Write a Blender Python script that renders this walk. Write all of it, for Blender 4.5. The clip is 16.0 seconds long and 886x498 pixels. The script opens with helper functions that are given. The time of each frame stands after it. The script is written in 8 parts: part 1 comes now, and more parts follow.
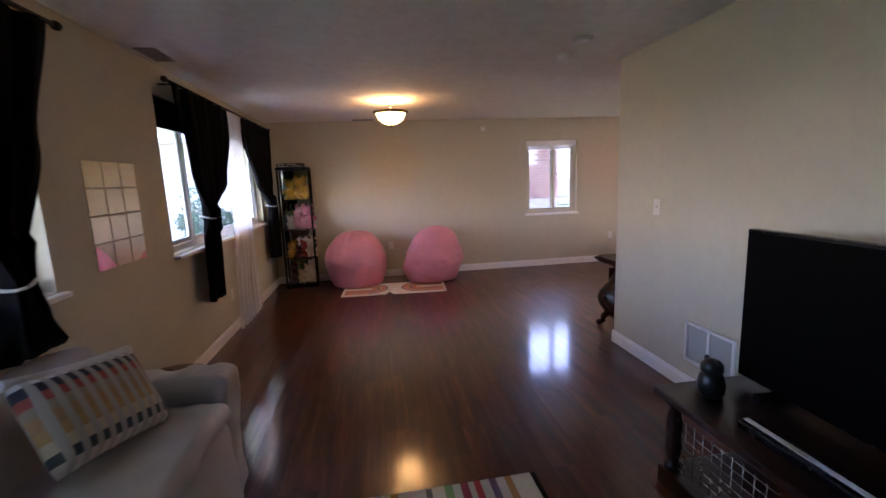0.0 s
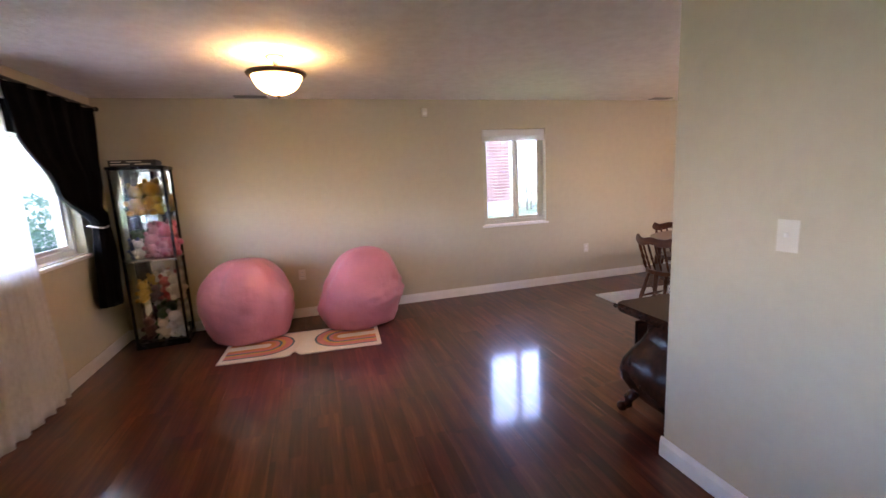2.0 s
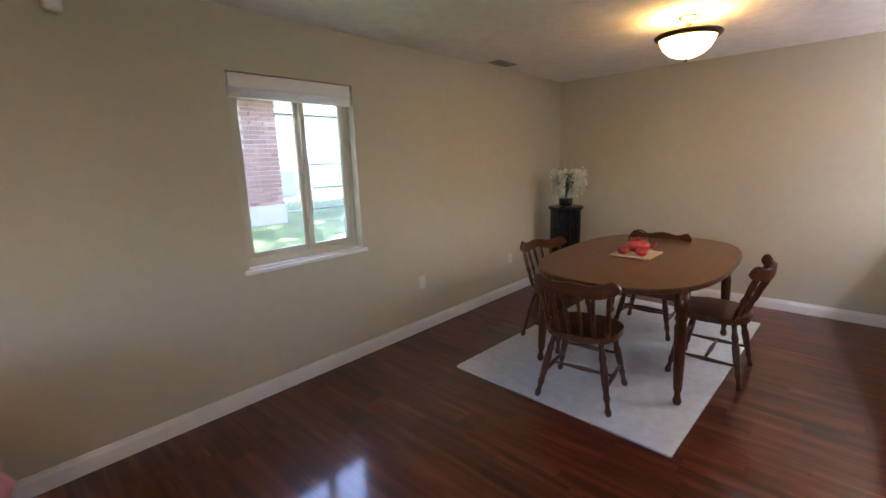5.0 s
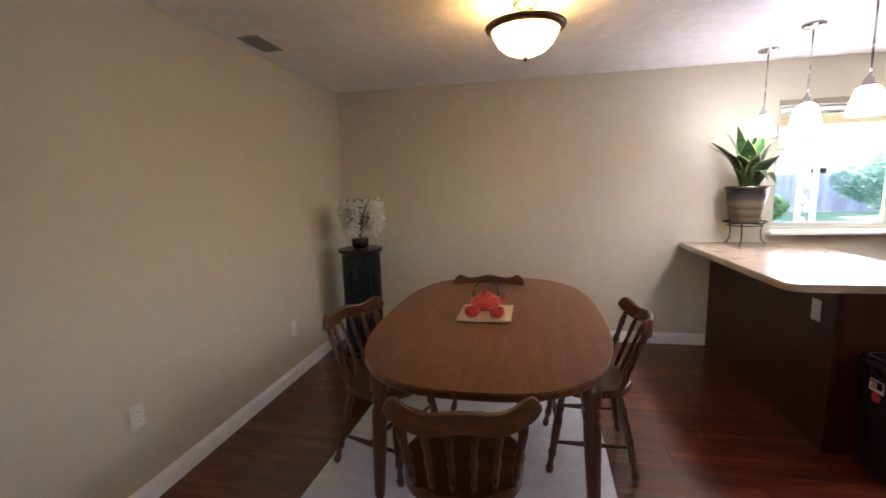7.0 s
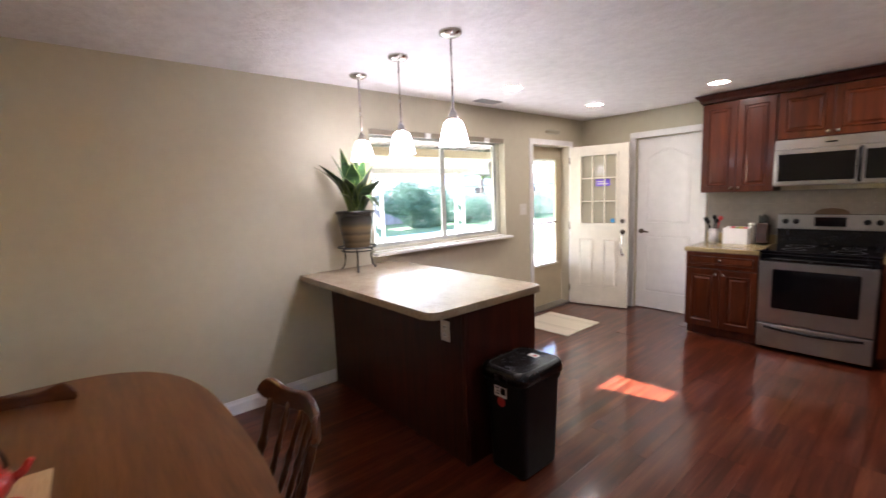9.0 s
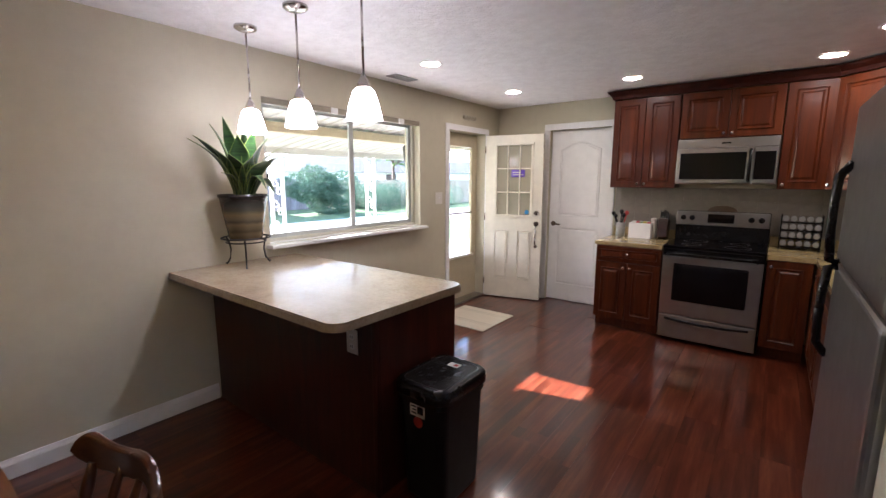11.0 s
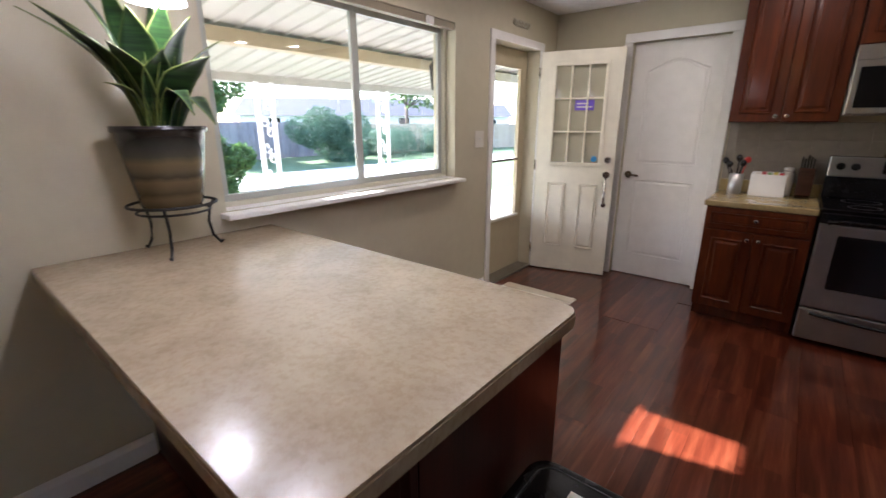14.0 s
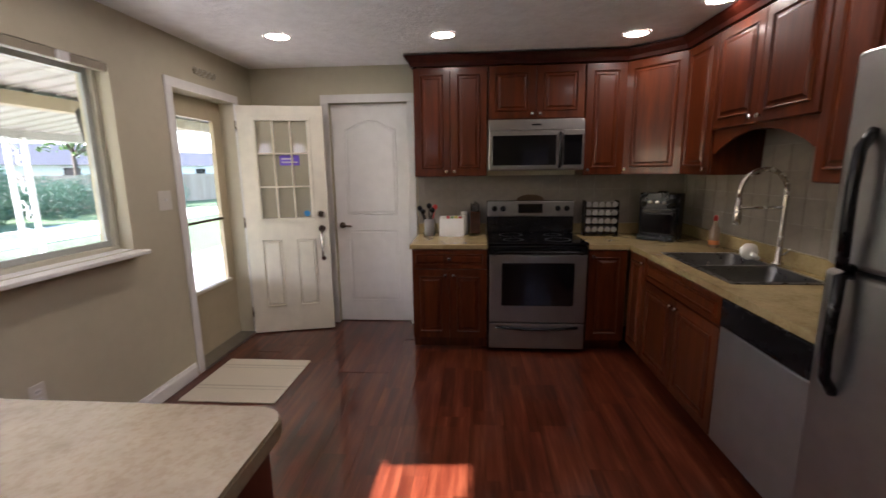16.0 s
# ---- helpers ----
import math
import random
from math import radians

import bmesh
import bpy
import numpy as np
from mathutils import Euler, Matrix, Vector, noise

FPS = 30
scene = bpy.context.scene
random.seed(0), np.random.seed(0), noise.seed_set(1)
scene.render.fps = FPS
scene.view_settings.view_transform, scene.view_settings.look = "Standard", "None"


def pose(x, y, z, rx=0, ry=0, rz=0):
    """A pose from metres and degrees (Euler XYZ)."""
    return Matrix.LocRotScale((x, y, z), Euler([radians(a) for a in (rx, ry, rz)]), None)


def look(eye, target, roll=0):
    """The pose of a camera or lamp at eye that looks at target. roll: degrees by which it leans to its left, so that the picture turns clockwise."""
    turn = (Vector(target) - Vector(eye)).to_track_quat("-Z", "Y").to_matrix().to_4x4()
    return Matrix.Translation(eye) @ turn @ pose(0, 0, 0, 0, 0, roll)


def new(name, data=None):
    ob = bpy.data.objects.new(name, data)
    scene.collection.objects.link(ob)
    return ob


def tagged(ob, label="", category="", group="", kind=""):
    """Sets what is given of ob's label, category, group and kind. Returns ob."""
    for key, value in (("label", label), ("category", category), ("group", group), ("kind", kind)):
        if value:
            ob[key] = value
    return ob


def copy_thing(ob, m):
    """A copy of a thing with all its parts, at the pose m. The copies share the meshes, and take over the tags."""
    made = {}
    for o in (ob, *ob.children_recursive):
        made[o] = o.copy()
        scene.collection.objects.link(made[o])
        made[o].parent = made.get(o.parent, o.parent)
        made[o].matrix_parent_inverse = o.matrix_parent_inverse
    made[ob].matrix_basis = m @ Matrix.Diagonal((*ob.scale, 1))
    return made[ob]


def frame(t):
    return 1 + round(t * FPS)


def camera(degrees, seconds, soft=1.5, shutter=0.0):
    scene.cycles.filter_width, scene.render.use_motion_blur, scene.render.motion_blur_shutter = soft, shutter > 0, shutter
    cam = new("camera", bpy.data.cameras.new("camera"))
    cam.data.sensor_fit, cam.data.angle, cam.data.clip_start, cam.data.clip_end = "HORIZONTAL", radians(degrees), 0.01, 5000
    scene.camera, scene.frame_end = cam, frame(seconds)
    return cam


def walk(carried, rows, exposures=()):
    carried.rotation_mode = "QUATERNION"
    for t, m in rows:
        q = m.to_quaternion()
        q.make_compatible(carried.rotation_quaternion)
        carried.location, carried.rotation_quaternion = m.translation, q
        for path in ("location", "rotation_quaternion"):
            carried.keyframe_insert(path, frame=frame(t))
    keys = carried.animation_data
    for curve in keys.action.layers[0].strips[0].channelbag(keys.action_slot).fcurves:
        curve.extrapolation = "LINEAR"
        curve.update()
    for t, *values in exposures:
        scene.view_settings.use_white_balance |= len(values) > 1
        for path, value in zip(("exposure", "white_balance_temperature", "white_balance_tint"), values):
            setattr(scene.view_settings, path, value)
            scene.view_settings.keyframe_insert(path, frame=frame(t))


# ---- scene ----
cam = camera(91.9, 16.0, soft=1.45, shutter=0.4)
PATH = [
    (0, (-0.134, 0.003, 1.452), (0.166, 1.955, 1.131), -2.2),
    (0.5, (-0.028, 0.352, 1.458), (0.358, 2.281, 1.095), -1.8),
    (1, (0.05, 0.767, 1.461), (0.614, 2.664, 1.167), -1.4),
    (1.5, (0.167, 1.23, 1.451), (0.699, 3.132, 1.139), -2.3),
    (2, (0.249, 1.704, 1.464), (0.813, 3.595, 1.133), -2.8),
    (2.5, (0.386, 2.172, 1.438), (1.146, 3.993, 1.108), -4.3),
    (3, (0.498, 2.603, 1.463), (1.31, 4.406, 1.161), -2.6),
    (3.5, (0.623, 3.047, 1.466), (1.653, 4.728, 1.124), -3.2),
    (6, (1.674, 4.453, 1.459), (3.368, 5.478, 1.175), -1.3),
    (6.5, (1.913, 4.694, 1.448), (3.771, 5.399, 1.218), -2.7),
    (7, (2.179, 4.824, 1.443), (4.12, 5.207, 1.151), -1.7),
    (7.5, (2.443, 4.882, 1.453), (4.423, 4.949, 1.176), -1.9),
    (8, (2.658, 4.915, 1.458), (4.551, 4.326, 1.19), -3.6),
    (8.5, (2.804, 4.858, 1.477), (4.471, 3.788, 1.203), -2.4),
    (9, (2.997, 4.773, 1.475), (4.508, 3.488, 1.219), -2.2),
    (9.5, (3.135, 4.749, 1.475), (4.383, 3.213, 1.189), -2.2),
    (12, (3.475, 4.258, 1.429), (4.698, 2.714, 1.084), 0.9),
    (12.5, (3.703, 4.093, 1.388), (4.93, 2.603, 0.863), -0.7),
    (13, (3.875, 3.926, 1.369), (5.128, 2.466, 0.823), -1.1),
    (13.5, (4.018, 3.787, 1.383), (5.311, 2.355, 0.856), 1.2),
    (14, (4.165, 3.717, 1.374), (5.385, 2.233, 0.816), -0.1),
    (14.5, (4.255, 3.645, 1.387), (5.153, 1.933, 0.874), -1.9),
    (15, (4.237, 3.585, 1.403), (4.832, 1.728, 0.956), -1.9),
    (15.5, (4.185, 3.553, 1.422), (4.569, 1.63, 1.024), -1.1),
    (16, (4.124, 3.537, 1.435), (4.272, 1.575, 1.074), -0.7),
]
EXPOSURES = [(0, 4.62, 5950, 46), (1.5, 5.2, 6050, 43), (2.5, 5.1, 6000, 37), (3.5, 4.85, 5900, 31), (6, 4.47, 5850, 25), (7, 4.55, 5850, 25), (7.9, 4.85, 5900, 26), (8.6, 4.47, 5900, 26), (9.5, 3.82, 5850, 25), (12, 3.65, 5800, 25), (13.2, 3.52, 5800, 25), (14.5, 3.22, 5850, 23), (15.4, 3.05, 5900, 23), (16, 3.2, 5950, 25)]
walk(cam, [(t, look(eye, target, roll)) for t, eye, target, roll in PATH], EXPOSURES)

# ---- daylight ----
SUN_ELEVATION, SUN_AZIMUTH = 33.2, 97.0
world = bpy.data.worlds.new("sky")
scene.world = world
world.use_nodes = True
wn = world.node_tree
sky = wn.nodes.new("ShaderNodeTexSky")
sky.sky_type, sky.sun_disc = "NISHITA", False
sky.sun_elevation, sky.sun_rotation = radians(SUN_ELEVATION), radians(76)
wn.nodes["Background"].inputs["Strength"].default_value = 0.15
wn.links.new(sky.outputs["Color"], wn.nodes["Background"].inputs["Color"])
sun_data = bpy.data.lights.new("sun", "SUN")
sun_data.energy, sun_data.angle, sun_data.color = 5.0, radians(0.6), (1.0, 0.955, 0.88)
sun = new("sun", sun_data)
sun.matrix_world = look((16, 4.0, 10.88), (6, 1.5, 4.0))


# ---- materials ----
def nodes_of(name):
    m = bpy.data.materials.new(name)
    m.use_nodes = True
    return m, m.node_tree, m.node_tree.nodes["Principled BSDF"]


def rgba(c):
    return (*c, 1.0)


def coords(tree, scale=(1, 1, 1), kind="Object", rot=(0, 0, 0)):
    tc, mp = tree.nodes.new("ShaderNodeTexCoord"), tree.nodes.new("ShaderNodeMapping")
    mp.inputs["Scale"].default_value, mp.inputs["Rotation"].default_value = scale, rot
    tree.links.new(tc.outputs[kind], mp.inputs["Vector"])
    return mp.outputs["Vector"]


def noise_tex(tree, vec, scale, detail=4.0, rough=0.55):
    n = tree.nodes.new("ShaderNodeTexNoise")
    n.inputs["Scale"].default_value, n.inputs["Detail"].default_value, n.inputs["Roughness"].default_value = scale, detail, rough
    tree.links.new(vec, n.inputs["Vector"])
    return n.outputs["Fac"]


def ramp(tree, fac, stops):
    r = tree.nodes.new("ShaderNodeValToRGB")
    while len(r.color_ramp.elements) < len(stops):
        r.color_ramp.elements.new(0.5)
    for e, (p, c) in zip(r.color_ramp.elements, stops):
        e.position, e.color = p, rgba(c)
    tree.links.new(fac, r.inputs["Fac"])
    return r.outputs["Color"]


def mixed(tree, a, b, fac, mode="MULTIPLY"):
    x = tree.nodes.new("ShaderNodeMix")
    x.data_type, x.blend_type = "RGBA", mode
    if isinstance(fac, float):
        x.inputs["Factor"].default_value = fac
    else:
        tree.links.new(fac, x.inputs["Factor"])
    for v, k in ((a, 6), (b, 7)):
        if isinstance(v, tuple):
            x.inputs[k].default_value = rgba(v)
        else:
            tree.links.new(v, x.inputs[k])
    return x.outputs[2]


def bump(tree, bsdf, height, strength, distance=0.002):
    b = tree.nodes.new("ShaderNodeBump")
    b.inputs["Strength"].default_value, b.inputs["Distance"].default_value = strength, distance
    tree.links.new(height, b.inputs["Height"])
    tree.links.new(b.outputs["Normal"], bsdf.inputs["Normal"])


def plain(name, c, rough=0.5, metal=0.0, vary=0.12, scale=9.0, grain=120.0, bumps=0.15, coat=0.0, sheen=0.0, dist=0.001, spec=0.5):
    """A surface with a soft large variation and a fine grain."""
    m, t, b = nodes_of(name)
    v = coords(t)
    dark = tuple(x * (1 - vary) for x in c)
    light = tuple(min(1.0, x * (1 + vary * 0.6)) for x in c)
    col = ramp(t, noise_tex(t, v, scale), [(0.3, dark), (0.7, light)])
    t.links.new(col, b.inputs["Base Color"])
    fine = noise_tex(t, v, grain, 3.0)
    r = t.nodes.new("ShaderNodeMapRange")
    r.inputs["To Min"].default_value, r.inputs["To Max"].default_value = max(0.02, rough - 0.06), min(1.0, rough + 0.08)
    t.links.new(noise_tex(t, v, scale * 2.3), r.inputs["Value"])
    t.links.new(r.outputs["Result"], b.inputs["Roughness"])
    b.inputs["Metallic"].default_value = metal
    b.inputs["Specular IOR Level"].default_value = spec
    b.inputs["Coat Weight"].default_value = coat
    b.inputs["Coat Roughness"].default_value = 0.15
    b.inputs["Sheen Weight"].default_value = sheen
    bump(t, b, fine, bumps, dist)
    return m


def wood(name, dark, mid, light, axis="x", rough=0.35, grain=1.0, coat=0.2, per_object=False):
    m, t, b = nodes_of(name)
    s = {"x": (1.2, 14, 14), "y": (14, 1.2, 14), "z": (14, 14, 1.2)}[axis]
    v = coords(t, tuple(k * grain for k in s))
    if per_object:
        info, add = t.nodes.new("ShaderNodeObjectInfo"), t.nodes.new("ShaderNodeVectorMath")
        mul = t.nodes.new("ShaderNodeMath")
        mul.operation, mul.inputs[1].default_value = "MULTIPLY", 57.0
        t.links.new(info.outputs["Random"], mul.inputs[0])
        t.links.new(v, add.inputs[0])
        t.links.new(mul.outputs[0], add.inputs[1])
        v = add.outputs[0]
    col = ramp(t, noise_tex(t, v, 2.0, 6.0, 0.6), [(0.25, dark), (0.5, mid), (0.78, light)])
    fibre = noise_tex(t, v, 9.0, 3.0)
    col = mixed(t, col, ramp(t, fibre, [(0.3, (0.72, 0.68, 0.66)), (0.6, (1, 1, 1))]), 0.7)
    if per_object:
        col = mixed(t, col, ramp(t, info.outputs["Random"], [(0.0, (0.74, 0.7, 0.7)), (1.0, (1, 1, 1))]), 0.9)
    t.links.new(col, b.inputs["Base Color"])
    b.inputs["Roughness"].default_value, b.inputs["Coat Weight"].default_value, b.inputs["Coat Roughness"].default_value = rough, coat, 0.12
    b.inputs["Specular IOR Level"].default_value = 0.26
    bump(t, b, fibre, 0.08, 0.001)
    return m


def floor_wood():
    m, t, b = nodes_of("cherry laminate")
    info = t.nodes.new("ShaderNodeObjectInfo")
    tc = t.nodes.new("ShaderNodeTexCoord")
    mul, add = t.nodes.new("ShaderNodeMath"), t.nodes.new("ShaderNodeVectorMath")
    mul.operation, mul.inputs[1].default_value = "MULTIPLY", 91.0
    t.links.new(info.outputs["Random"], mul.inputs[0])
    t.links.new(tc.outputs["Object"], add.inputs[0])
    t.links.new(mul.outputs[0], add.inputs[1])
    mp = t.nodes.new("ShaderNodeMapping")
    mp.inputs["Scale"].default_value = (13, 1.0, 8)
    t.links.new(add.outputs[0], mp.inputs["Vector"])
    # three strips to a board, each with its own tone
    sp = t.nodes.new("ShaderNodeMapping")
    sp.inputs["Scale"].default_value = (15.6, 1.9, 0)
    t.links.new(add.outputs[0], sp.inputs["Vector"])
    br = t.nodes.new("ShaderNodeTexWhiteNoise")
    br.noise_dimensions = "2D"
    fl = t.nodes.new("ShaderNodeVectorMath")
    fl.operation = "FLOOR"
    t.links.new(sp.outputs["Vector"], fl.inputs[0])
    t.links.new(fl.outputs[0], br.inputs["Vector"])
    col = ramp(t, noise_tex(t, mp.outputs["Vector"], 1.6, 6.0, 0.62), [(0.22, (0.046, 0.0068, 0.0034)), (0.5, (0.112, 0.0242, 0.0102)), (0.80, (0.23, 0.068, 0.028))])
    col = mixed(t, col, ramp(t, br.outputs["Value"], [(0.0, (0.48, 0.42, 0.40)), (0.4, (0.76, 0.73, 0.72)), (1.0, (1.0, 1.0, 1.0))]), 0.92)
    col = mixed(t, col, ramp(t, info.outputs["Random"], [(0.0, (0.84, 0.81, 0.8)), (1.0, (1, 1, 1))]), 0.7)
    t.links.new(col, b.inputs["Base Color"])
    wear = noise_tex(t, coords(t, (1, 1, 1)), 2.2, 4.0)
    r = t.nodes.new("ShaderNodeMapRange")
    r.inputs["To Min"].default_value, r.inputs["To Max"].default_value = 0.29, 0.36
    t.links.new(wear, r.inputs["Value"])
    t.links.new(r.outputs["Result"], b.inputs["Roughness"])
    b.inputs["Specular IOR Level"].default_value = 0.12
    b.inputs["Coat Weight"].default_value, b.inputs["Coat Roughness"].default_value = 1.0, 0.11
    return m


def glowing(name, c, strength, base=(0.9, 0.9, 0.88)):
    m, t, b = nodes_of(name)
    b.inputs["Base Color"].default_value = rgba(base)
    b.inputs["Emission Color"].default_value, b.inputs["Emission Strength"].default_value = rgba(c), strength
    b.inputs["Roughness"].default_value = 0.35
    return m


def glass(name="window glass", tint=(0.96, 0.98, 0.97)):
    m, t, b = nodes_of(name)
    out = t.nodes["Material Output"]
    tr, gl, mx = t.nodes.new("ShaderNodeBsdfTransparent"), t.nodes.new("ShaderNodeBsdfGlossy"), t.nodes.new("ShaderNodeMixShader")
    tr.inputs["Color"].default_value, gl.inputs["Roughness"].default_value = rgba(tint), 0.02
    mx.inputs[0].default_value = 0.05
    t.links.new(tr.outputs[0], mx.inputs[1])
    t.links.new(gl.outputs[0], mx.inputs[2])
    t.links.new(mx.outputs[0], out.inputs["Surface"])
    return m


def sheer_cloth():
    m, t, b = nodes_of("sheer white voile")
    out = t.nodes["Material Output"]
    tr, tl, mx, my = (t.nodes.new(k) for k in ("ShaderNodeBsdfTransparent", "ShaderNodeBsdfTranslucent", "ShaderNodeMixShader", "ShaderNodeMixShader"))
    b.inputs["Base Color"].default_value, b.inputs["Roughness"].default_value = (0.85, 0.84, 0.83, 1), 0.9
    tl.inputs["Color"].default_value = (0.9, 0.9, 0.92, 1)
    weave = noise_tex(t, coords(t, (1, 60, 6)), 4.0, 3.0)
    r = t.nodes.new("ShaderNodeMapRange")
    r.inputs["To Min"].default_value, r.inputs["To Max"].default_value = 0.42, 0.78
    t.links.new(weave, r.inputs["Value"])
    mx.inputs[0].default_value = 0.55
    t.links.new(b.outputs[0], mx.inputs[1])
    t.links.new(tl.outputs[0], mx.inputs[2])
    t.links.new(r.outputs["Result"], my.inputs[0])
    t.links.new(tr.outputs[0], my.inputs[1])
    t.links.new(mx.outputs[0], my.inputs[2])
    t.links.new(my.outputs[0], out.inputs["Surface"])
    return m


def leaf_mat(name, a, b_, translucent=0.3):
    m, t, b = nodes_of(name)
    g = t.nodes.new("ShaderNodeNewGeometry")
    t.links.new(ramp(t, g.outputs["Random Per Island"], [(0.0, a), (1.0, b_)]), b.inputs["Base Color"])
    b.inputs["Roughness"].default_value = 0.55
    tl, mx = t.nodes.new("ShaderNodeBsdfTranslucent"), t.nodes.new("ShaderNodeMixShader")
    t.links.new(ramp(t, g.outputs["Random Per Island"], [(0.0, a), (1.0, b_)]), tl.inputs["Color"])
    mx.inputs[0].default_value = translucent
    t.links.new(b.outputs[0], mx.inputs[1])
    t.links.new(tl.outputs[0], mx.inputs[2])
    t.links.new(mx.outputs[0], t.nodes["Material Output"].inputs["Surface"])
    return m


def stripes(name, axis, stops, length, rough=0.9, bumps=0.5, offset=0.0):
    """Woven coloured bands along one axis of the object's own space."""
    m, t, b = nodes_of(name)
    sep, mr, fr = t.nodes.new("ShaderNodeSeparateXYZ"), t.nodes.new("ShaderNodeMath"), t.nodes.new("ShaderNodeMath")
    t.links.new(coords(t), sep.inputs[0])
    mr.operation, mr.inputs[1].default_value = "MULTIPLY_ADD", 1 / length
    mr.inputs[2].default_value = offset
    t.links.new(sep.outputs[axis], mr.inputs[0])
    fr.operation = "FRACT"
    t.links.new(mr.outputs[0], fr.inputs[0])
    r = t.nodes.new("ShaderNodeValToRGB")
    r.color_ramp.interpolation = "CONSTANT"
    while len(r.color_ramp.elements) < len(stops):
        r.color_ramp.elements.new(0.5)
    for e, (p, c) in zip(r.color_ramp.elements, stops):
        e.position, e.color = p, rgba(c)
    t.links.new(fr.outputs[0], r.inputs["Fac"])
    weave = noise_tex(t, coords(t), 240.0, 2.0)
    col = mixed(t, r.outputs["Color"], ramp(t, weave, [(0.3, (0.8, 0.8, 0.8)), (0.7, (1, 1, 1))]), 0.6)
    t.links.new(col, b.inputs["Base Color"])
    b.inputs["Roughness"].default_value = rough
    bump(t, b, weave, bumps, 0.002)
    return m


def wall_paint(name, c):
    m, t, b = nodes_of(name)
    v = coords(t)
    col = ramp(t, noise_tex(t, v, 0.9, 5.0), [(0.3, tuple(k * 0.95 for k in c)), (0.7, c)])
    col = mixed(t, col, ramp(t, noise_tex(t, v, 14.0, 4.0), [(0.35, (0.96, 0.955, 0.95)), (0.6, (1, 1, 1))]), 0.8)
    t.links.new(col, b.inputs["Base Color"])
    b.inputs["Roughness"].default_value = 0.62
    bump(t, b, noise_tex(t, v, 180.0, 4.0), 0.12, 0.0015)
    return m


def ceiling_texture():
    m, t, b = nodes_of("stippled ceiling paint")
    v = coords(t)
    col = ramp(t, noise_tex(t, v, 11.0, 6.0, 0.62), [(0.32, (0.82, 0.80, 0.79)), (0.62, (0.90, 0.885, 0.875))])
    t.links.new(col, b.inputs["Base Color"])
    b.inputs["Roughness"].default_value = 0.8
    bump(t, b, noise_tex(t, v, 24.0, 6.0, 0.62), 0.8, 0.009)
    return m


def laminate_top(name, c, spot):
    m, t, b = nodes_of(name)
    v = coords(t)
    col = ramp(t, noise_tex(t, v, 7.0, 7.0, 0.65), [(0.3, spot), (0.48, c), (0.75, tuple(min(1, k * 1.18) for k in c))])
    col = mixed(t, col, ramp(t, noise_tex(t, v, 60.0, 5.0), [(0.35, (0.8, 0.74, 0.66)), (0.55, (1, 1, 1))]), 0.55)
    t.links.new(col, b.inputs["Base Color"])
    b.inputs["Roughness"].default_value = 0.24
    b.inputs["Coat Weight"].default_value, b.inputs["Coat Roughness"].default_value = 0.2, 0.1
    bump(t, b, noise_tex(t, v, 90.0, 3.0), 0.05, 0.0006)
    return m


def grass_mat():
    m, t, b = nodes_of("mown grass")
    v = coords(t)
    col = ramp(t, noise_tex(t, v, 0.8, 6.0), [(0.3, (0.060, 0.105, 0.036)), (0.55, (0.085, 0.145, 0.050)), (0.8, (0.12, 0.18, 0.070))])
    col = mixed(t, col, ramp(t, noise_tex(t, v, 30.0, 5.0), [(0.3, (0.6, 0.65, 0.5)), (0.7, (1, 1, 1))]), 0.8)
    t.links.new(col, b.inputs["Base Color"])
    b.inputs["Roughness"].default_value = 0.9
    bump(t, b, noise_tex(t, v, 60.0, 4.0), 0.8, 0.03)
    return m


def mirror_mat():
    m, t, b = nodes_of("silvered mirror")
    b.inputs["Base Color"].default_value, b.inputs["Metallic"].default_value, b.inputs["Roughness"].default_value = (0.86, 0.87, 0.86, 1), 1.0, 0.015
    return m


BEIGE = wall_paint("warm beige wall paint", (0.565, 0.52, 0.385))
CEIL = ceiling_texture()
WHITE = plain("white semi-gloss paint", (0.82, 0.81, 0.79), 0.35, vary=0.05, bumps=0.06)
CREAM = plain("cream door paint", (0.80, 0.76, 0.64), 0.42, vary=0.07, bumps=0.08)
VINYL = plain("tan window vinyl", (0.56, 0.54, 0.43), 0.4, vary=0.06, bumps=0.05)
STORMTAN = plain("tan storm door enamel", (0.50, 0.43, 0.29), 0.4, vary=0.06, bumps=0.05)
# Tan with the window head's shade mixed in; the plaque board shares it.
RAILTAN = plain("shaded tan blind rail", (0.30, 0.26, 0.185), 0.5, vary=0.08, bumps=0.05)
ALU = plain("white aluminium", (0.45, 0.475, 0.44), 0.4, vary=0.06, bumps=0.05)
FLOORMAT = floor_wood()
UNDER = plain("dark underlay", (0.02, 0.012, 0.01), 0.9)
BLACKCLOTH = plain("black curtain cloth", (0.005, 0.005, 0.006), 0.95, vary=0.3, grain=400, bumps=0.3, spec=0.1)
SHEER = sheer_cloth()
GLASS = glass()
# The grey tint also turns down the bright outdoors, besides the insect mesh.
SCREENED = glass("dimming glass behind insect mesh", (0.80, 0.81, 0.81))
MIRROR = mirror_mat()
PINK = plain("pink vinyl", (0.74, 0.27, 0.32), 0.40, vary=0.08, scale=3.5, grain=9, bumps=0.5, coat=0.35, dist=0.03)
PINK.node_tree.nodes["Principled BSDF"].inputs["Coat Roughness"].default_value = 0.12
STEEL = plain("brushed stainless steel", (0.38, 0.37, 0.36), 0.30, 0.95, vary=0.08, grain=300)
SINKSTEEL = plain("satin sink steel", (0.20, 0.20, 0.20), 0.28, 0.95, vary=0.15, grain=200)
NICKEL = plain("brushed nickel", (0.55, 0.52, 0.48), 0.25, 1.0, vary=0.08)
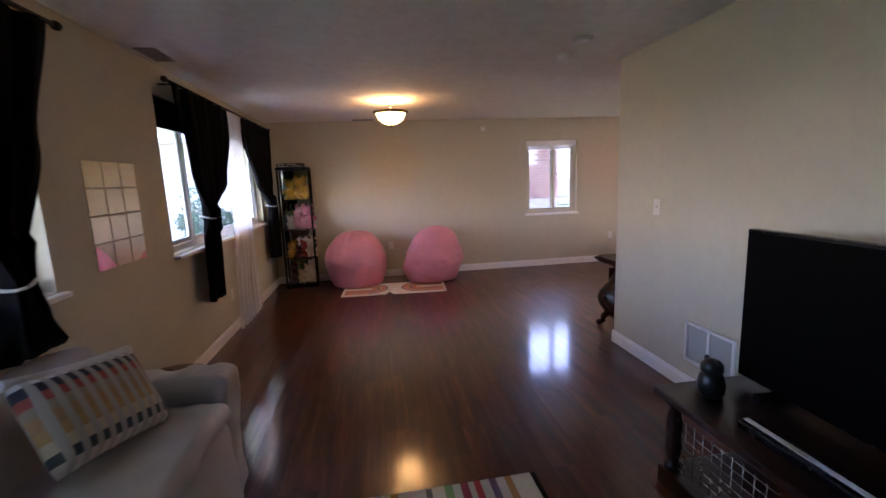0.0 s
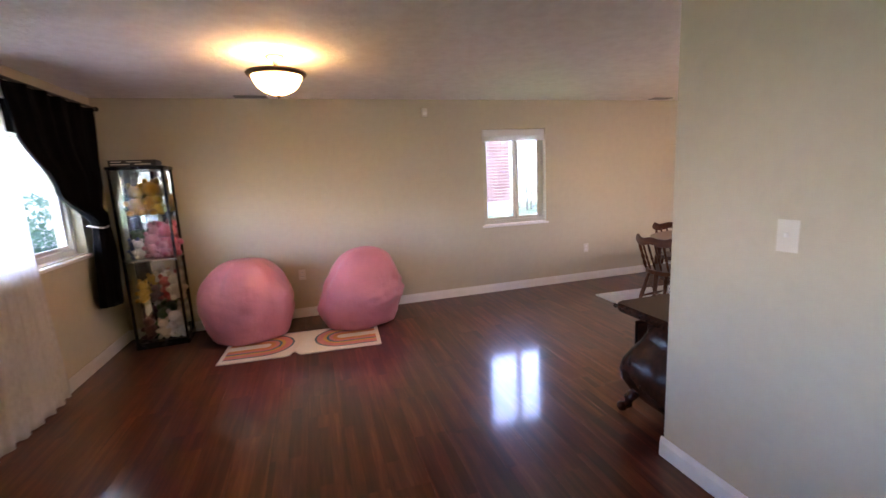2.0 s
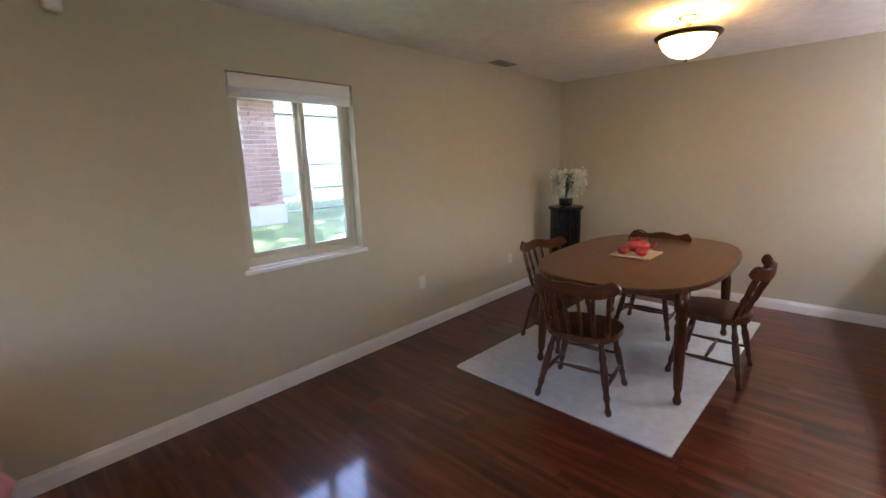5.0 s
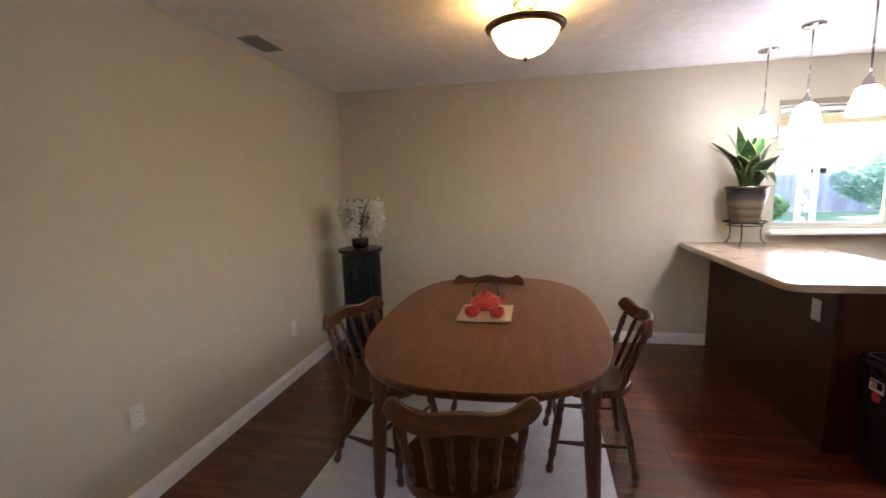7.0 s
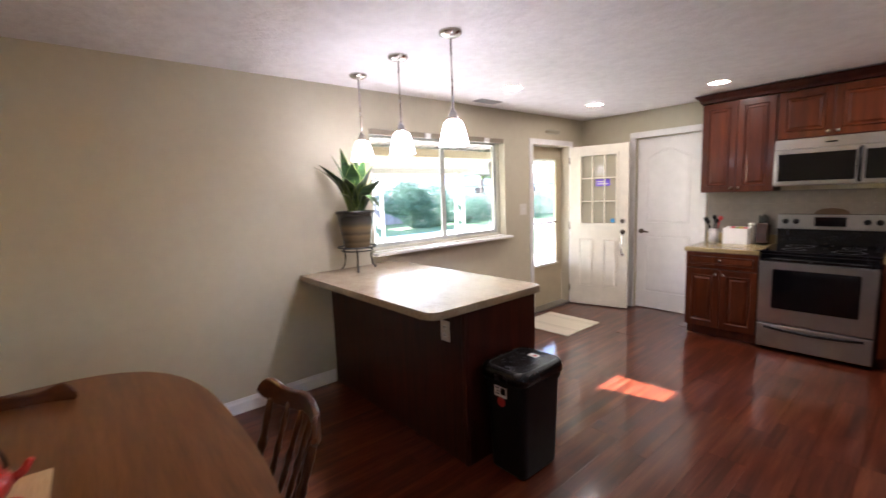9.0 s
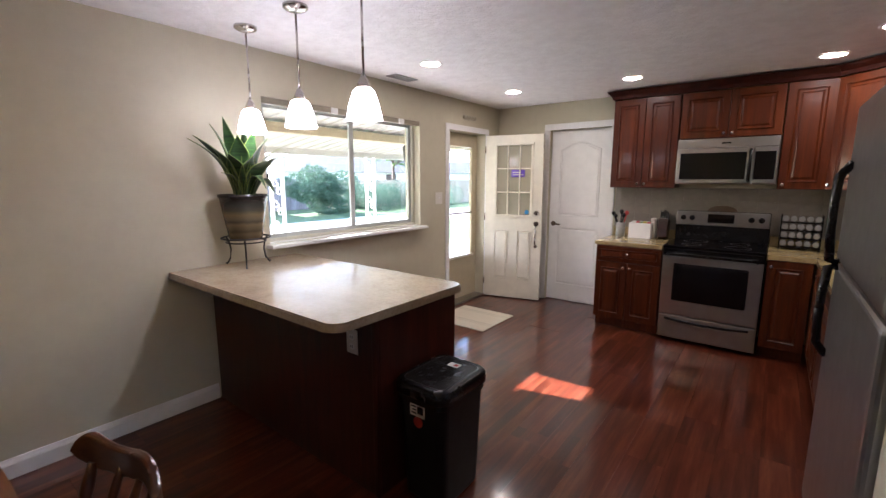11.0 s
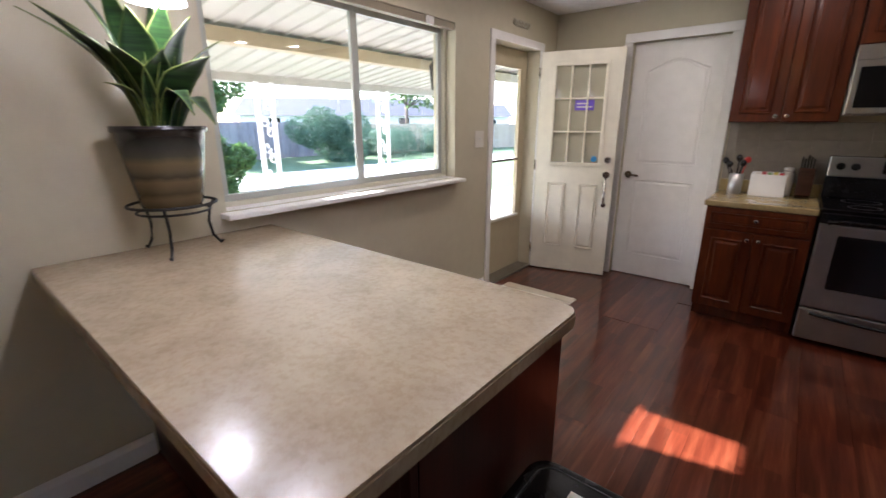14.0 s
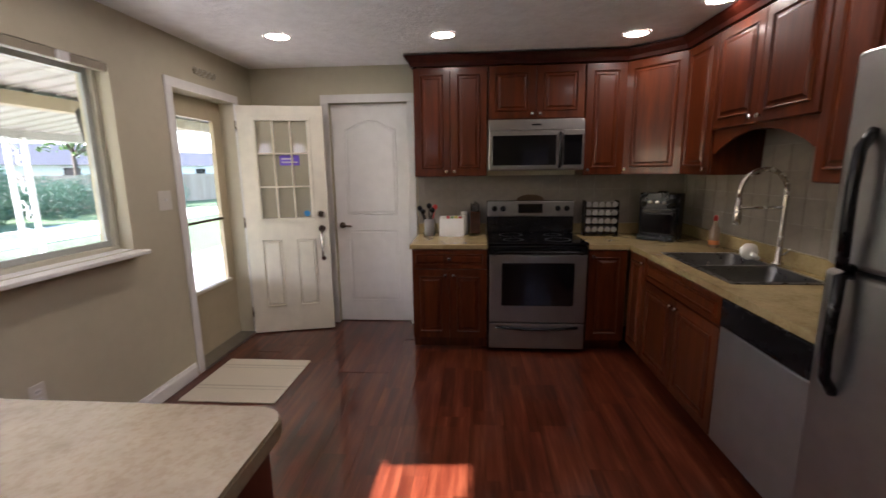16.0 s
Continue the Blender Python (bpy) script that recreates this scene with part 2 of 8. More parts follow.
BRONZE = plain("dark bronze", (0.13, 0.09, 0.06), 0.35, 0.9, vary=0.2)
CHROME = plain("polished chrome", (0.75, 0.75, 0.76), 0.1, 1.0, vary=0.04, bumps=0.02)
BLACKGLASS = plain("black glass", (0.003, 0.003, 0.004), 0.05, vary=0.1, bumps=0.01)
SCREEN = plain("matte dark screen", (0.003, 0.003, 0.003), 0.35, vary=0.1, bumps=0.01, spec=0.02)
BLACKPLASTIC = plain("black plastic", (0.006, 0.006, 0.007), 0.25, vary=0.15, bumps=0.12, spec=0.35)
BINPLASTIC = plain("matt black plastic", (0.005, 0.005, 0.006), 0.42, vary=0.15, grain=60, bumps=0.05, spec=0.3)
BLACKMETAL = plain("black wrought iron", (0.015, 0.014, 0.013), 0.5, 0.3, vary=0.2)
CHERRY = wood("cherry cabinet wood", (0.050, 0.0092, 0.0019), (0.094, 0.0185, 0.0035), (0.160, 0.0370, 0.0066), "z", 0.36, 0.7, 0.16, True)
CHERRYDARK = wood("dark cherry panel", (0.023, 0.0038, 0.002), (0.044, 0.0075, 0.0036), (0.07, 0.0135, 0.006), "z", 0.36, 0.8, 0.0)
OAK = wood("brown laminate table top", (0.098, 0.036, 0.012), (0.140, 0.054, 0.018), (0.195, 0.080, 0.028), "x", 0.28, 1.0, 0.25)
CHAIRWOOD = wood("dark turned maple", (0.036, 0.010, 0.004), (0.085, 0.026, 0.008), (0.15, 0.052, 0.016), "z", 0.28, 1.2, 0.4, True)
CRESTWOOD = wood("dark bent maple", (0.045, 0.013, 0.005), (0.090, 0.028, 0.009), (0.14, 0.048, 0.015), "x", 0.28, 1.0, 0.4, True)
CHESTWOOD = wood("dark mahogany", (0.014, 0.005, 0.003), (0.030, 0.010, 0.005), (0.052, 0.018, 0.009), "x", 0.26, 1.0, 0.0)
STANDWOOD = wood("espresso wood", (0.014, 0.006, 0.004), (0.030, 0.011, 0.007), (0.05, 0.02, 0.012), "y", 0.28, 1.0, 0.4)
PENTOP = laminate_top("mottled tan laminate", (0.338, 0.268, 0.182), (0.288, 0.217, 0.141))
CTRTOP = laminate_top("golden tan laminate", (0.36, 0.278, 0.135), (0.27, 0.195, 0.09))
TILE = plain("taupe ceramic tile", (0.215, 0.185, 0.15), 0.3, vary=0.12, scale=14, bumps=0.08)
GROUT = plain("grey grout", (0.24, 0.215, 0.185), 0.9)
SOFACLOTH = plain("grey linen slipcover", (0.50, 0.455, 0.43), 0.92, vary=0.14, scale=4, grain=420, bumps=0.35, sheen=0.2)
RUGWHITE = plain("off-white shag", (0.74, 0.74, 0.715), 0.95, vary=0.10, scale=18, grain=150, bumps=1.0, dist=0.012)
WICKER = plain("brown wicker", (0.17, 0.09, 0.045), 0.7, vary=0.35, scale=60, grain=160, bumps=0.9, dist=0.004)
RED = plain("red glazed cast iron", (0.45, 0.022, 0.014), 0.28, vary=0.15, coat=0.3)
BAMBOO = wood("pale bamboo", (0.50, 0.36, 0.21), (0.60, 0.45, 0.28), (0.68, 0.54, 0.36), "x", 0.45, 1.5, 0.0)
PLATE = plain("ivory plastic plate", (0.70, 0.67, 0.60), 0.4, vary=0.04, bumps=0.04)
VENTGREY = plain("grey vent mesh", (0.30, 0.30, 0.30), 0.6, vary=0.1)
DARK = plain("dark void", (0.02, 0.02, 0.02), 0.9)
GRASS = grass_mat()
CONCRETE = plain("pale concrete", (0.42, 0.40, 0.37), 0.9, vary=0.15, scale=3, grain=60, bumps=0.6, dist=0.004)
AWNING = plain("grey-cream metal pan", (0.36, 0.345, 0.305), 0.45, vary=0.08, bumps=0.05)
AWNBEAM = plain("tan painted beam", (0.37, 0.30, 0.20), 0.6, vary=0.12)
FENCEWOOD = wood("weathered grey fence board", (0.16, 0.15, 0.16), (0.24, 0.23, 0.24), (0.34, 0.32, 0.31), "z", 0.85, 0.8, 0.0, True)
FENCETAN = wood("tan fence board", (0.33, 0.26, 0.18), (0.44, 0.36, 0.26), (0.52, 0.45, 0.34), "z", 0.85, 0.8, 0.0, True)
LEAF = leaf_mat("green leaves", (0.035, 0.085, 0.02), (0.11, 0.19, 0.05))
BUSHLEAF = leaf_mat("shrub leaves", (0.045, 0.095, 0.055), (0.09, 0.17, 0.10))
BARK = plain("bark", (0.10, 0.075, 0.055), 0.95, vary=0.35, scale=14, grain=50, bumps=1.0, dist=0.01)
MORTAR = plain("pale mortar", (0.50, 0.46, 0.42), 0.95, vary=0.12)
SIDING = plain("white siding", (0.72, 0.72, 0.71), 0.6, vary=0.06)
ROOFING = plain("grey shingles", (0.038, 0.043, 0.058), 0.95, vary=0.3, scale=20, bumps=0.8)


def brick_mat():
    m, t, b = nodes_of("red brick")
    info = t.nodes.new("ShaderNodeObjectInfo")
    col = ramp(t, info.outputs["Random"], [(0.0, (0.23, 0.13, 0.11)), (0.5, (0.30, 0.175, 0.15)), (1.0, (0.37, 0.23, 0.20))])
    col = mixed(t, col, ramp(t, noise_tex(t, coords(t), 40.0, 4.0), [(0.3, (0.75, 0.72, 0.7)), (0.7, (1, 1, 1))]), 0.8)
    t.links.new(col, b.inputs["Base Color"])
    b.inputs["Roughness"].default_value = 0.9
    bump(t, b, noise_tex(t, coords(t), 90.0, 4.0), 0.5, 0.003)
    return m


BRICK = brick_mat()


# ---- mesh helpers ----
def bm_new():
    return bmesh.new()


def add_box(bm, x0, x1, y0, y1, z0, z1, bevel=0.0, seg=2, m=None):
    c = bmesh.ops.create_cube(bm, size=1.0, matrix=Matrix.Translation(((x0 + x1) / 2, (y0 + y1) / 2, (z0 + z1) / 2)) @ Matrix.Diagonal((x1 - x0, y1 - y0, z1 - z0, 1)))
    vs = c["verts"]
    if bevel > 0:
        es = list({e for v in vs for e in v.link_edges})
        r = bmesh.ops.bevel(bm, geom=es, offset=bevel, segments=seg, profile=0.5, affect="EDGES", clamp_overlap=True)
        vs = list({v for f in r["faces"] for v in f.verts} | {v for v in vs if v.is_valid})
        seen, todo = set(vs), list(vs)
        while todo:
            for e in todo.pop().link_edges:
                for v in e.verts:
                    if v not in seen:
                        seen.add(v)
                        todo.append(v)
        vs = list(seen)
    if m is not None:
        bmesh.ops.transform(bm, matrix=m, verts=vs)
    return vs


def box(x0, x1, y0, y1, z0, z1, bevel=0.0, seg=2, m=None):
    bm = bm_new()
    add_box(bm, x0, x1, y0, y1, z0, z1, bevel, seg, m)
    return bm


def add_turned(bm, p0, p1, profile, n=12, cap=True):
    """A turned piece from p0 to p1: profile rows of (share of the length, radius)."""
    p0, p1 = Vector(p0), Vector(p1)
    d = p1 - p0
    q = d.to_track_quat("Z", "Y").to_matrix()
    rings = []
    for s, r in profile:
        rings.append([bm.verts.new(p0 + d * s + q @ Vector((r * math.cos(2 * math.pi * k / n), r * math.sin(2 * math.pi * k / n), 0))) for k in range(n)])
    for a, b in zip(rings, rings[1:]):
        for k in range(n):
            f = bm.faces.new((a[k], a[(k + 1) % n], b[(k + 1) % n], b[k]))
            f.smooth = True
    if cap:
        bm.faces.new(list(reversed(rings[0])))
        bm.faces.new(rings[-1])
    return bm


def turned(p0, p1, profile, n=12, cap=True):
    return add_turned(bm_new(), p0, p1, profile, n, cap)


def lathe(profile, n=24, centre=(0, 0, 0), cap=True):
    """Rows of (radius, height) turned about the upright axis."""
    bm = bm_new()
    rings = []
    for r, z in profile:
        rings.append([bm.verts.new((centre[0] + r * math.cos(2 * math.pi * k / n), centre[1] + r * math.sin(2 * math.pi * k / n), centre[2] + z)) for k in range(n)])
    for a, b in zip(rings, rings[1:]):
        for k in range(n):
            bm.faces.new((a[k], a[(k + 1) % n], b[(k + 1) % n], b[k])).smooth = True
    if cap:
        bm.faces.new(list(reversed(rings[0])))
        bm.faces.new(rings[-1])
    return bm


def add_tube(bm, pts, r, n=8, r1=None):
    pts = [Vector(p) for p in pts]
    rings = []
    for i, p in enumerate(pts):
        d = (pts[min(i + 1, len(pts) - 1)] - pts[max(i - 1, 0)]).normalized()
        q = d.to_track_quat("Z", "Y").to_matrix()
        rr = r if r1 is None else r + (r1 - r) * i / (len(pts) - 1)
        rings.append([bm.verts.new(p + q @ Vector((rr * math.cos(2 * math.pi * k / n), rr * math.sin(2 * math.pi * k / n), 0))) for k in range(n)])
    for a, b in zip(rings, rings[1:]):
        best = min(range(n), key=lambda s: (a[0].co - b[s].co).length)
        for k in range(n):
            bm.faces.new((a[k], a[(k + 1) % n], b[(k + 1 + best) % n], b[(k + best) % n])).smooth = True
    bm.faces.new(list(reversed(rings[0])))
    bm.faces.new(rings[-1])
    return bm


def tube(pts, r, n=8, r1=None):
    return add_tube(bm_new(), pts, r, n, r1)


def add_prism(bm, poly, z0, z1, bevel=0.0, m=None):
    """A flat outline of (x, y) raised from z0 to z1."""
    lo, hi = [bm.verts.new((x, y, z0)) for x, y in poly], [bm.verts.new((x, y, z1)) for x, y in poly]
    fs = [bm.faces.new(list(reversed(lo))), bm.faces.new(hi)]
    for k in range(len(poly)):
        j = (k + 1) % len(poly)
        fs.append(bm.faces.new((lo[k], lo[j], hi[j], hi[k])))
    vs = lo + hi
    if bevel > 0:
        es = [e for f in fs[:2] for e in f.edges]
        r = bmesh.ops.bevel(bm, geom=es, offset=bevel, segments=2, profile=0.5, affect="EDGES", clamp_overlap=True)
        vs = list({v for f in bm.faces for v in f.verts}) if m is not None else vs
    if m is not None:
        bmesh.ops.transform(bm, matrix=m, verts=[v for v in vs if v.is_valid])
    return bm


def prism(poly, z0, z1, bevel=0.0, m=None):
    return add_prism(bm_new(), poly, z0, z1, bevel, m)


def add_blob(bm, c, r, wob=0.1, freq=2.0, seed=0.0, u=16, v=10):
    vs = bmesh.ops.create_uvsphere(bm, u_segments=u, v_segments=v, radius=1.0)["verts"]
    for w in vs:
        p = w.co.copy()
        k = 1 + wob * noise.noise(p * freq + Vector((seed, seed * 1.7, 3.1)))
        w.co = Vector(c) + Vector((p.x * r[0], p.y * r[1], p.z * r[2])) * k
    for w in vs:
        for f in w.link_faces:
            f.smooth = True
    return vs


def part(name, bm, material, parent=None, label="", m=None, smooth=False):
    me = bpy.data.meshes.new(name)
    bmesh.ops.recalc_face_normals(bm, faces=bm.faces)
    if smooth:
        for f in bm.faces:
            f.smooth = True
    bm.to_mesh(me)
    bm.free()
    me.materials.append(material)
    ob = new(name, me)
    if parent is not None:
        ob.parent = parent
    if m is not None:
        ob.matrix_basis = m
    if label:
        ob["label"] = label
    return ob


def thing(name, m, label, category, group=""):
    e = new(name)
    e.empty_display_size = 0.1
    e.matrix_basis = m
    return tagged(e, label, category, group)


def setting(name, bm, material, label="", category="", smooth=False):
    return tagged(part(name, bm, material, smooth=smooth), label, category, "", "structure")


def grid_wall(axis, t0, t1, a0, a1, z0, z1, holes):
    """A wall of thickness t0..t1, from a0 to a1 along its run, with holes (b0, b1, h0, h1) right through it."""
    A = sorted({a0, a1, *(h[0] for h in holes), *(h[1] for h in holes)})
    Z = sorted({z0, z1, *(h[2] for h in holes), *(h[3] for h in holes)})
    solid = lambda i, j: 0 <= i < len(A) - 1 and 0 <= j < len(Z) - 1 and not any(h[0] <= A[i] < h[1] and h[2] <= Z[j] < h[3] for h in holes)
    bm, cache = bm_new(), {}

    def vert(a, t, z):
        if (a, t, z) not in cache:
            cache[(a, t, z)] = bm.verts.new((a, t, z) if axis == "x" else (t, a, z))
        return cache[(a, t, z)]

    for i in range(len(A) - 1):
        for j in range(len(Z) - 1):
            if not solid(i, j):
                continue
            l, r, b, u = A[i], A[i + 1], Z[j], Z[j + 1]
            for t in (t0, t1):
                bm.faces.new([vert(l, t, b), vert(r, t, b), vert(r, t, u), vert(l, t, u)])
            for di, dj, p, q in ((-1, 0, (l, b), (l, u)), (1, 0, (r, b), (r, u)), (0, -1, (l, b), (r, b)), (0, 1, (l, u), (r, u))):
                if not solid(i + di, j + dj):
                    bm.faces.new([vert(p[0], t0, p[1]), vert(q[0], t0, q[1]), vert(q[0], t1, q[1]), vert(p[0], t1, p[1])])
    return bm


def rounded_rect(x0, x1, y0, y1, r, n=5):
    """An outline with round corners; r may be four radii, from the corner x1, y1 on, against the clock."""
    rs = r if isinstance(r, tuple) else (r,) * 4
    out = []
    for (cx, cy, s), rr in zip(((x1, y1, 0), (x0, y1, 1), (x0, y0, 2), (x1, y0, 3)), rs):
        sx, sy = (-1 if cx == x1 else 1), (-1 if cy == y1 else 1)
        for k in range(n + 1):
            a = math.pi / 2 * (s + k / n)
            out.append((cx + sx * rr + rr * math.cos(a), cy + sy * rr + rr * math.sin(a)))
    return out

# ---- the plan ----
XW, XE, YN, YS, CEILZ = -1.62, 6.12, 6.575, -0.34, 2.335
XP, XK, YP, XPE = 1.85, 2.31, 3.30, 3.0
YB = -2.6
WALLMAT = BEIGE

setting("wall_west", grid_wall("y", XW - 0.2, XW, YB - 0.2, YN + 0.2, 0, CEILZ, [(-1.3, 2.2, 1.0, 2.12), (3.4, 6.05, 0.97, 2.12)]), WALLMAT, "warm beige painted wall with two wide front windows", "wall")
setting("wall_north", grid_wall("x", YN, YN + 0.2, XW, XE, 0, CEILZ, [(2.25, 3.1, 0.85, 2.0)]), WALLMAT, "warm beige painted wall with one small window", "wall")
setting("wall_east", grid_wall("y", XE, XE + 0.2, YS - 0.2, YN + 0.2, 0, CEILZ, [(-0.02, 0.72, 0.0, 2.0), (1.2, 2.87, 1.0, 2.03)]), WALLMAT, "beige painted wall with the patio window and back door", "wall")
setting("wall_south", grid_wall("x", YS - 0.2, YS, XK, XE, 0, CEILZ, [(4.72, 5.42, 0.0, 2.03)]), WALLMAT, "beige kitchen wall with a white interior door", "wall")
setting("wall_partition", box(XP, XK, YB - 0.2, YP - 0.12, 0, CEILZ), WALLMAT, "pale beige wall between living room and kitchen", "wall")
setting("wall_partition_end", box(XP, XPE, YP - 0.12, YP, 0, CEILZ), WALLMAT, "short beige wall end beside the refrigerator", "wall")
setting("wall_back", box(XW, XP, YB - 0.2, YB, 0, CEILZ), WALLMAT, "plain beige wall at the living room's end", "wall")
setting("ceiling", box(XW - 0.2, XE + 0.2, YB - 0.2, YN + 0.2, CEILZ, CEILZ + 0.15), CEIL, "white stippled plaster ceiling", "ceiling")
# Added panel, out of sight, that stops daylight leaking under the inner door.
setting("wall_door_backing", box(4.5, 5.6, YS - 0.30, YS - 0.201, 0, 2.3), WALLMAT, "unseen panel that blocks daylight under the inner door", "wall")
floor = setting("floor", box(XW - 0.2, XE + 0.2, YB - 0.2, YN + 0.2, -0.2, -0.013), UNDER, "glossy reddish cherry laminate plank floor", "floor")


def board_run(name, runs, h=0.102, t=0.014):
    """White baseboard pieces: rows of (x0, y0, x1, y1, nx, ny) with the side that faces the room."""
    for x0, y0, x1, y1, nx, ny in runs:
        L = math.hypot(x1 - x0, y1 - y0)
        bm = bm_new()
        prof = [(0, 0), (t, 0), (t, h * 0.72), (t * 0.6, h * 0.86), (t * 0.45, h), (0, h)]
        a, b = [], []
        for d, z in prof:
            a.append(bm.verts.new((x0 + nx * d, y0 + ny * d, z + 0.001)))
            b.append(bm.verts.new((x1 + nx * d, y1 + ny * d, z + 0.001)))
        for k in range(len(prof)):
            j = (k + 1) % len(prof)
            bm.faces.new((a[k], a[j], b[j], b[k]))
        bm.faces.new(a)
        bm.faces.new(list(reversed(b)))
        setting(name, bm, WHITE, "white painted moulded baseboard", "baseboard")


board_run("baseboard", [(XW, YB, XW, YN, 1, 0), (XW + 0.014, YN, XE, YN, 0, -1), (XE, YN - 0.014, XE, 3.31, -1, 0), (XE, 2.7, XE, 0.8, -1, 0), (XP, YB, XP, YP + 0.014, -1, 0), (XP, YP, XPE + 0.014, YP, 0, 1), (XPE, YP, XPE, YP - 0.12, 1, 0), (4.66, YS, 4.64, YS, 0, 1)])


# ---- windows and doors of the setting ----
def sash_window(name, axis, wall, depth, a0, a1, z0, z1, mullions, label, sill_out, inward, frame_w=0.05, mat=None, pane_mat=None):
    """A slider in an opening: outer frame, sill, sashes and panes. axis: the wall's run. inward: +1 or -1, towards the room."""
    mat = mat or VINYL
    P = lambda a, t, z: (a, t, z) if axis == "x" else (t, a, z)

    def bx(bm, A0, A1, T0, T1, Z0, Z1, bev=0.004):
        p, q = P(A0, min(T0, T1), Z0), P(A1, max(T0, T1), Z1)
        add_box(bm, p[0], q[0], p[1], q[1], p[2], q[2], bev)

    far = wall - inward * depth
    e = tagged(thing(name, Matrix(), label, "window"), kind="structure")
    bm = bm_new()
    t0, t1 = far, far + inward * 0.06
    bx(bm, a0 + 0.002, a1 - 0.002, t0, t1, z0 + 0.002, z0 + frame_w)
    bx(bm, a0 + 0.002, a1 - 0.002, t0, t1, z1 - frame_w, z1 - 0.002)
    bx(bm, a0 + 0.002, a0 + frame_w, t0, t1, z0 + frame_w, z1 - frame_w)
    bx(bm, a1 - frame_w, a1 - 0.002, t0, t1, z0 + frame_w, z1 - frame_w)
    part("window_frame", bm, mat, e)
    edges = [a0 + frame_w] + mullions + [a1 - frame_w]
    for k, (p, q) in enumerate(zip(edges, edges[1:])):
        s = bm_new()
        o = t0 + inward * (0.012 + 0.018 * (k % 2))
        w = 0.032
        bx(s, p, q, o, o + inward * 0.022, z0 + frame_w, z0 + frame_w + w, 0.003)
        bx(s, p, q, o, o + inward * 0.022, z1 - frame_w - w, z1 - frame_w, 0.003)
        bx(s, p, p + w, o, o + inward * 0.022, z0 + frame_w + w, z1 - frame_w - w, 0.003)
        bx(s, q - w, q, o, o + inward * 0.022, z0 + frame_w + w, z1 - frame_w - w, 0.003)
        sash = part("sash", s, ALU if axis == "y" and wall > 0 else mat, e)
        g = bm_new()
        bx(g, p + w - 0.004, q - w + 0.004, o + inward * 0.009, o + inward * 0.013, z0 + frame_w + w - 0.004, z1 - frame_w - w + 0.004, 0)
        pane = part("pane", g, pane_mat or GLASS, sash, "clear glass pane")
        pane.visible_shadow = False
    s = bm_new()
    bx(s, a0 - 0.03, a1 + 0.03, wall + inward * 0.001, wall + inward * sill_out, z0 - 0.028, z0 - 0.002, 0.006)
    bx(s, a0 + 0.003, a1 - 0.003, wall, far + inward * 0.06, z0 - 0.0, z0 + 0.004, 0)
    part("window_sill", s, WHITE, e, "white painted sill")
    return e


w_big = sash_window("window_front_wide", "y", XW, 0.13, 3.4, 6.05, 0.97, 2.12, [3.97, 5.4], "wide three-part front window with white sill", 0.06, 1, mat=WHITE)
# Its southern run is unseen, widened to let more daylight onto the partition.
w_two = sash_window("window_front_second", "y", XW, 0.13, -1.3, 2.2, 1.0, 2.12, [-0.1, 1.2], "front window behind the sofa", 0.05, 1, mat=WHITE)
w_n = sash_window("window_north", "x", YN, 0.12, 2.25, 3.1, 0.85, 2.0, [2.72], "small sliding window with a raised white blind", 0.03, -1, pane_mat=SCREENED)
w_e = sash_window("window_patio", "y", XE, 0.14, 1.2, 2.87, 1.0, 2.03, [2.0], "wide sliding kitchen window onto the patio", 0.085, -1, 0.028)

# black blind boards across the top of the wide front window, white blind heads elsewhere
for nm, bm, mt, lb in (
    ("window_shade", box(XW - 0.03, XW - 0.012, 3.41, 6.04, 1.9, 2.115, 0.003), BLACKCLOTH, "black shade pulled part way down"),
    ("blind_head", box(2.262, 3.088, YN + 0.008, YN + 0.05, 1.915, 1.995, 0.006), WHITE, "raised white blind in its head rail"),
    ("blind_head", box(XE + 0.004, XE + 0.045, 1.204, 2.866, 1.985, 2.0285, 0.004), RAILTAN, "bare tan blind rail over the patio window"),
):
    b = tagged(part(nm, bm, mt), lb, "blind")
    if "raised" in lb:
        for k in range(5):
            part("slat", box(2.264, 3.086, YN + 0.006, YN + 0.052, 1.862 + 0.0105 * k, 1.868 + 0.0105 * k, 0.001), WHITE, b)
    if "bare" in lb:
        for y in (1.47, 2.25):
            part("bracket", box(XE - 0.016, XE + 0.0035, y - 0.03, y + 0.03, 1.978, 2.026, 0.005), WHITE, b, "white blind bracket")


def add_casing(bm, axis, wall, inward, a0, a1, z1, w=0.062, t=0.016):
    P = lambda a, s, z: (a, s, z) if axis == "x" else (s, a, z)
    for A0, A1, Z0, Z1 in ((a0 - w, a0, 0.001, z1), (a1, a1 + w, 0.001, z1), (a0 - w, a1 + w, z1, z1 + w)):
        lo, hi = sorted((wall + inward * 0.001, wall + inward * t))
        p, q = P(A0, lo, Z0), P(A1, hi, Z1)
        add_box(bm, p[0], q[0], p[1], q[1], p[2], q[2], 0.004)


bm = bm_new()
add_casing(bm, "y", XE, -1, -0.02, 0.72, 2.0)
setting("trim_back_door", bm, WHITE, "white painted back door casing", "trim")
bm = bm_new()
add_casing(bm, "x", YS, 1, 4.72, 5.42, 2.03, 0.07)
setting("trim_inner_door", bm, WHITE, "white painted inner door casing", "trim")
setting("threshold", box(XE - 0.02, XE + 0.2, -0.018, 0.718, -0.012, 0.022, 0.004), STEEL, "grey metal back door threshold", "threshold")


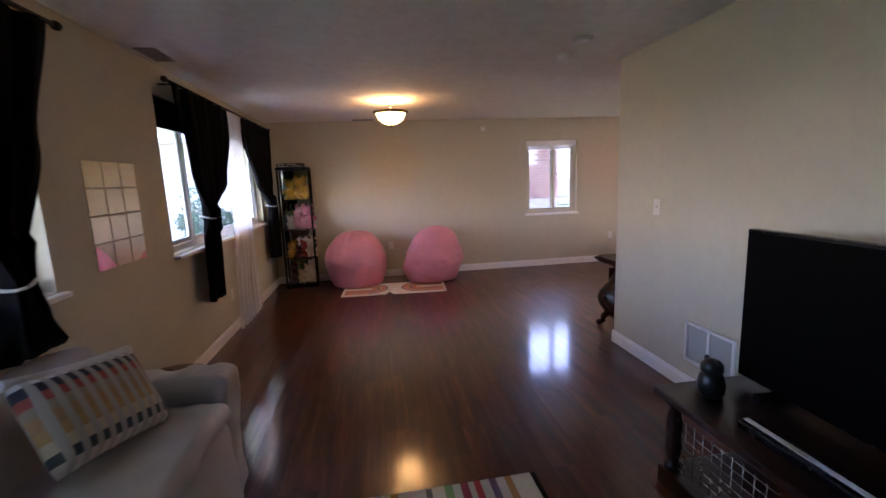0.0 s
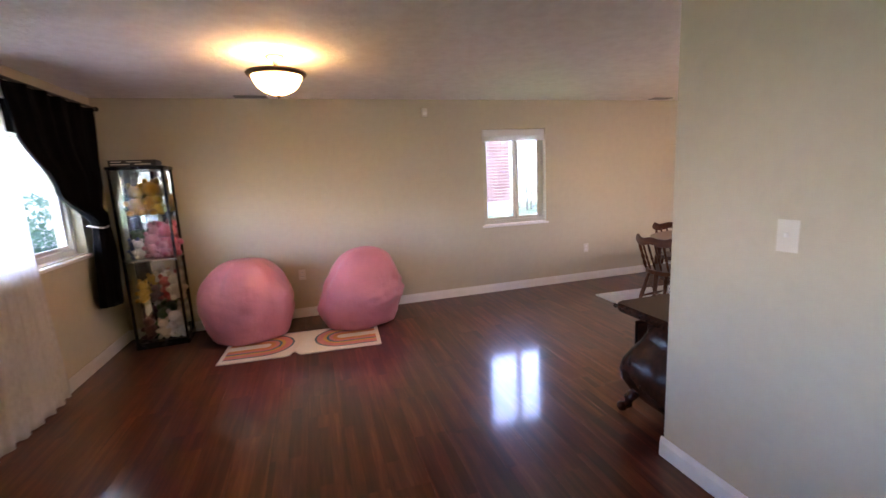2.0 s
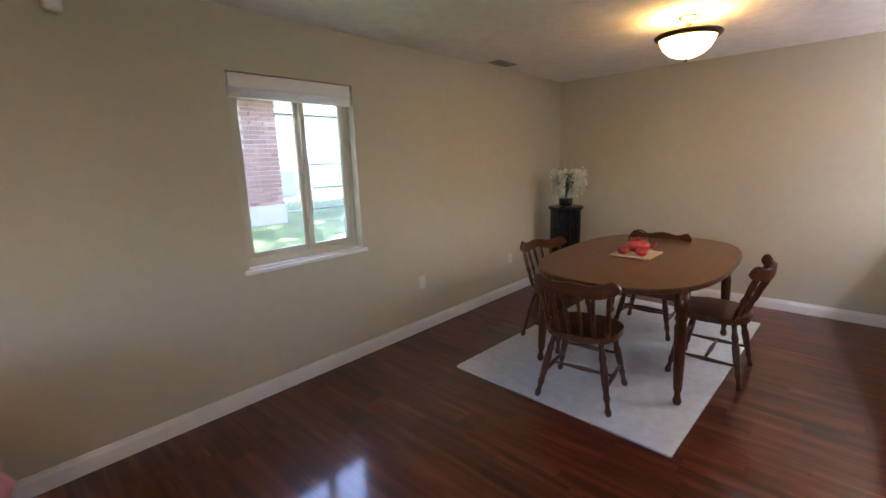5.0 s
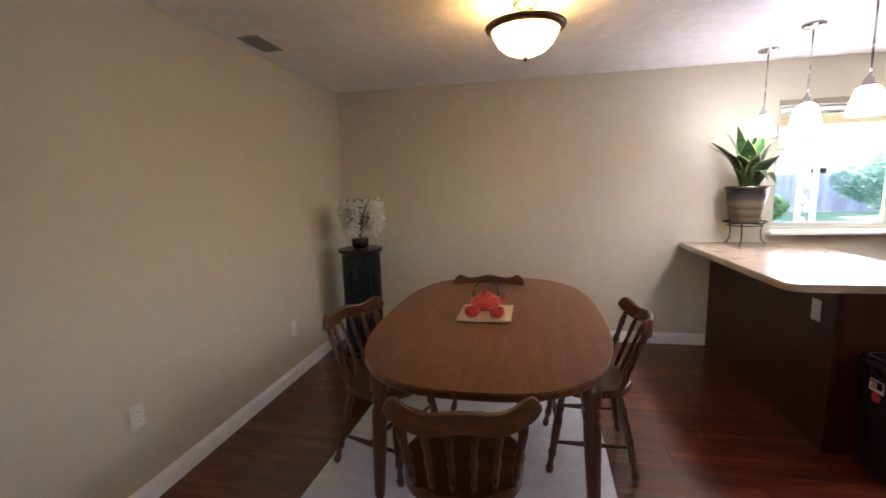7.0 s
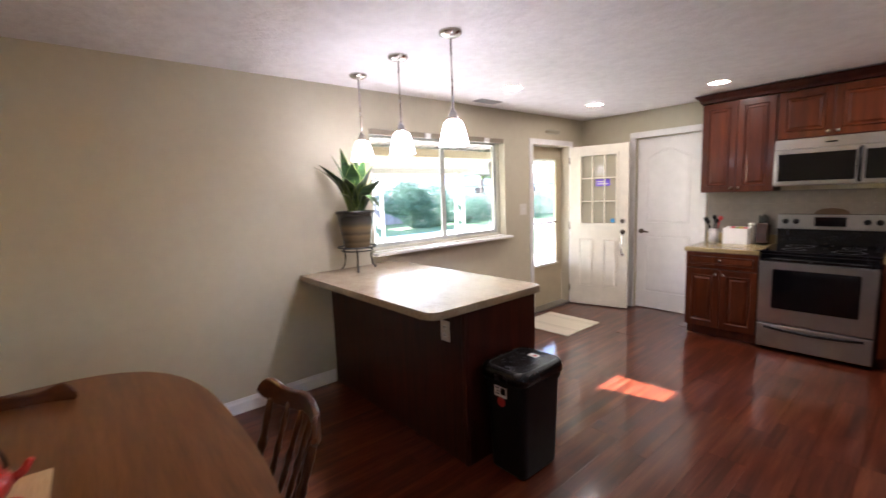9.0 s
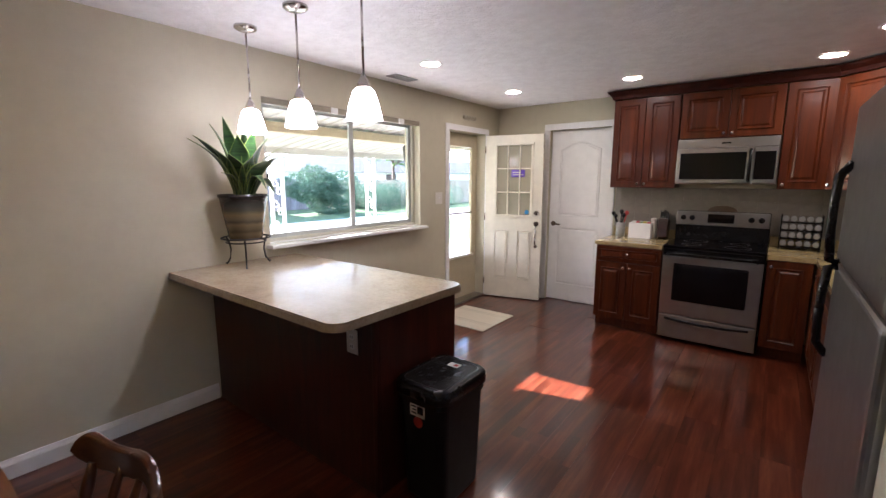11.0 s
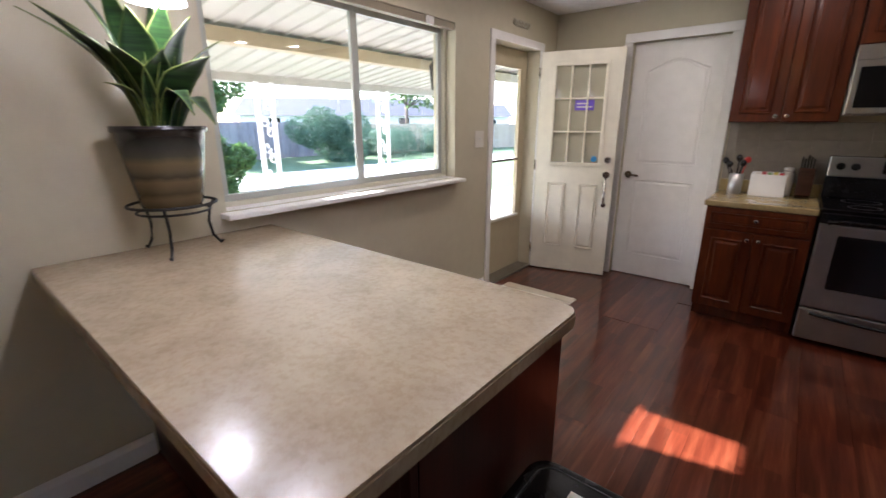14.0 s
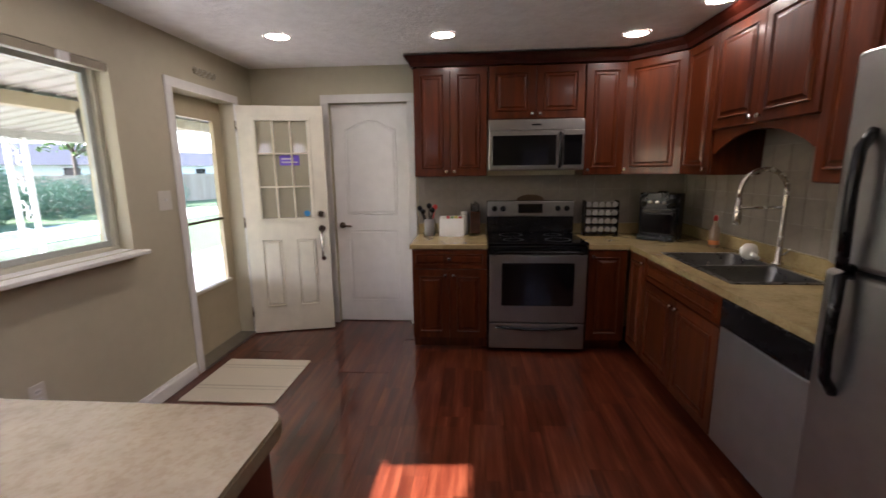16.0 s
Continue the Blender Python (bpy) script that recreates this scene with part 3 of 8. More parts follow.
def panel_ridge(bm, outline, w, d):
    """A raised moulding along a closed outline in the plane y = 0, standing out to y = d."""
    n = len(outline)
    c = Vector((sum(p[0] for p in outline) / n, 0, sum(p[1] for p in outline) / n))
    rows = []
    for off, y in ((0, 0), (w * 0.35, d), (w, -d * 0.3), (w * 1.8, 0.0), (w * 2.6, d * 0.8)):
        ring = []
        for k, p in enumerate(outline):
            a, b = Vector((outline[k - 1][0], 0, outline[k - 1][1])), Vector((outline[(k + 1) % n][0], 0, outline[(k + 1) % n][1]))
            v = Vector((p[0], 0, p[1]))
            i1, i2 = (v - a).normalized(), (b - v).normalized()
            nrm = Vector((-(i1 + i2).z, 0, (i1 + i2).x))
            if nrm.length < 1e-6:
                nrm = c - v
            nrm.normalize()
            if nrm.dot(c - v) < 0:
                nrm = -nrm
            k2 = 1 / max(0.5, abs(math.cos(i1.angle(i2, 0) / 2)))
            q = v + nrm * off * k2
            ring.append(bm.verts.new((q.x, y, q.z)))
        rows.append(ring)
    for a, b in zip(rows, rows[1:]):
        for k in range(n):
            bm.faces.new((a[k], a[(k + 1) % n], b[(k + 1) % n], b[k]))
    bm.faces.new(rows[-1])


# white two-panel inner door with an arched upper panel
door_in = tagged(thing("door_inner", pose(4.722, YS - 0.05, 0.008), "closed white two-panel door with an arched top panel", "door"), kind="structure")
bm = box(0, 0.696, -0.035, 0, 0, 2.018, 0.002)
arch = [(0.11, 1.03), (0.586, 1.03), (0.586, 1.80)] + [(0.586 - 0.476 * k / 12, 1.80 + 0.085 * math.sin(math.pi * k / 12) ** 1.5) for k in range(1, 12)] + [(0.11, 1.80)]
panel_ridge(bm, arch, 0.012, 0.007)
panel_ridge(bm, [(0.11, 0.2), (0.586, 0.2), (0.586, 0.89), (0.11, 0.89)], 0.012, 0.007)
leaf = part("door_leaf", bm, WHITE, door_in)
bm = turned((0.64, 0.0, 0.93), (0.64, 0.012, 0.93), [(0, 0.03), (1, 0.026)], 16)
add_turned(bm, (0.64, 0.012, 0.93), (0.64, 0.05, 0.93), [(0, 0.011), (1, 0.011)])
add_tube(bm, [(0.645, 0.05, 0.93), (0.60, 0.052, 0.93), (0.54, 0.05, 0.926)], 0.009)
part("door_handle", bm, BRONZE, door_in, "dark lever handle")

def lit_wall_glass():
    """Glass with cream mixed in for the lit wall seen through it."""
    m = glass("door glass with lit wall cream")
    t = m.node_tree
    out = t.nodes["Material Output"]
    clear = out.inputs["Surface"].links[0].from_socket
    df, mx = t.nodes.new("ShaderNodeBsdfDiffuse"), t.nodes.new("ShaderNodeMixShader")
    df.inputs["Color"].default_value = (0.62, 0.58, 0.45, 1)
    mx.inputs[0].default_value = 0.4
    t.links.new(clear, mx.inputs[1])
    t.links.new(df.outputs[0], mx.inputs[2])
    t.links.new(mx.outputs[0], out.inputs["Surface"])
    return m


LITWALLGLASS = lit_wall_glass()
# open back door leaf with a nine-light window, hinged at the east wall
ang = math.degrees(math.atan2(-0.17 - 0.0, 5.42 - 6.09))
leaf_w = math.hypot(0.67, 0.17)
door_b = tagged(thing("door_back", pose(6.09, 0.0, 0.012, 0, 0, ang), "cream back door standing open with a nine-pane window", "door"), kind="structure")
# local: x from the hinge to the free edge; the side towards the room is -y after the turn
W = leaf_w
bm = bm_new()
gx0, gx1, gz0, gz1 = 0.13, W - 0.13, 1.02, 1.86
for b in ((0, gx0, 0, 1.97), (gx1, W, 0, 1.97), (gx0, gx1, 0, gz0), (gx0, gx1, gz1, 1.97)):
    add_box(bm, b[0], b[1], 0, 0.042, b[2], b[3], 0)
dl = part("door_leaf", bm, CREAM, door_b)
for a0, a1 in ((0.12, W / 2 - 0.062), (W / 2 + 0.062, W - 0.12)):
    bm = bm_new()
    panel_ridge(bm, [(a0, 0.24), (a1, 0.24), (a1, 0.84), (a0, 0.84)], 0.010, 0.010)
    bmesh.ops.transform(bm, matrix=Matrix.Diagonal((1, -1, 1, 1)), verts=bm.verts)
    part("raised_panel", bm, CREAM, door_b, m=Matrix.Translation((0, -0.0005, 0)))
bm = bm_new()
for b in ((gx0 - 0.02, gx1 + 0.02, gz0 - 0.022, gz0 + 0.01), (gx0 - 0.02, gx1 + 0.02, gz1 - 0.01, gz1 + 0.022), (gx0 - 0.02, gx0 + 0.01, gz0 + 0.01, gz1 - 0.01), (gx1 - 0.01, gx1 + 0.02, gz0 + 0.01, gz1 - 0.01)):
    add_box(bm, b[0], b[1], -0.012, 0.054, b[2], b[3], 0.003)
lite = part("light_frame", bm, CREAM, door_b)
for k in (1, 2):
    x = gx0 + (gx1 - gx0) * k / 3
    part("muntin", box(x - 0.007, x + 0.007, -0.004, 0.046, gz0 + 0.01, gz1 - 0.01, 0.002), CREAM, lite)
    z = gz0 + (gz1 - gz0) * k / 3
    part("muntin", box(gx0 + 0.01, gx1 - 0.01, -0.003, 0.045, z - 0.007, z + 0.007, 0.002), CREAM, lite)
part("pane", box(gx0 - 0.004, gx1 + 0.004, 0.018, 0.024, gz0 - 0.004, gz1 + 0.004), LITWALLGLASS, lite, "door glass creamed for the lit wall behind it").visible_shadow = False
bm = bm_new()
add_tube(bm, [(W - 0.06, -0.008, 0.90), (W - 0.06, -0.05, 0.88), (W - 0.06, -0.062, 0.78), (W - 0.06, -0.05, 0.69), (W - 0.06, -0.008, 0.67)], 0.010)
add_turned(bm, (W - 0.06, 0, 0.93), (W - 0.06, -0.014, 0.93), [(0, 0.032), (1, 0.028)], 16)
add_turned(bm, (W - 0.06, 0, 0.66), (W - 0.06, -0.012, 0.66), [(0, 0.022), (1, 0.018)], 14)
part("door_handle", bm, NICKEL, door_b, "brushed nickel grip handle")
bm = turned((W - 0.06, 0, 1.06), (W - 0.06, -0.022, 1.06), [(0, 0.03), (0.6, 0.03), (1, 0.022)], 16)
part("deadbolt", bm, NICKEL, door_b)
for z in (0.2, 1.0, 1.8):
    part("hinge", turned((-0.008, -0.004, z - 0.045), (-0.008, -0.004, z + 0.045), [(0, 0.008), (1, 0.008)]), NICKEL, door_b)
part("sticker", prism([(0.026 * math.cos(2 * math.pi * k / 14), 0.026 * math.sin(2 * math.pi * k / 14)) for k in range(14)], 0, 0.0012, m=Matrix.Translation((gx1 - 0.05, 0.0175, gz0 + 0.045)) @ Euler((radians(90), 0, 0)).to_matrix().to_4x4()), plain("blue sticker", (0.02, 0.22, 0.55), 0.4), door_b, "round blue sticker on the glass")

sg = part("door_sign", box(gx0 + 0.185, gx0 + 0.345, 0.012, 0.0175, gz0 + 0.46, gz0 + 0.545, 0.001), plain("violet sign", (0.15, 0.08, 0.62), 0.35), door_b, "small violet notice on the glass")
for k in range(2):
    part("print_bar", box(gx0 + 0.20, gx0 + 0.33 - 0.03 * k, 0.0112, 0.0118, gz0 + 0.482 + 0.028 * k, gz0 + 0.493 + 0.028 * k), PLATE, sg)

# glazed storm door closing the back doorway
storm = tagged(thing("door_storm", pose(XE + 0.12, 0.35, 0.024), "closed tan storm door with full-length glass", "door"), kind="structure")
bm = bm_new()
for y0, y1, z0, z1 in ((-0.366, -0.26, 0, 1.972), (0.26, 0.366, 0, 1.972), (-0.26, 0.26, 0, 0.52), (-0.26, 0.26, 1.82, 1.972)):
    add_box(bm, 0, 0.035, y0, y1, z0, z1, 0)
part("storm_frame", bm, STORMTAN, storm)
part("storm_frame", box(-0.012, 0.0, -0.255, 0.255, 1.03, 1.05, 0.002), BRONZE, storm, "dark mid rail")
part("pane", box(0.014, 0.019, -0.262, 0.262, 0.518, 1.822), GLASS, storm, "clear storm glass").visible_shadow = False
part("sill_lip", box(-0.03, 0.0, -0.27, 0.27, 0.5, 0.525, 0.004), CREAM, storm)


# ---- living room ----
def curtain(name, y_left, y_right, z_top, z_bot, x, folds, material, label, amp=0.022, seedv=0.0, rows=40, cols=64, thick=0.003):
    """Hanging cloth. y_left and y_right: rows of (height, y) for its two edges."""
    def at(tab, z):
        for (za, ya), (zb, yb) in zip(tab, tab[1:]):
            if za >= z >= zb:
                s = (za - z) / (za - zb)
                s = s * s * (3 - 2 * s)
                return ya + (yb - ya) * s
        return tab[-1][1]
    bm = bm_new()
    grid = []
    for i in range(rows + 1):
        z = z_top + (z_bot - z_top) * i / rows
        l, r = at(y_left, z), at(y_right, z)
        row = []
        for j in range(cols + 1):
            s = j / cols
            w = r - l
            a = amp * (1.0 if w > 0.3 else 1.7)
            d = a * math.sin(2 * math.pi * folds * s + seedv + 0.8 * math.sin(i * 0.13)) + 0.4 * a * math.sin(2 * math.pi * folds * 2.3 * s + i * 0.09)
            d += 0.015 * noise.noise(Vector((s * 4, z * 2.2, seedv)))
            bulge = 0.05 * math.sin(math.pi * s) * (1 if w < 0.3 else 0.25)
            zz = z + 0.012 * noise.noise(Vector((s * 6, i * 0.3, seedv + 5))) * (i / rows)
            row.append(bm.verts.new((x + d + bulge, l + w * s, zz)))
        grid.append(row)
    for a, b in zip(grid, grid[1:]):
        for j in range(cols):
            bm.faces.new((a[j], a[j + 1], b[j + 1], b[j])).smooth = True
    ob = part(name, bm, material)
    sol = ob.modifiers.new("thickness", "SOLIDIFY")
    sol.thickness = thick
    return tagged(ob, label, "curtain")


def tie(y, z, x=XW + 0.1, r=0.05):
    bm = tube([(x + r * math.cos(a) * 1.1, y + r * math.sin(a), z + 0.012 * math.sin(2 * a)) for a in [2 * math.pi * k / 16 for k in range(17)]], 0.007, 6)
    return tagged(part("curtain_tie", bm, plain("pale cord", (0.6, 0.58, 0.55), 0.6)), "pale cord tying back a black curtain", "curtain tie")


cx = XW + 0.10
curtain("blackout_curtain", [(2.2, 3.46), (1.6, 3.58), (1.22, 3.80), (1.02, 3.71), (0.52, 3.69)], [(2.2, 4.62), (1.95, 4.60), (1.5, 4.42), (1.22, 3.93), (1.02, 4.05), (0.52, 4.02)], 2.2, 0.52, cx, 5, BLACKCLOTH, "black blackout curtain tied back beside the window", seedv=0.3)
tie(3.865, 1.215, cx + 0.01, 0.068)
curtain("blackout_curtain", [(2.2, 5.12), (1.9, 5.20), (1.5, 5.55), (1.2, 6.0), (0.9, 5.96), (0.5, 5.9)], [(2.2, 6.32), (1.6, 6.26), (1.2, 6.12), (0.9, 6.2), (0.5, 6.2)], 2.2, 0.5, cx, 5, BLACKCLOTH, "black blackout curtain tied back beside the window", seedv=2.0)
tie(6.06, 1.19, cx + 0.01, 0.066)
curtain("blackout_curtain", [(2.2, 1.2), (1.5, 1.45), (1.12, 1.74), (0.82, 1.72)], [(2.2, 2.3), (1.66, 2.14), (1.12, 1.88), (0.98, 1.93), (0.82, 2.02)], 2.2, 0.82, cx, 5, BLACKCLOTH, "black blackout curtain gathered above the sofa", seedv=4.0)
tie(1.81, 1.12, cx + 0.01, 0.072)
# Added behind the viewpoint to cut the daylight on the partition.
curtain("blackout_curtain", [(2.2, -1.5), (1.4, -1.5), (0.5, -1.48)], [(2.2, 0.3), (1.3, 0.26), (0.5, 0.24)], 2.2, 0.5, cx, 9, BLACKCLOTH, "unseen black curtain added to dim the window behind the sofa", seedv=6.0)
curtain("sheer_curtain", [(2.2, 4.62), (1.2, 4.58), (0.03, 4.44)], [(2.2, 5.14), (1.2, 5.16), (0.03, 5.26)], 2.2, 0.03, cx - 0.03, 6, SHEER, "long sheer white curtain hanging to the floor", amp=0.018, thick=0.001, seedv=1.0)


def curtain_rod(y0, y1):
    e = thing("curtain_rod", pose(cx - 0.01, (y0 + y1) / 2, 2.215), "slim black curtain rod on wall brackets", "curtain rod")
    h = (y1 - y0) / 2
    part("pole", turned((0, -h, 0), (0, h, 0), [(0, 0.011), (1, 0.011)]), BLACKMETAL, e)
    for s in (-1, 1):
        part("finial", turned((0, s * h, 0), (0, s * (h + 0.05), 0), [(0, 0.014), (0.3, 0.022), (0.7, 0.02), (1, 0.006)]), BLACKMETAL, e)
        part("bracket", box(-0.089, 0.0, s * (h - 0.08) - 0.008, s * (h - 0.08) + 0.008, -0.02, -0.008, 0.003), BLACKMETAL, e)
    return e


curtain_rod(3.42, 6.42)
curtain_rod(-1.6, 2.34)

# mirror tiles on the wall between the two front windows
mir = thing("mirror_tiles", pose(XW, 2.76, 1.325), "twelve square wall mirror tiles in three columns", "mirror")
tile_w, tile_h = 0.158, 0.142
for i in range(3):
    for j in range(4):
        tilt = pose(0.006, (i - 1) * 0.168, (j - 1.5) * 0.150, 0, random.uniform(-0.5, 0.5), random.uniform(-0.5, 0.5))
        part("mirror_tile", box(-0.004, 0.002, -tile_w / 2, tile_w / 2, -tile_h / 2, tile_h / 2, 0.001, 1), MIRROR, mir, m=tilt)


def bean_bag(x, y, r, h, tip, turn, seedv, label):
    e = thing("bean_bag", pose(x, y, 0.014, 0, 0, turn), label, "bean bag", "pink bean bags")
    bm = bm_new()
    vs = bmesh.ops.create_uvsphere(bm, u_segments=72, v_segments=48, radius=1.0)["verts"]
    for v in vs:
        p = v.co.copy()
        a = math.atan2(p.y, p.x)
        s = math.acos(max(-1, min(1, -p.z))) / math.pi
        # slack sack: broad foot, widest low down, sloping shoulders
        if s < 0.22:
            rad, z = (s / 0.22) * 0.80, 0.0
        elif s < 0.45:
            u = (s - 0.22) / 0.23
            z = 0.40 * u
            rad = 1.0 - 0.20 * (1 - u) ** 2
        else:
            u = (s - 0.45) / 0.55 * math.pi / 2
            z = 0.40 + 0.60 * math.sin(u) ** 1.05
            rad = max(0.0, math.cos(u)) ** 0.80
        q = Vector((math.cos(a) * rad, math.sin(a) * rad, z * 1.4))
        slack = 0.10 * noise.noise(q * 1.7 + Vector((seedv, 0, 0))) + 0.035 * noise.noise(q * 3.4 + Vector((0, seedv, 0)))
        fold = 0.03 * (1 - abs(noise.noise(Vector((q.x * 3, q.y * 3, q.z * 3 + seedv))))) ** 6 + 0.022 * (1 - abs(noise.noise(Vector((q.x * 2, q.y * 2, q.z * 6 + seedv * 2))))) ** 8 - 0.02
        seam = 0.03 * max(0.0, math.cos(3 * a)) ** 30 * (0.3 + z)
        k = 1 + slack - fold - seam
        if tip > 0.05:
            # slack folds running down from the pinched top
            for z0, slope, wide in ((0.62, 0.34, 0.045), (0.46, 0.26, 0.05), (0.80, 0.42, 0.04)):
                d = (z - z0 + slope * abs(math.sin(a + 0.9)) * 0.6) / wide
                k += 0.05 * math.exp(-d * d) * max(0.0, math.cos(a + 0.75)) ** 2
        gather = 1 + 0.06 * math.sin(13 * a + seedv) * max(0.0, z - 0.6)
        top = h * z + tip * max(0.0, z - 0.72) / 0.28
        v.co = Vector((math.cos(a) * rad * r * k * gather + 0.9 * tip * max(0, z - 0.3), math.sin(a) * rad * r * 0.88 * k * gather, top * (1 + 0.5 * slack * (1 - z))))
    part("cover", bm, PINK, e, smooth=True)
    part("handle_loop", tube([(0.9 * tip * 0.7 + 0.04 * math.cos(q), 0.012 * math.sin(2 * q), h + tip - 0.02 + 0.018 * math.sin(q)) for q in [math.pi * k / 8 for k in range(9)]], 0.007, 6), PINK, e)
    return e


bean_bag(-0.44, 6.17, 0.43, 0.765, 0.0, 0, 1.3, "large pink vinyl bean bag slumped against the wall")
bean_bag(0.63, 6.13, 0.43, 0.64, 0.14, 10, 4.1, "large pink bean bag with a pinched top, glossy streaks")

# rainbow mat under the bean bags
def rainbow_mat():
    e = thing("rainbow_mat", pose(0.06, 5.72, 0.001, 0, 0, -3.5), "white floor mat printed with two pastel rainbows", "mat")
    bm = bm_new()
    nx, ny = 92, 20
    def rise(x, y):
        s = max(0.0, min(1.0, (0.12 - y) / 0.36))
        return 0.034 * s * math.exp(-((x + 0.02 - 0.15 * y) / 0.032) ** 2)
    for lift in (0.0, 0.008):
        g = [[bm.verts.new((-0.69 + 1.38 * i / nx, -0.27 + 0.60 * j / ny, lift + rise(-0.69 + 1.38 * i / nx, -0.27 + 0.60 * j / ny))) for j in range(ny + 1)] for i in range(nx + 1)]
        for i in range(nx):
            for j in range(ny):
                bm.faces.new((g[i][j], g[i + 1][j], g[i + 1][j + 1], g[i][j + 1])).smooth = True
        if lift == 0.0:
            low = g
    rim = lambda q: [q[i][0] for i in range(nx + 1)] + [q[nx][j] for j in range(1, ny + 1)] + [q[i][ny] for i in range(nx - 1, -1, -1)] + [q[0][j] for j in range(ny - 1, 0, -1)]
    A, B = rim(low), rim(g)
    for k in range(len(A)):
        bm.faces.new((A[k], A[(k + 1) % len(A)], B[(k + 1) % len(A)], B[k]))
    part("mat", bm, plain("white mat felt", (0.76, 0.73, 0.68), 0.6, vary=0.06, grain=200, bumps=0.4), e)
    teal, pink, yellow, orange = (0.05, 0.15, 0.20), (0.62, 0.22, 0.20), (0.62, 0.36, 0.08), (0.60, 0.24, 0.06)
    bands = [(0.255, 0.018, teal), (0.237, 0.060, pink), (0.177, 0.030, yellow), (0.147, 0.022, teal), (0.125, 0.035, pink), (0.090, 0.042, orange)]
    inks = [plain("printed ink %d" % k, c, 0.6, vary=0.1) for k, (_, _, c) in enumerate(bands)]
    # each rainbow lies on its side: a round end by the fold and two legs that run to the end of the mat
    for sx in (-1, 1):
        def arch(r):
            ring = [(0.655, 0.05 - r)]
            ring += [(0.345 - r * math.cos(a), 0.05 + r * math.sin(a)) for a in (math.pi * (s / 28 - 0.5) for s in range(29))]
            return [(sx * x, y) for x, y in ring + [(0.655, 0.05 + r)]]
        for (r, w, _), ink in zip(bands, inks):
            bm = bm_new()
            A, B = [[bm.verts.new((x, y, 0.0092 + rise(x, y))) for x, y in arch(q)] for q in (r, r - w)]
            for s in range(len(A) - 1):
                f = (A[s], A[s + 1], B[s + 1], B[s])
                bm.faces.new(f if sx < 0 else f[::-1])
            part("rainbow_band", bm, ink, e)


rainbow_mat()


# glass curio cabinet with plush toys
def curio():
    e = thing("curio_cabinet", pose(-1.235, 6.375, 0.0, 0, 0, 4), "tall black-framed glass curio cabinet full of plush toys", "cabinet")
    w, d, H = 0.205, 0.16, 1.66
    for sx in (-1, 1):
        for sy in (-1, 1):
            part("post", box(sx * w - 0.011, sx * w + 0.011, sy * d - 0.011, sy * d + 0.011, 0.06, H, 0.002), BLACKPLASTIC, e)
    part("base", box(-w - 0.015, w + 0.015, -d - 0.015, d + 0.015, 0, 0.06, 0.004), BLACKPLASTIC, e)
    part("top", box(-w - 0.02, w + 0.02, -d - 0.02, d + 0.02, H, H + 0.03, 0.004), BLACKPLASTIC, e)
    part("back_panel", box(-w, w, d + 0.002, d + 0.009, 0.06, H), MIRROR, e, "mirrored back panel")
    for z in (0.42, 0.84, 1.24):
        part("shelf", box(-w + 0.012, w - 0.012, -d + 0.006, d - 0.004, z - 0.004, z + 0.004, 0.001), GLASS if z != 0.84 else NICKEL, e)
    for sx in (-1, 1):
        part("side_pane", box(sx * w - 0.002, sx * w + 0.002, -d + 0.012, d - 0.012, 0.07, H - 0.01), GLASS, e)
    part("glass_door", box(-w + 0.012, w - 0.012, -d - 0.002, -d + 0.002, 0.07, H - 0.01), GLASS, e)
    for sx in (-1, 1):
        part("rail", box(sx * w - 0.014, sx * w + 0.014, -d - 0.014, d + 0.014, 0.828, 0.845, 0.002), NICKEL, e, "silver shelf edge")
    part("rail", box(-w + 0.016, w - 0.016, -d - 0.016, -d - 0.004, 0.828, 0.845, 0.002), NICKEL, e, "silver shelf edge")
    return e


curio()
PLUSHC = {"yellow": (0.72, 0.42, 0.04), "gold": (0.60, 0.30, 0.03), "pink": (0.72, 0.30, 0.34), "rose": (0.66, 0.16, 0.22), "white": (0.76, 0.72, 0.66), "blue": (0.08, 0.12, 0.28), "green": (0.07, 0.16, 0.06), "red": (0.45, 0.05, 0.05), "cream": (0.70, 0.58, 0.42), "plum": (0.09, 0.03, 0.05)}
PLUSHM = {k: plain(k + " plush", c, 0.95, vary=0.2, scale=25, grain=220, bumps=1.0, sheen=0.4, dist=0.006) for k, c in PLUSHC.items()}


def plush(x, y, z, s, colour, turn, seedv):
    bm = bm_new()
    add_blob(bm, (0, 0, 0.30 * s), (0.26 * s, 0.22 * s, 0.30 * s), 0.12, 2, seedv)
    add_blob(bm, (0, -0.03 * s, 0.70 * s), (0.23 * s, 0.20 * s, 0.20 * s), 0.08, 2, seedv + 2)
    for sx in (-1, 1):
        add_blob(bm, (sx * 0.17 * s, 0, 0.90 * s), (0.08 * s, 0.06 * s, 0.10 * s), 0.05, 2, seedv, 10, 8)
        add_blob(bm, (sx * 0.25 * s, -0.10 * s, 0.38 * s), (0.09 * s, 0.13 * s, 0.09 * s), 0.05, 2, seedv, 10, 8)
        add_blob(bm, (sx * 0.15 * s, -0.22 * s, 0.09 * s), (0.10 * s, 0.15 * s, 0.09 * s), 0.05, 2, seedv, 10, 8)
    ob = part("plush_toy", bm, PLUSHM[colour], m=pose(x, y, z, 0, 0, turn))
    tagged(ob, colour + " plush toy sitting in the glass cabinet", "plush toy", "plush toys in the cabinet")


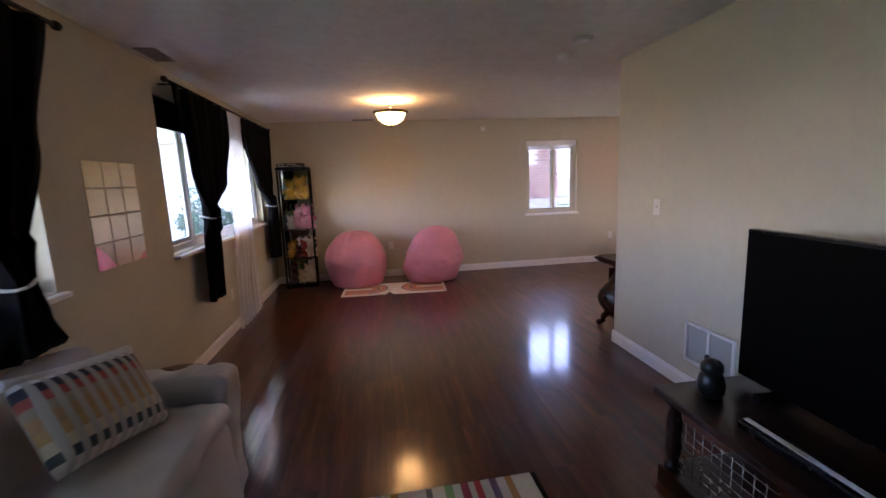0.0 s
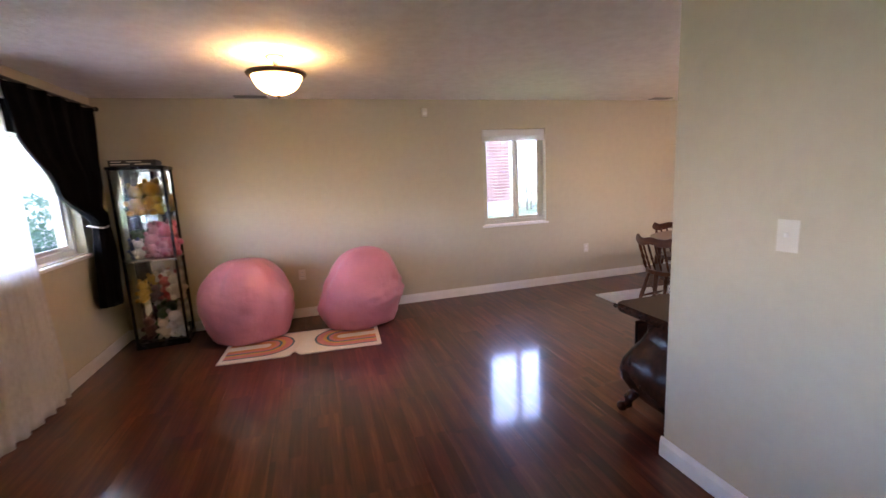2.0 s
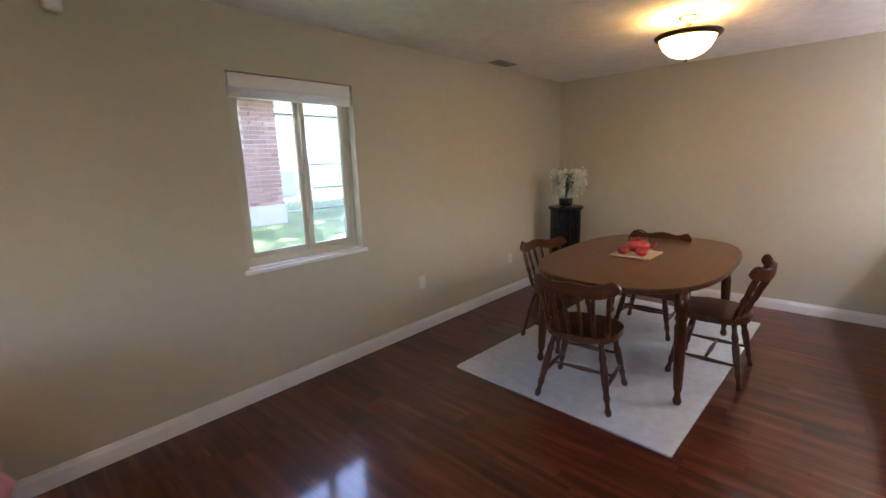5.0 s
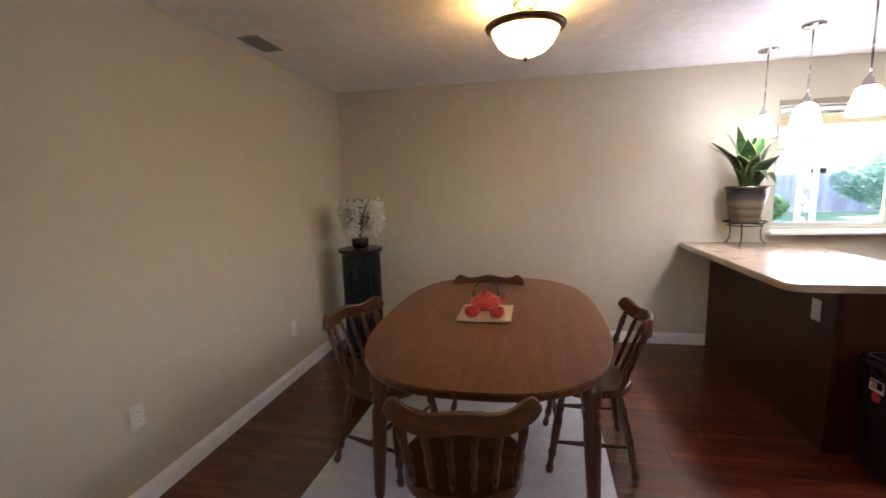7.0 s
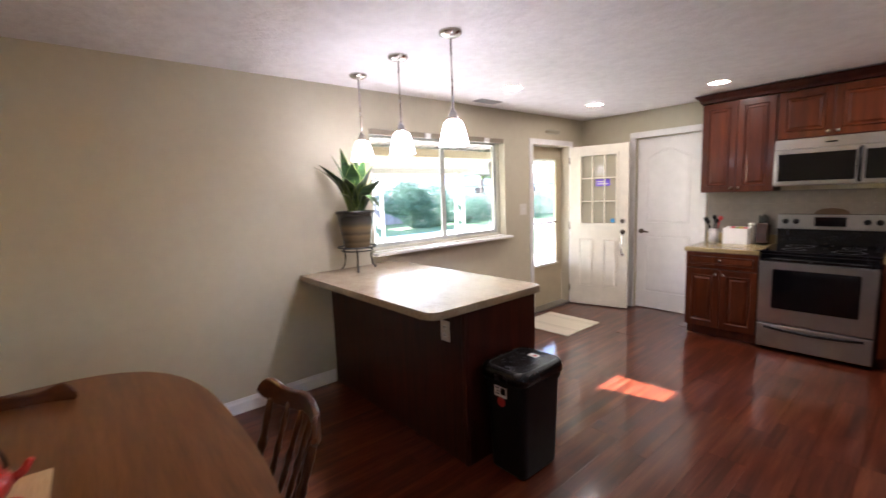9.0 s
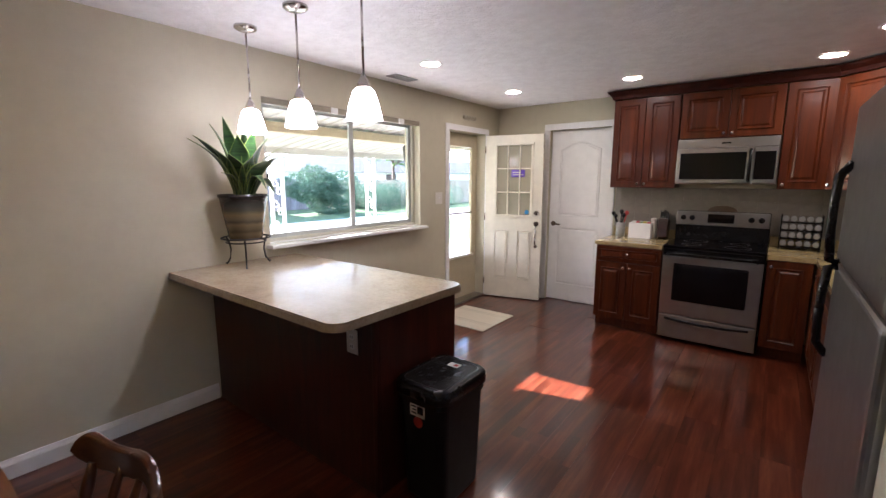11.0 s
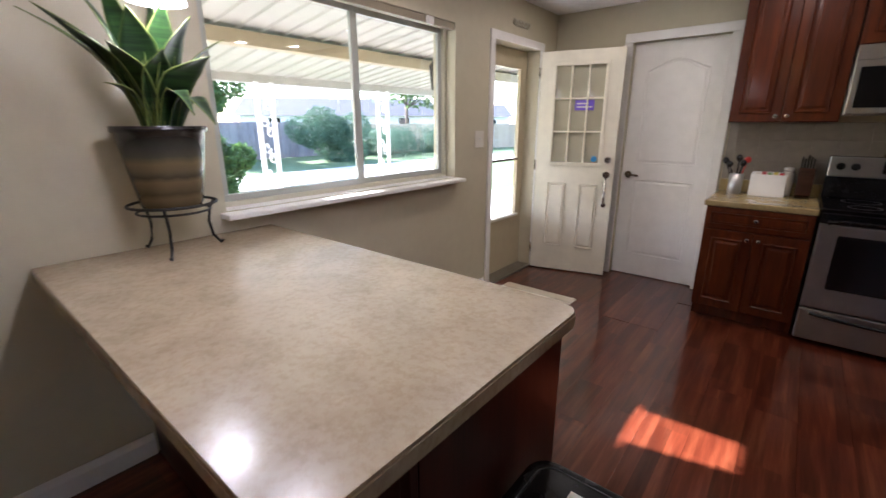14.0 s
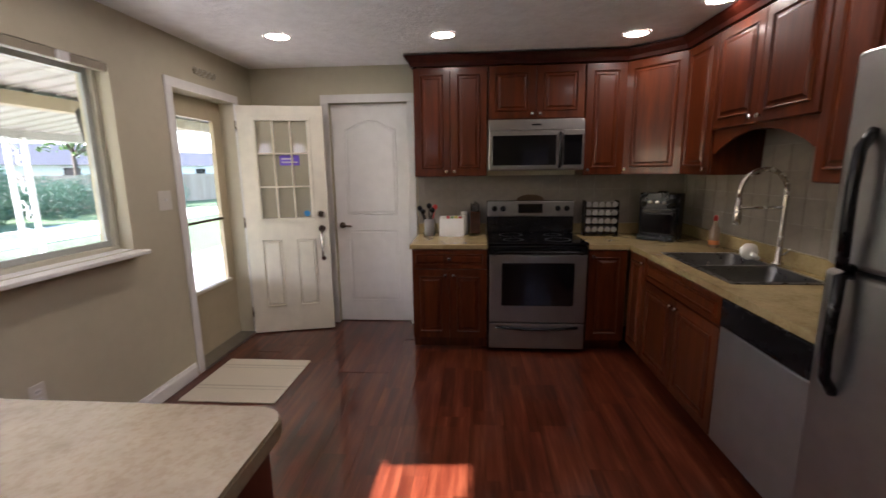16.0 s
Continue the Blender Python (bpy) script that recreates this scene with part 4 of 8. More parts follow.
for row in (
    (1.246, [(-1.30, 6.36, 0.30, "yellow"), (-1.17, 6.37, 0.34, "gold"), (-1.11, 6.31, 0.20, "yellow"), (-1.36, 6.41, 0.2, "green")]),
    (0.846, [(-1.38, 6.36, 0.20, "blue"), (-1.33, 6.31, 0.19, "white"), (-1.22, 6.33, 0.25, "pink"), (-1.09, 6.36, 0.34, "rose"), (-1.20, 6.43, 0.33, "pink"), (-1.12, 6.28, 0.17, "pink"), (-1.36, 6.45, 0.26, "green")]),
    (0.426, [(-1.36, 6.35, 0.22, "yellow"), (-1.25, 6.32, 0.18, "plum"), (-1.17, 6.36, 0.25, "red"), (-1.08, 6.34, 0.28, "cream"), (-1.22, 6.45, 0.27, "white")]),
    (0.062, [(-1.35, 6.34, 0.24, "plum"), (-1.23, 6.31, 0.20, "cream"), (-1.14, 6.36, 0.27, "white"), (-1.24, 6.43, 0.30, "green"), (-1.07, 6.30, 0.2, "white")]),
):
    for k, (x, y, s, c) in enumerate(row[1]):
        plush(x, y, row[0], s, c, random.uniform(-30, 30), x * 7 + y)
bxx = thing("game_box", pose(-1.25, 6.36, 1.692, 0, 0, 6), "flat dark cardboard box on top of the cabinet", "box")
part("carton", box(-0.19, 0.17, -0.13, 0.13, 0, 0.055, 0.003), plain("dark printed card", (0.04, 0.04, 0.045), 0.5), bxx)
for a, b, c in ((-0.17, -0.09, 0.034), (-0.05, 0.06, 0.034), (-0.17, -0.03, 0.012), (0.01, 0.13, 0.012)):
    part("print_bar", box(a, b, -0.1312, -0.130, c, c + 0.010), PLATE, bxx, "pale bars of unreadable print")


# slipcovered sofa against the front wall
def sofa():
    e = thing("sofa", pose(-1.15, 1.05, 0.0), "grey slipcovered sofa with a draped cover", "sofa")
    def soft(x0, x1, y0, y1, z0, z1, bev, wob, sd):
        bm = box(x0, x1, y0, y1, z0, z1, bev, 4)
        bmesh.ops.subdivide_edges(bm, edges=[q for q in bm.edges if q.calc_length() > 0.15], cuts=16, use_grid_fill=True)
        for v in bm.verts:
            if v.co.z > 0.03:
                v.co += Vector((noise.noise(v.co * 3 + Vector((sd, 0, 0))), noise.noise(v.co * 3 + Vector((0, sd, 0))), noise.noise(v.co * 4 + Vector((0, 0, sd))))) * wob
                crease = (1 - abs(noise.noise(Vector((v.co.x * 5, v.co.y * 7 + sd, v.co.z * 3))))) ** 7
                v.co += (v.co - Vector(((x0 + x1) / 2, (y0 + y1) / 2, (z0 + z1) / 2))).normalized() * (0.030 * crease - 0.006)
        return bm
    part("seat_base", soft(-0.36, 0.33, -1.0, 0.88, 0.0, 0.44, 0.05, 0.012, 1), SOFACLOTH, e, smooth=True)
    part("back", soft(-0.44, -0.18, -1.05, 0.95, 0.0, 0.80, 0.08, 0.015, 2), SOFACLOTH, e, smooth=True)
    part("arm", soft(-0.38, 0.30, 0.88, 1.07, 0.0, 0.615, 0.05, 0.014, 3), SOFACLOTH, e, smooth=True)
    part("arm", soft(-0.38, 0.30, -1.25, -1.02, 0.0, 0.615, 0.05, 0.014, 4), SOFACLOTH, e, smooth=True)
    part("seat_cushion", soft(-0.2, 0.33, -0.08, 0.87, 0.43, 0.53, 0.045, 0.015, 5), SOFACLOTH, e, smooth=True)
    part("seat_cushion", soft(-0.2, 0.33, -1.0, -0.1, 0.43, 0.53, 0.045, 0.015, 6), SOFACLOTH, e, smooth=True)


sofa()


def pillow_cloth():
    m, t, b = nodes_of("woven checked cotton")
    v = coords(t)
    sep = t.nodes.new("ShaderNodeSeparateXYZ")
    t.links.new(v, sep.inputs[0])
    def cells(sock, scale, off):
        a, f = t.nodes.new("ShaderNodeMath"), t.nodes.new("ShaderNodeMath")
        a.operation, a.inputs[1].default_value, a.inputs[2].default_value = "MULTIPLY_ADD", scale, off
        f.operation = "FRACT"
        t.links.new(sock, a.inputs[0])
        t.links.new(a.outputs[0], f.inputs[0])
        return f.outputs[0]
    rows = t.nodes.new("ShaderNodeValToRGB")
    rows.color_ramp.interpolation = "CONSTANT"
    stops = [(0.0, (0.62, 0.58, 0.50)), (0.12, (0.06, 0.08, 0.09)), (0.22, (0.60, 0.50, 0.36)), (0.34, (0.48, 0.31, 0.13)), (0.46, (0.42, 0.26, 0.13)), (0.60, (0.36, 0.30, 0.22)), (0.70, (0.40, 0.09, 0.07)), (0.80, (0.05, 0.05, 0.07)), (0.90, (0.70, 0.68, 0.64))]
    while len(rows.color_ramp.elements) < len(stops):
        rows.color_ramp.elements.new(0.5)
    for el, (p, c) in zip(rows.color_ramp.elements, stops):
        el.position, el.color = p, rgba(c)
    t.links.new(cells(sep.outputs[2], 1 / 0.375, 0.5), rows.inputs["Fac"])
    gt = t.nodes.new("ShaderNodeMath")
    gt.operation, gt.inputs[1].default_value = "GREATER_THAN", 0.5
    t.links.new(cells(sep.outputs[0], 19.0, 0.0), gt.inputs[0])
    col = mixed(t, rows.outputs["Color"], (0.46, 0.43, 0.38), gt.outputs[0], "MIX")
    t.links.new(col, b.inputs["Base Color"])
    b.inputs["Roughness"].default_value = 0.95
    bump(t, b, noise_tex(t, v, 260.0, 2.0), 0.6, 0.003)
    return m


def pillow():
    bm = bm_new()
    n = 24
    sides = []
    for s in (-1, 1):
        g = []
        for i in range(n + 1):
            row = []
            for j in range(n + 1):
                u, w = 2 * i / n - 1, 2 * j / n - 1
                puff = 0.075 * (max(0.0, 1 - u ** 4) * max(0.0, 1 - w ** 4)) ** 0.5
                row.append((0.265 * u * (1 - 0.05 * (1 - w * w)), s * (puff + 0.004), 0.185 * w * (1 - 0.06 * (1 - u * u))))
            g.append(row)
        sides.append(g)
    e = thing("throw_pillow", pose(-1.158, 1.608, 0.700, -31.3, 9.3, 77.1) @ Matrix.Diagonal((0.904, 0.904, 0.904, 1)), "woven throw pillow in checked red, black and yellow", "pillow")
    for g in sides:
        V = [[bm.verts.new(p) for p in row] for row in g]
        for i in range(n):
            for j in range(n):
                bm.faces.new((V[i][j], V[i + 1][j], V[i + 1][j + 1], V[i][j + 1])).smooth = True
    bmesh.ops.remove_doubles(bm, verts=bm.verts, dist=0.0085)
    part("cover", bm, pillow_cloth(), e)
    part("edge_band", tube([(0.27 - 0.54 * k / 20, 0, 0.187 - 0.012 * math.sin(math.pi * k / 20)) for k in range(21)], 0.022, 8), RUGWHITE, e, "fluffy white edge")


pillow()

bk = thing("wicker_basket", pose(-1.36, 2.52, 0), "round lidded wicker basket behind the sofa", "basket")
part("body", lathe([(0.15, 0.0), (0.175, 0.05), (0.20, 0.2), (0.205, 0.36)], 28), WICKER, bk)
part("lid", lathe([(0.215, 0.362), (0.215, 0.385), (0.12, 0.405), (0.02, 0.41)], 28), WICKER, bk)
part("handle", tube([(-0.05, 0, 0.405), (-0.04, 0, 0.435), (0, 0, 0.45), (0.04, 0, 0.435), (0.05, 0, 0.405)], 0.008), WICKER, bk)

# television, stand, sound bar, jar
tvs = thing("tv_stand", pose(1.40, 0.75, 0), "dark wooden television stand with turned corner posts", "tv stand")
part("top", box(-0.31, 0.28, -0.98, 0.95, 0.435, 0.47, 0.008), STANDWOOD, tvs)
part("base", box(-0.29, 0.27, -0.95, 0.92, 0.0, 0.09, 0.008), STANDWOOD, tvs)
part("shelf_back", box(0.2, 0.27, -0.93, 0.9, 0.09, 0.435, 0.003), STANDWOOD, tvs)
part("middle_panel", box(-0.2, 0.2, -0.28, 0.26, 0.09, 0.435, 0.003), STANDWOOD, tvs)
for y in (-0.9, 0.87):
    for x in (-0.25, 0.17):
        part("post", turned((x, y, 0.09), (x, y, 0.435), [(0, 0.035), (0.08, 0.035), (0.1, 0.022), (0.2, 0.03), (0.35, 0.036), (0.5, 0.03), (0.65, 0.036), (0.8, 0.03), (0.9, 0.022), (0.92, 0.035), (1, 0.035)], 14), STANDWOOD, tvs)
bm = bm_new()
for k in range(7):
    z = 0.12 + 0.04 * k
    add_tube(bm, [(-0.255, 0.30, z), (-0.255, 0.84, z)], 0.0018, 5)
for k in range(12):
    y = 0.30 + 0.049 * k
    add_tube(bm, [(-0.255, y, 0.115), (-0.255, y, 0.37)], 0.0018, 5)
part("wire_basket", bm, NICKEL, tvs, "pale wire grid basket front")
tv = thing("television", pose(1.47, 1.0, 0.472, 0, 0, -2), "large black flat television, switched off", "television")
part("screen", box(-0.018, -0.012, -0.645, 0.635, 0.05, 0.705, 0.001), SCREEN, tv)
part("casing", box(-0.012, 0.035, -0.655, 0.645, 0.038, 0.715, 0.006), BLACKPLASTIC, tv)
for y in (-0.45, 0.45):
    part("foot", box(-0.10, 0.10, y - 0.015, y + 0.015, 0.001, 0.04, 0.004), BLACKPLASTIC, tv)
sb = thing("sound_bar", pose(1.215, 0.93, 0.471), "long low sound bar, window reflection laid on as a white strip", "sound bar")
part("body", box(-0.032, 0.032, -0.5, 0.40, 0.0, 0.034, 0.008), BLACKPLASTIC, sb)
# White strip in place of the window's reflection along the bar's top.
part("reflection_strip", box(-0.012, 0.012, -0.49, 0.39, 0.0345, 0.037, 0.001), WHITE, sb)
JARGLAZE = plain("dark green-black glaze", (0.008, 0.010, 0.008), 0.3, vary=0.4, scale=30, bumps=0.4)
jar = thing("jar", pose(1.27, 1.56, 0.471) @ Matrix.Diagonal((0.86, 0.86, 0.95, 1)), "black bear-shaped ceramic jar on the television stand", "jar")
part("body", lathe([(0.045, 0), (0.062, 0.02), (0.066, 0.06), (0.055, 0.10), (0.042, 0.115)], 24), JARGLAZE, jar)
part("lid", lathe([(0.05, 0.115), (0.054, 0.13), (0.05, 0.155), (0.03, 0.172), (0.004, 0.178)], 24), JARGLAZE, jar)
for s in (-1, 1):
    bm = bm_new()
    add_blob(bm, (0.0, s * 0.036, 0.168), (0.014, 0.016, 0.016), 0, 1, 0, 10, 8)
    part("ear", bm, JARGLAZE, jar)

# striped rug in front of the sofa
STR = stripes("striped flatweave", 0, [(0, (0.70, 0.67, 0.6)), (0.10, (0.16, 0.15, 0.16)), (0.15, (0.70, 0.67, 0.6)), (0.26, (0.22, 0.35, 0.14)), (0.33, (0.70, 0.67, 0.6)), (0.40, (0.30, 0.03, 0.06)), (0.47, (0.70, 0.67, 0.6)), (0.52, (0.5, 0.05, 0.06)), (0.58, (0.70, 0.67, 0.6)), (0.66, (0.25, 0.2, 0.3)), (0.72, (0.70, 0.67, 0.6)), (0.80, (0.5, 0.28, 0.1)), (0.86, (0.70, 0.67, 0.6))], 0.55)
rg = thing("striped_rug", pose(-0.02, 0.75, 0.001, 0, 0, 1), "white rug with coloured stripes on the wood floor", "rug")
part("weave", prism(rounded_rect(-0.58, 0.58, -1.0, 1.07, 0.01), 0, 0.009, 0.002), STR, rg)
for s in (-1, 1):
    part("binding", box(s * 0.585 - 0.012, s * 0.585 + 0.012, -1.0, 1.07, 0, 0.011, 0.002), BLACKCLOTH, rg, "dark edge binding")

# return-air vent, switch, outlets, sensor
vent = thing("wall_vent", pose(XP, 2.235, 0.342), "white return-air grille low on the wall", "vent")
bm = bm_new()
for y0, y1, z0, z1 in ((-0.2, 0.2, 0.115, 0.135), (-0.2, 0.2, -0.135, -0.115), (-0.2, -0.178, -0.115, 0.115), (0.178, 0.2, -0.115, 0.115), (-0.011, 0.011, -0.115, 0.115)):
    add_box(bm, -0.012, -0.001, y0, y1, z0, z1, 0.002)
part("grille_frame", bm, WHITE, vent)
part("backing", box(-0.003, -0.0012, -0.178, 0.178, -0.115, 0.115), VENTGREY, vent)
for k in range(22):
    z = -0.11 + 0.0102 * k
    part("louvre", box(-0.0055, -0.0045, -0.177, 0.177, z, z + 0.006), ALU, vent, m=Matrix())


def plate(name, x, y, z, face, label, cat, kind_="outlet"):
    """A wall plate: face is the turn about z, 0 when it faces +y."""
    e = thing(name, pose(x, y, z, 0, 0, face), label, cat)
    part("plate", box(-0.037, 0.037, 0.0005, 0.006, -0.058, 0.058, 0.003), PLATE, e)
    if kind_ == "outlet":
        for s in (-1, 1):
            part("socket", prism(rounded_rect(-0.016, 0.016, -0.014, 0.014, 0.008, 3), 0, 0.002, m=Matrix.Translation((0, 0.0082, s * 0.022)) @ Euler((radians(90), 0, 0)).to_matrix().to_4x4()), WHITE, e)
            part("slot", box(-0.008, -0.005, 0.0083, 0.0088, s * 0.022 - 0.006, s * 0.022 + 0.006), DARK, e)
            part("slot", box(0.005, 0.008, 0.0083, 0.0088, s * 0.022 - 0.006, s * 0.022 + 0.006), DARK, e)
    elif kind_ == "switch":
        part("toggle", box(-0.005, 0.005, 0.006, 0.016, -0.004, 0.012, 0.002), WHITE, e)
    return e


plate("light_switch", XP, 2.787, 1.2, 90, "white single light switch on the pale wall", "switch", "switch")
plate("outlet", XP, 1.97, 0.40, 90, "white wall outlet beside the grille", "outlet")
plate("outlet", 0.073, YN, 0.48, 180, "white wall outlet between the bean bags", "outlet")
plate("outlet", 3.70, YN, 0.44, 180, "white wall outlet beyond the small window", "outlet")
plate("outlet", 5.05, YN, 0.40, 180, "white wall outlet beside the plant column", "outlet")
plate("outlet", XW, 4.5, 0.38, -90, "white wall outlet under the front window", "outlet")
sw = plate("light_switch", XE, 0.898, 1.265, 90, "wide ivory light switch plate beside the back door", "switch", "switch")
sw.matrix_basis = sw.matrix_basis @ Matrix.Diagonal((1.6, 1.0, 1.08, 1))
plate("outlet", XE, 1.87, 0.44, 90, "white wall outlet under the patio window", "outlet")
se = thing("wall_sensor", pose(1.554, YN, 2.19), "small white corner sensor high on the wall", "sensor")
part("housing", box(-0.033, 0.033, -0.045, -0.001, -0.045, 0.045, 0.012, 3), PLATE, se)
part("lens", box(-0.02, 0.02, -0.049, -0.044, -0.03, 0.005, 0.003), WHITE, se)


def ceiling_vent(x, y, lx, ly, label):
    e = thing("ceiling_vent", pose(x, y, CEILZ), label, "vent")
    part("backing", box(-lx / 2 + 0.01, lx / 2 - 0.01, -ly / 2 + 0.01, ly / 2 - 0.01, -0.002, -0.0005), DARK, e)
    bm = bm_new()
    for b in ((-lx / 2, lx / 2, -ly / 2, -ly / 2 + 0.014), (-lx / 2, lx / 2, ly / 2 - 0.014, ly / 2), (-lx / 2, -lx / 2 + 0.014, -ly / 2 + 0.014, ly / 2 - 0.014), (lx / 2 - 0.014, lx / 2, -ly / 2 + 0.014, ly / 2 - 0.014)):
        add_box(bm, *b, -0.007, -0.0005, 0.002)
    part("vent_frame", bm, VENTGREY, e)
    n = 6
    for k in range(n):
        if lx > ly:
            y0 = -ly / 2 + 0.016 + (ly - 0.032) * k / n
            part("slat", box(-lx / 2 + 0.014, lx / 2 - 0.014, y0, y0 + 0.007, -0.006, -0.003), VENTGREY, e)
        else:
            x0 = -lx / 2 + 0.016 + (lx - 0.032) * k / n
            part("slat", box(x0, x0 + 0.007, -ly / 2 + 0.014, ly / 2 - 0.014, -0.006, -0.003), VENTGREY, e)


ceiling_vent(-0.23, 6.46, 0.30, 0.12, "brown-grey ceiling air vent near the far wall")
ceiling_vent(4.70, 6.42, 0.28, 0.13, "grey ceiling air vent near the wall")
ceiling_vent(-1.50, 3.25, 0.13, 0.30, "grey ceiling air vent above the front wall")
ceiling_vent(5.92, 1.66, 0.12, 0.28, "white ceiling air vent above the patio window")
for x, y, r in ((1.284, 2.82, 0.065), (1.323, 3.18, 0.055)):
    sm = thing("smoke_detector", pose(x, y, CEILZ), "round white smoke detector on the ceiling", "smoke detector", "smoke detectors")
    part("base", lathe([(r, -0.001), (r, -0.012), (r * 0.95, -0.016)], 28), PLATE, sm)
    part("cover", lathe([(r * 0.9, -0.016), (r * 0.88, -0.035), (r * 0.6, -0.042), (0.002, -0.043)], 28), WHITE, sm)


# ---- lamps ----
BOWL = glowing("lit frosted bowl", (1.0, 0.58, 0.15), 0.72)


def ceiling_lamp(x, y):
    e = thing("ceiling_lamp", pose(x, y, CEILZ), "lit semi-flush ceiling lamp with a frosted bowl and bronze rim", "ceiling lamp", "semi-flush ceiling lamps")
    part("canopy", lathe([(0.062, -0.001), (0.066, -0.012), (0.05, -0.028), (0.02, -0.034)], 28), NICKEL, e)
    part("stem", turned((0, 0, -0.03), (0, 0, -0.10), [(0, 0.012), (0.4, 0.02), (0.6, 0.012), (1, 0.012)]), NICKEL, e)
    part("rim", lathe([(0.17, -0.118), (0.192, -0.112), (0.200, -0.120), (0.195, -0.132), (0.178, -0.146), (0.165, -0.14), (0.16, -0.125), (0.17, -0.118)], 40, cap=False), BRONZE, e)
    part("bowl", lathe([(0.168, -0.130), (0.160, -0.160), (0.135, -0.205), (0.10, -0.235), (0.05, -0.256), (0.003, -0.262)], 36, cap=False), BOWL, e)
    part("finial", turned((0, 0, -0.26), (0, 0, -0.285), [(0, 0.010), (0.5, 0.012), (1, 0.004)]), BRONZE, e)
    for k in range(3):
        a = 2 * math.pi * k / 3
        part("arm", tube([(0.012 * math.cos(a), 0.012 * math.sin(a), -0.095), (0.09 * math.cos(a), 0.09 * math.sin(a), -0.10), (0.168 * math.cos(a), 0.168 * math.sin(a), -0.122)], 0.005), NICKEL, e)
    for k in range(2):
        a = 0.6 + math.pi * k
        d = bpy.data.lights.new("bulb", "POINT")
        d.energy, d.color, d.shadow_soft_size = 0.098, (1.0, 0.60, 0.17), 0.03
        l = new("bulb", d)
        l.location = (x + 0.09 * math.cos(a), y + 0.09 * math.sin(a), CEILZ - 0.135)


ceiling_lamp(0.10, 4.98)
ceiling_lamp(4.50, 4.83)

# ---- dining corner ----
dr = thing("dining_rug", pose(4.62, 5.1, 0.001, 0, 0, -2.0), "plain off-white rug under the dining table", "rug")
part("weave", prism(rounded_rect(-1.30, 1.0, -0.70, 0.74, 0.01), 0, 0.012, 0.003), RUGWHITE, dr)


def table():
    e = thing("dining_table", pose(4.46, 5.01, 0.013), "oval brown laminate dining table on turned legs", "table")
    out = []
    for k in range(64):
        a = 2 * math.pi * k / 64
        c, s = math.cos(a), math.sin(a)
        out.append((0.92 * abs(c) ** 0.72 * (1 if c > 0 else -1), 0.575 * abs(s) ** 0.72 * (1 if s > 0 else -1)))
    part("tabletop", prism(out, 0.700, 0.732, 0.008), OAK, e)
    part("edge_band", prism([(x * 1.003, y * 1.004) for x, y in out], 0.706, 0.724, 0.002), CHAIRWOOD, e, "dark rounded table edge")
    bm = bm_new()
    for b in ((-0.62, 0.62, -0.42, -0.40), (-0.62, 0.62, 0.40, 0.42), (-0.64, -0.62, -0.42, 0.42), (0.62, 0.64, -0.42, 0.42)):
        add_box(bm, *b, 0.62, 0.70, 0.002)
    part("apron", bm, CHAIRWOOD, e)
    for sx in (-1, 1):
        for sy in (-1, 1):
            x, y = sx * 0.63, sy * 0.43
            part("leg", turned((x * 1.04, y * 1.06, 0), (x, y, 0.70), [(0, 0.018), (0.03, 0.026), (0.06, 0.020), (0.10, 0.016), (0.14, 0.024), (0.5, 0.032), (0.68, 0.034), (0.72, 0.026), (0.75, 0.036), (0.79, 0.026), (0.82, 0.040), (1, 0.040)], 14), CHAIRWOOD, e)


table()


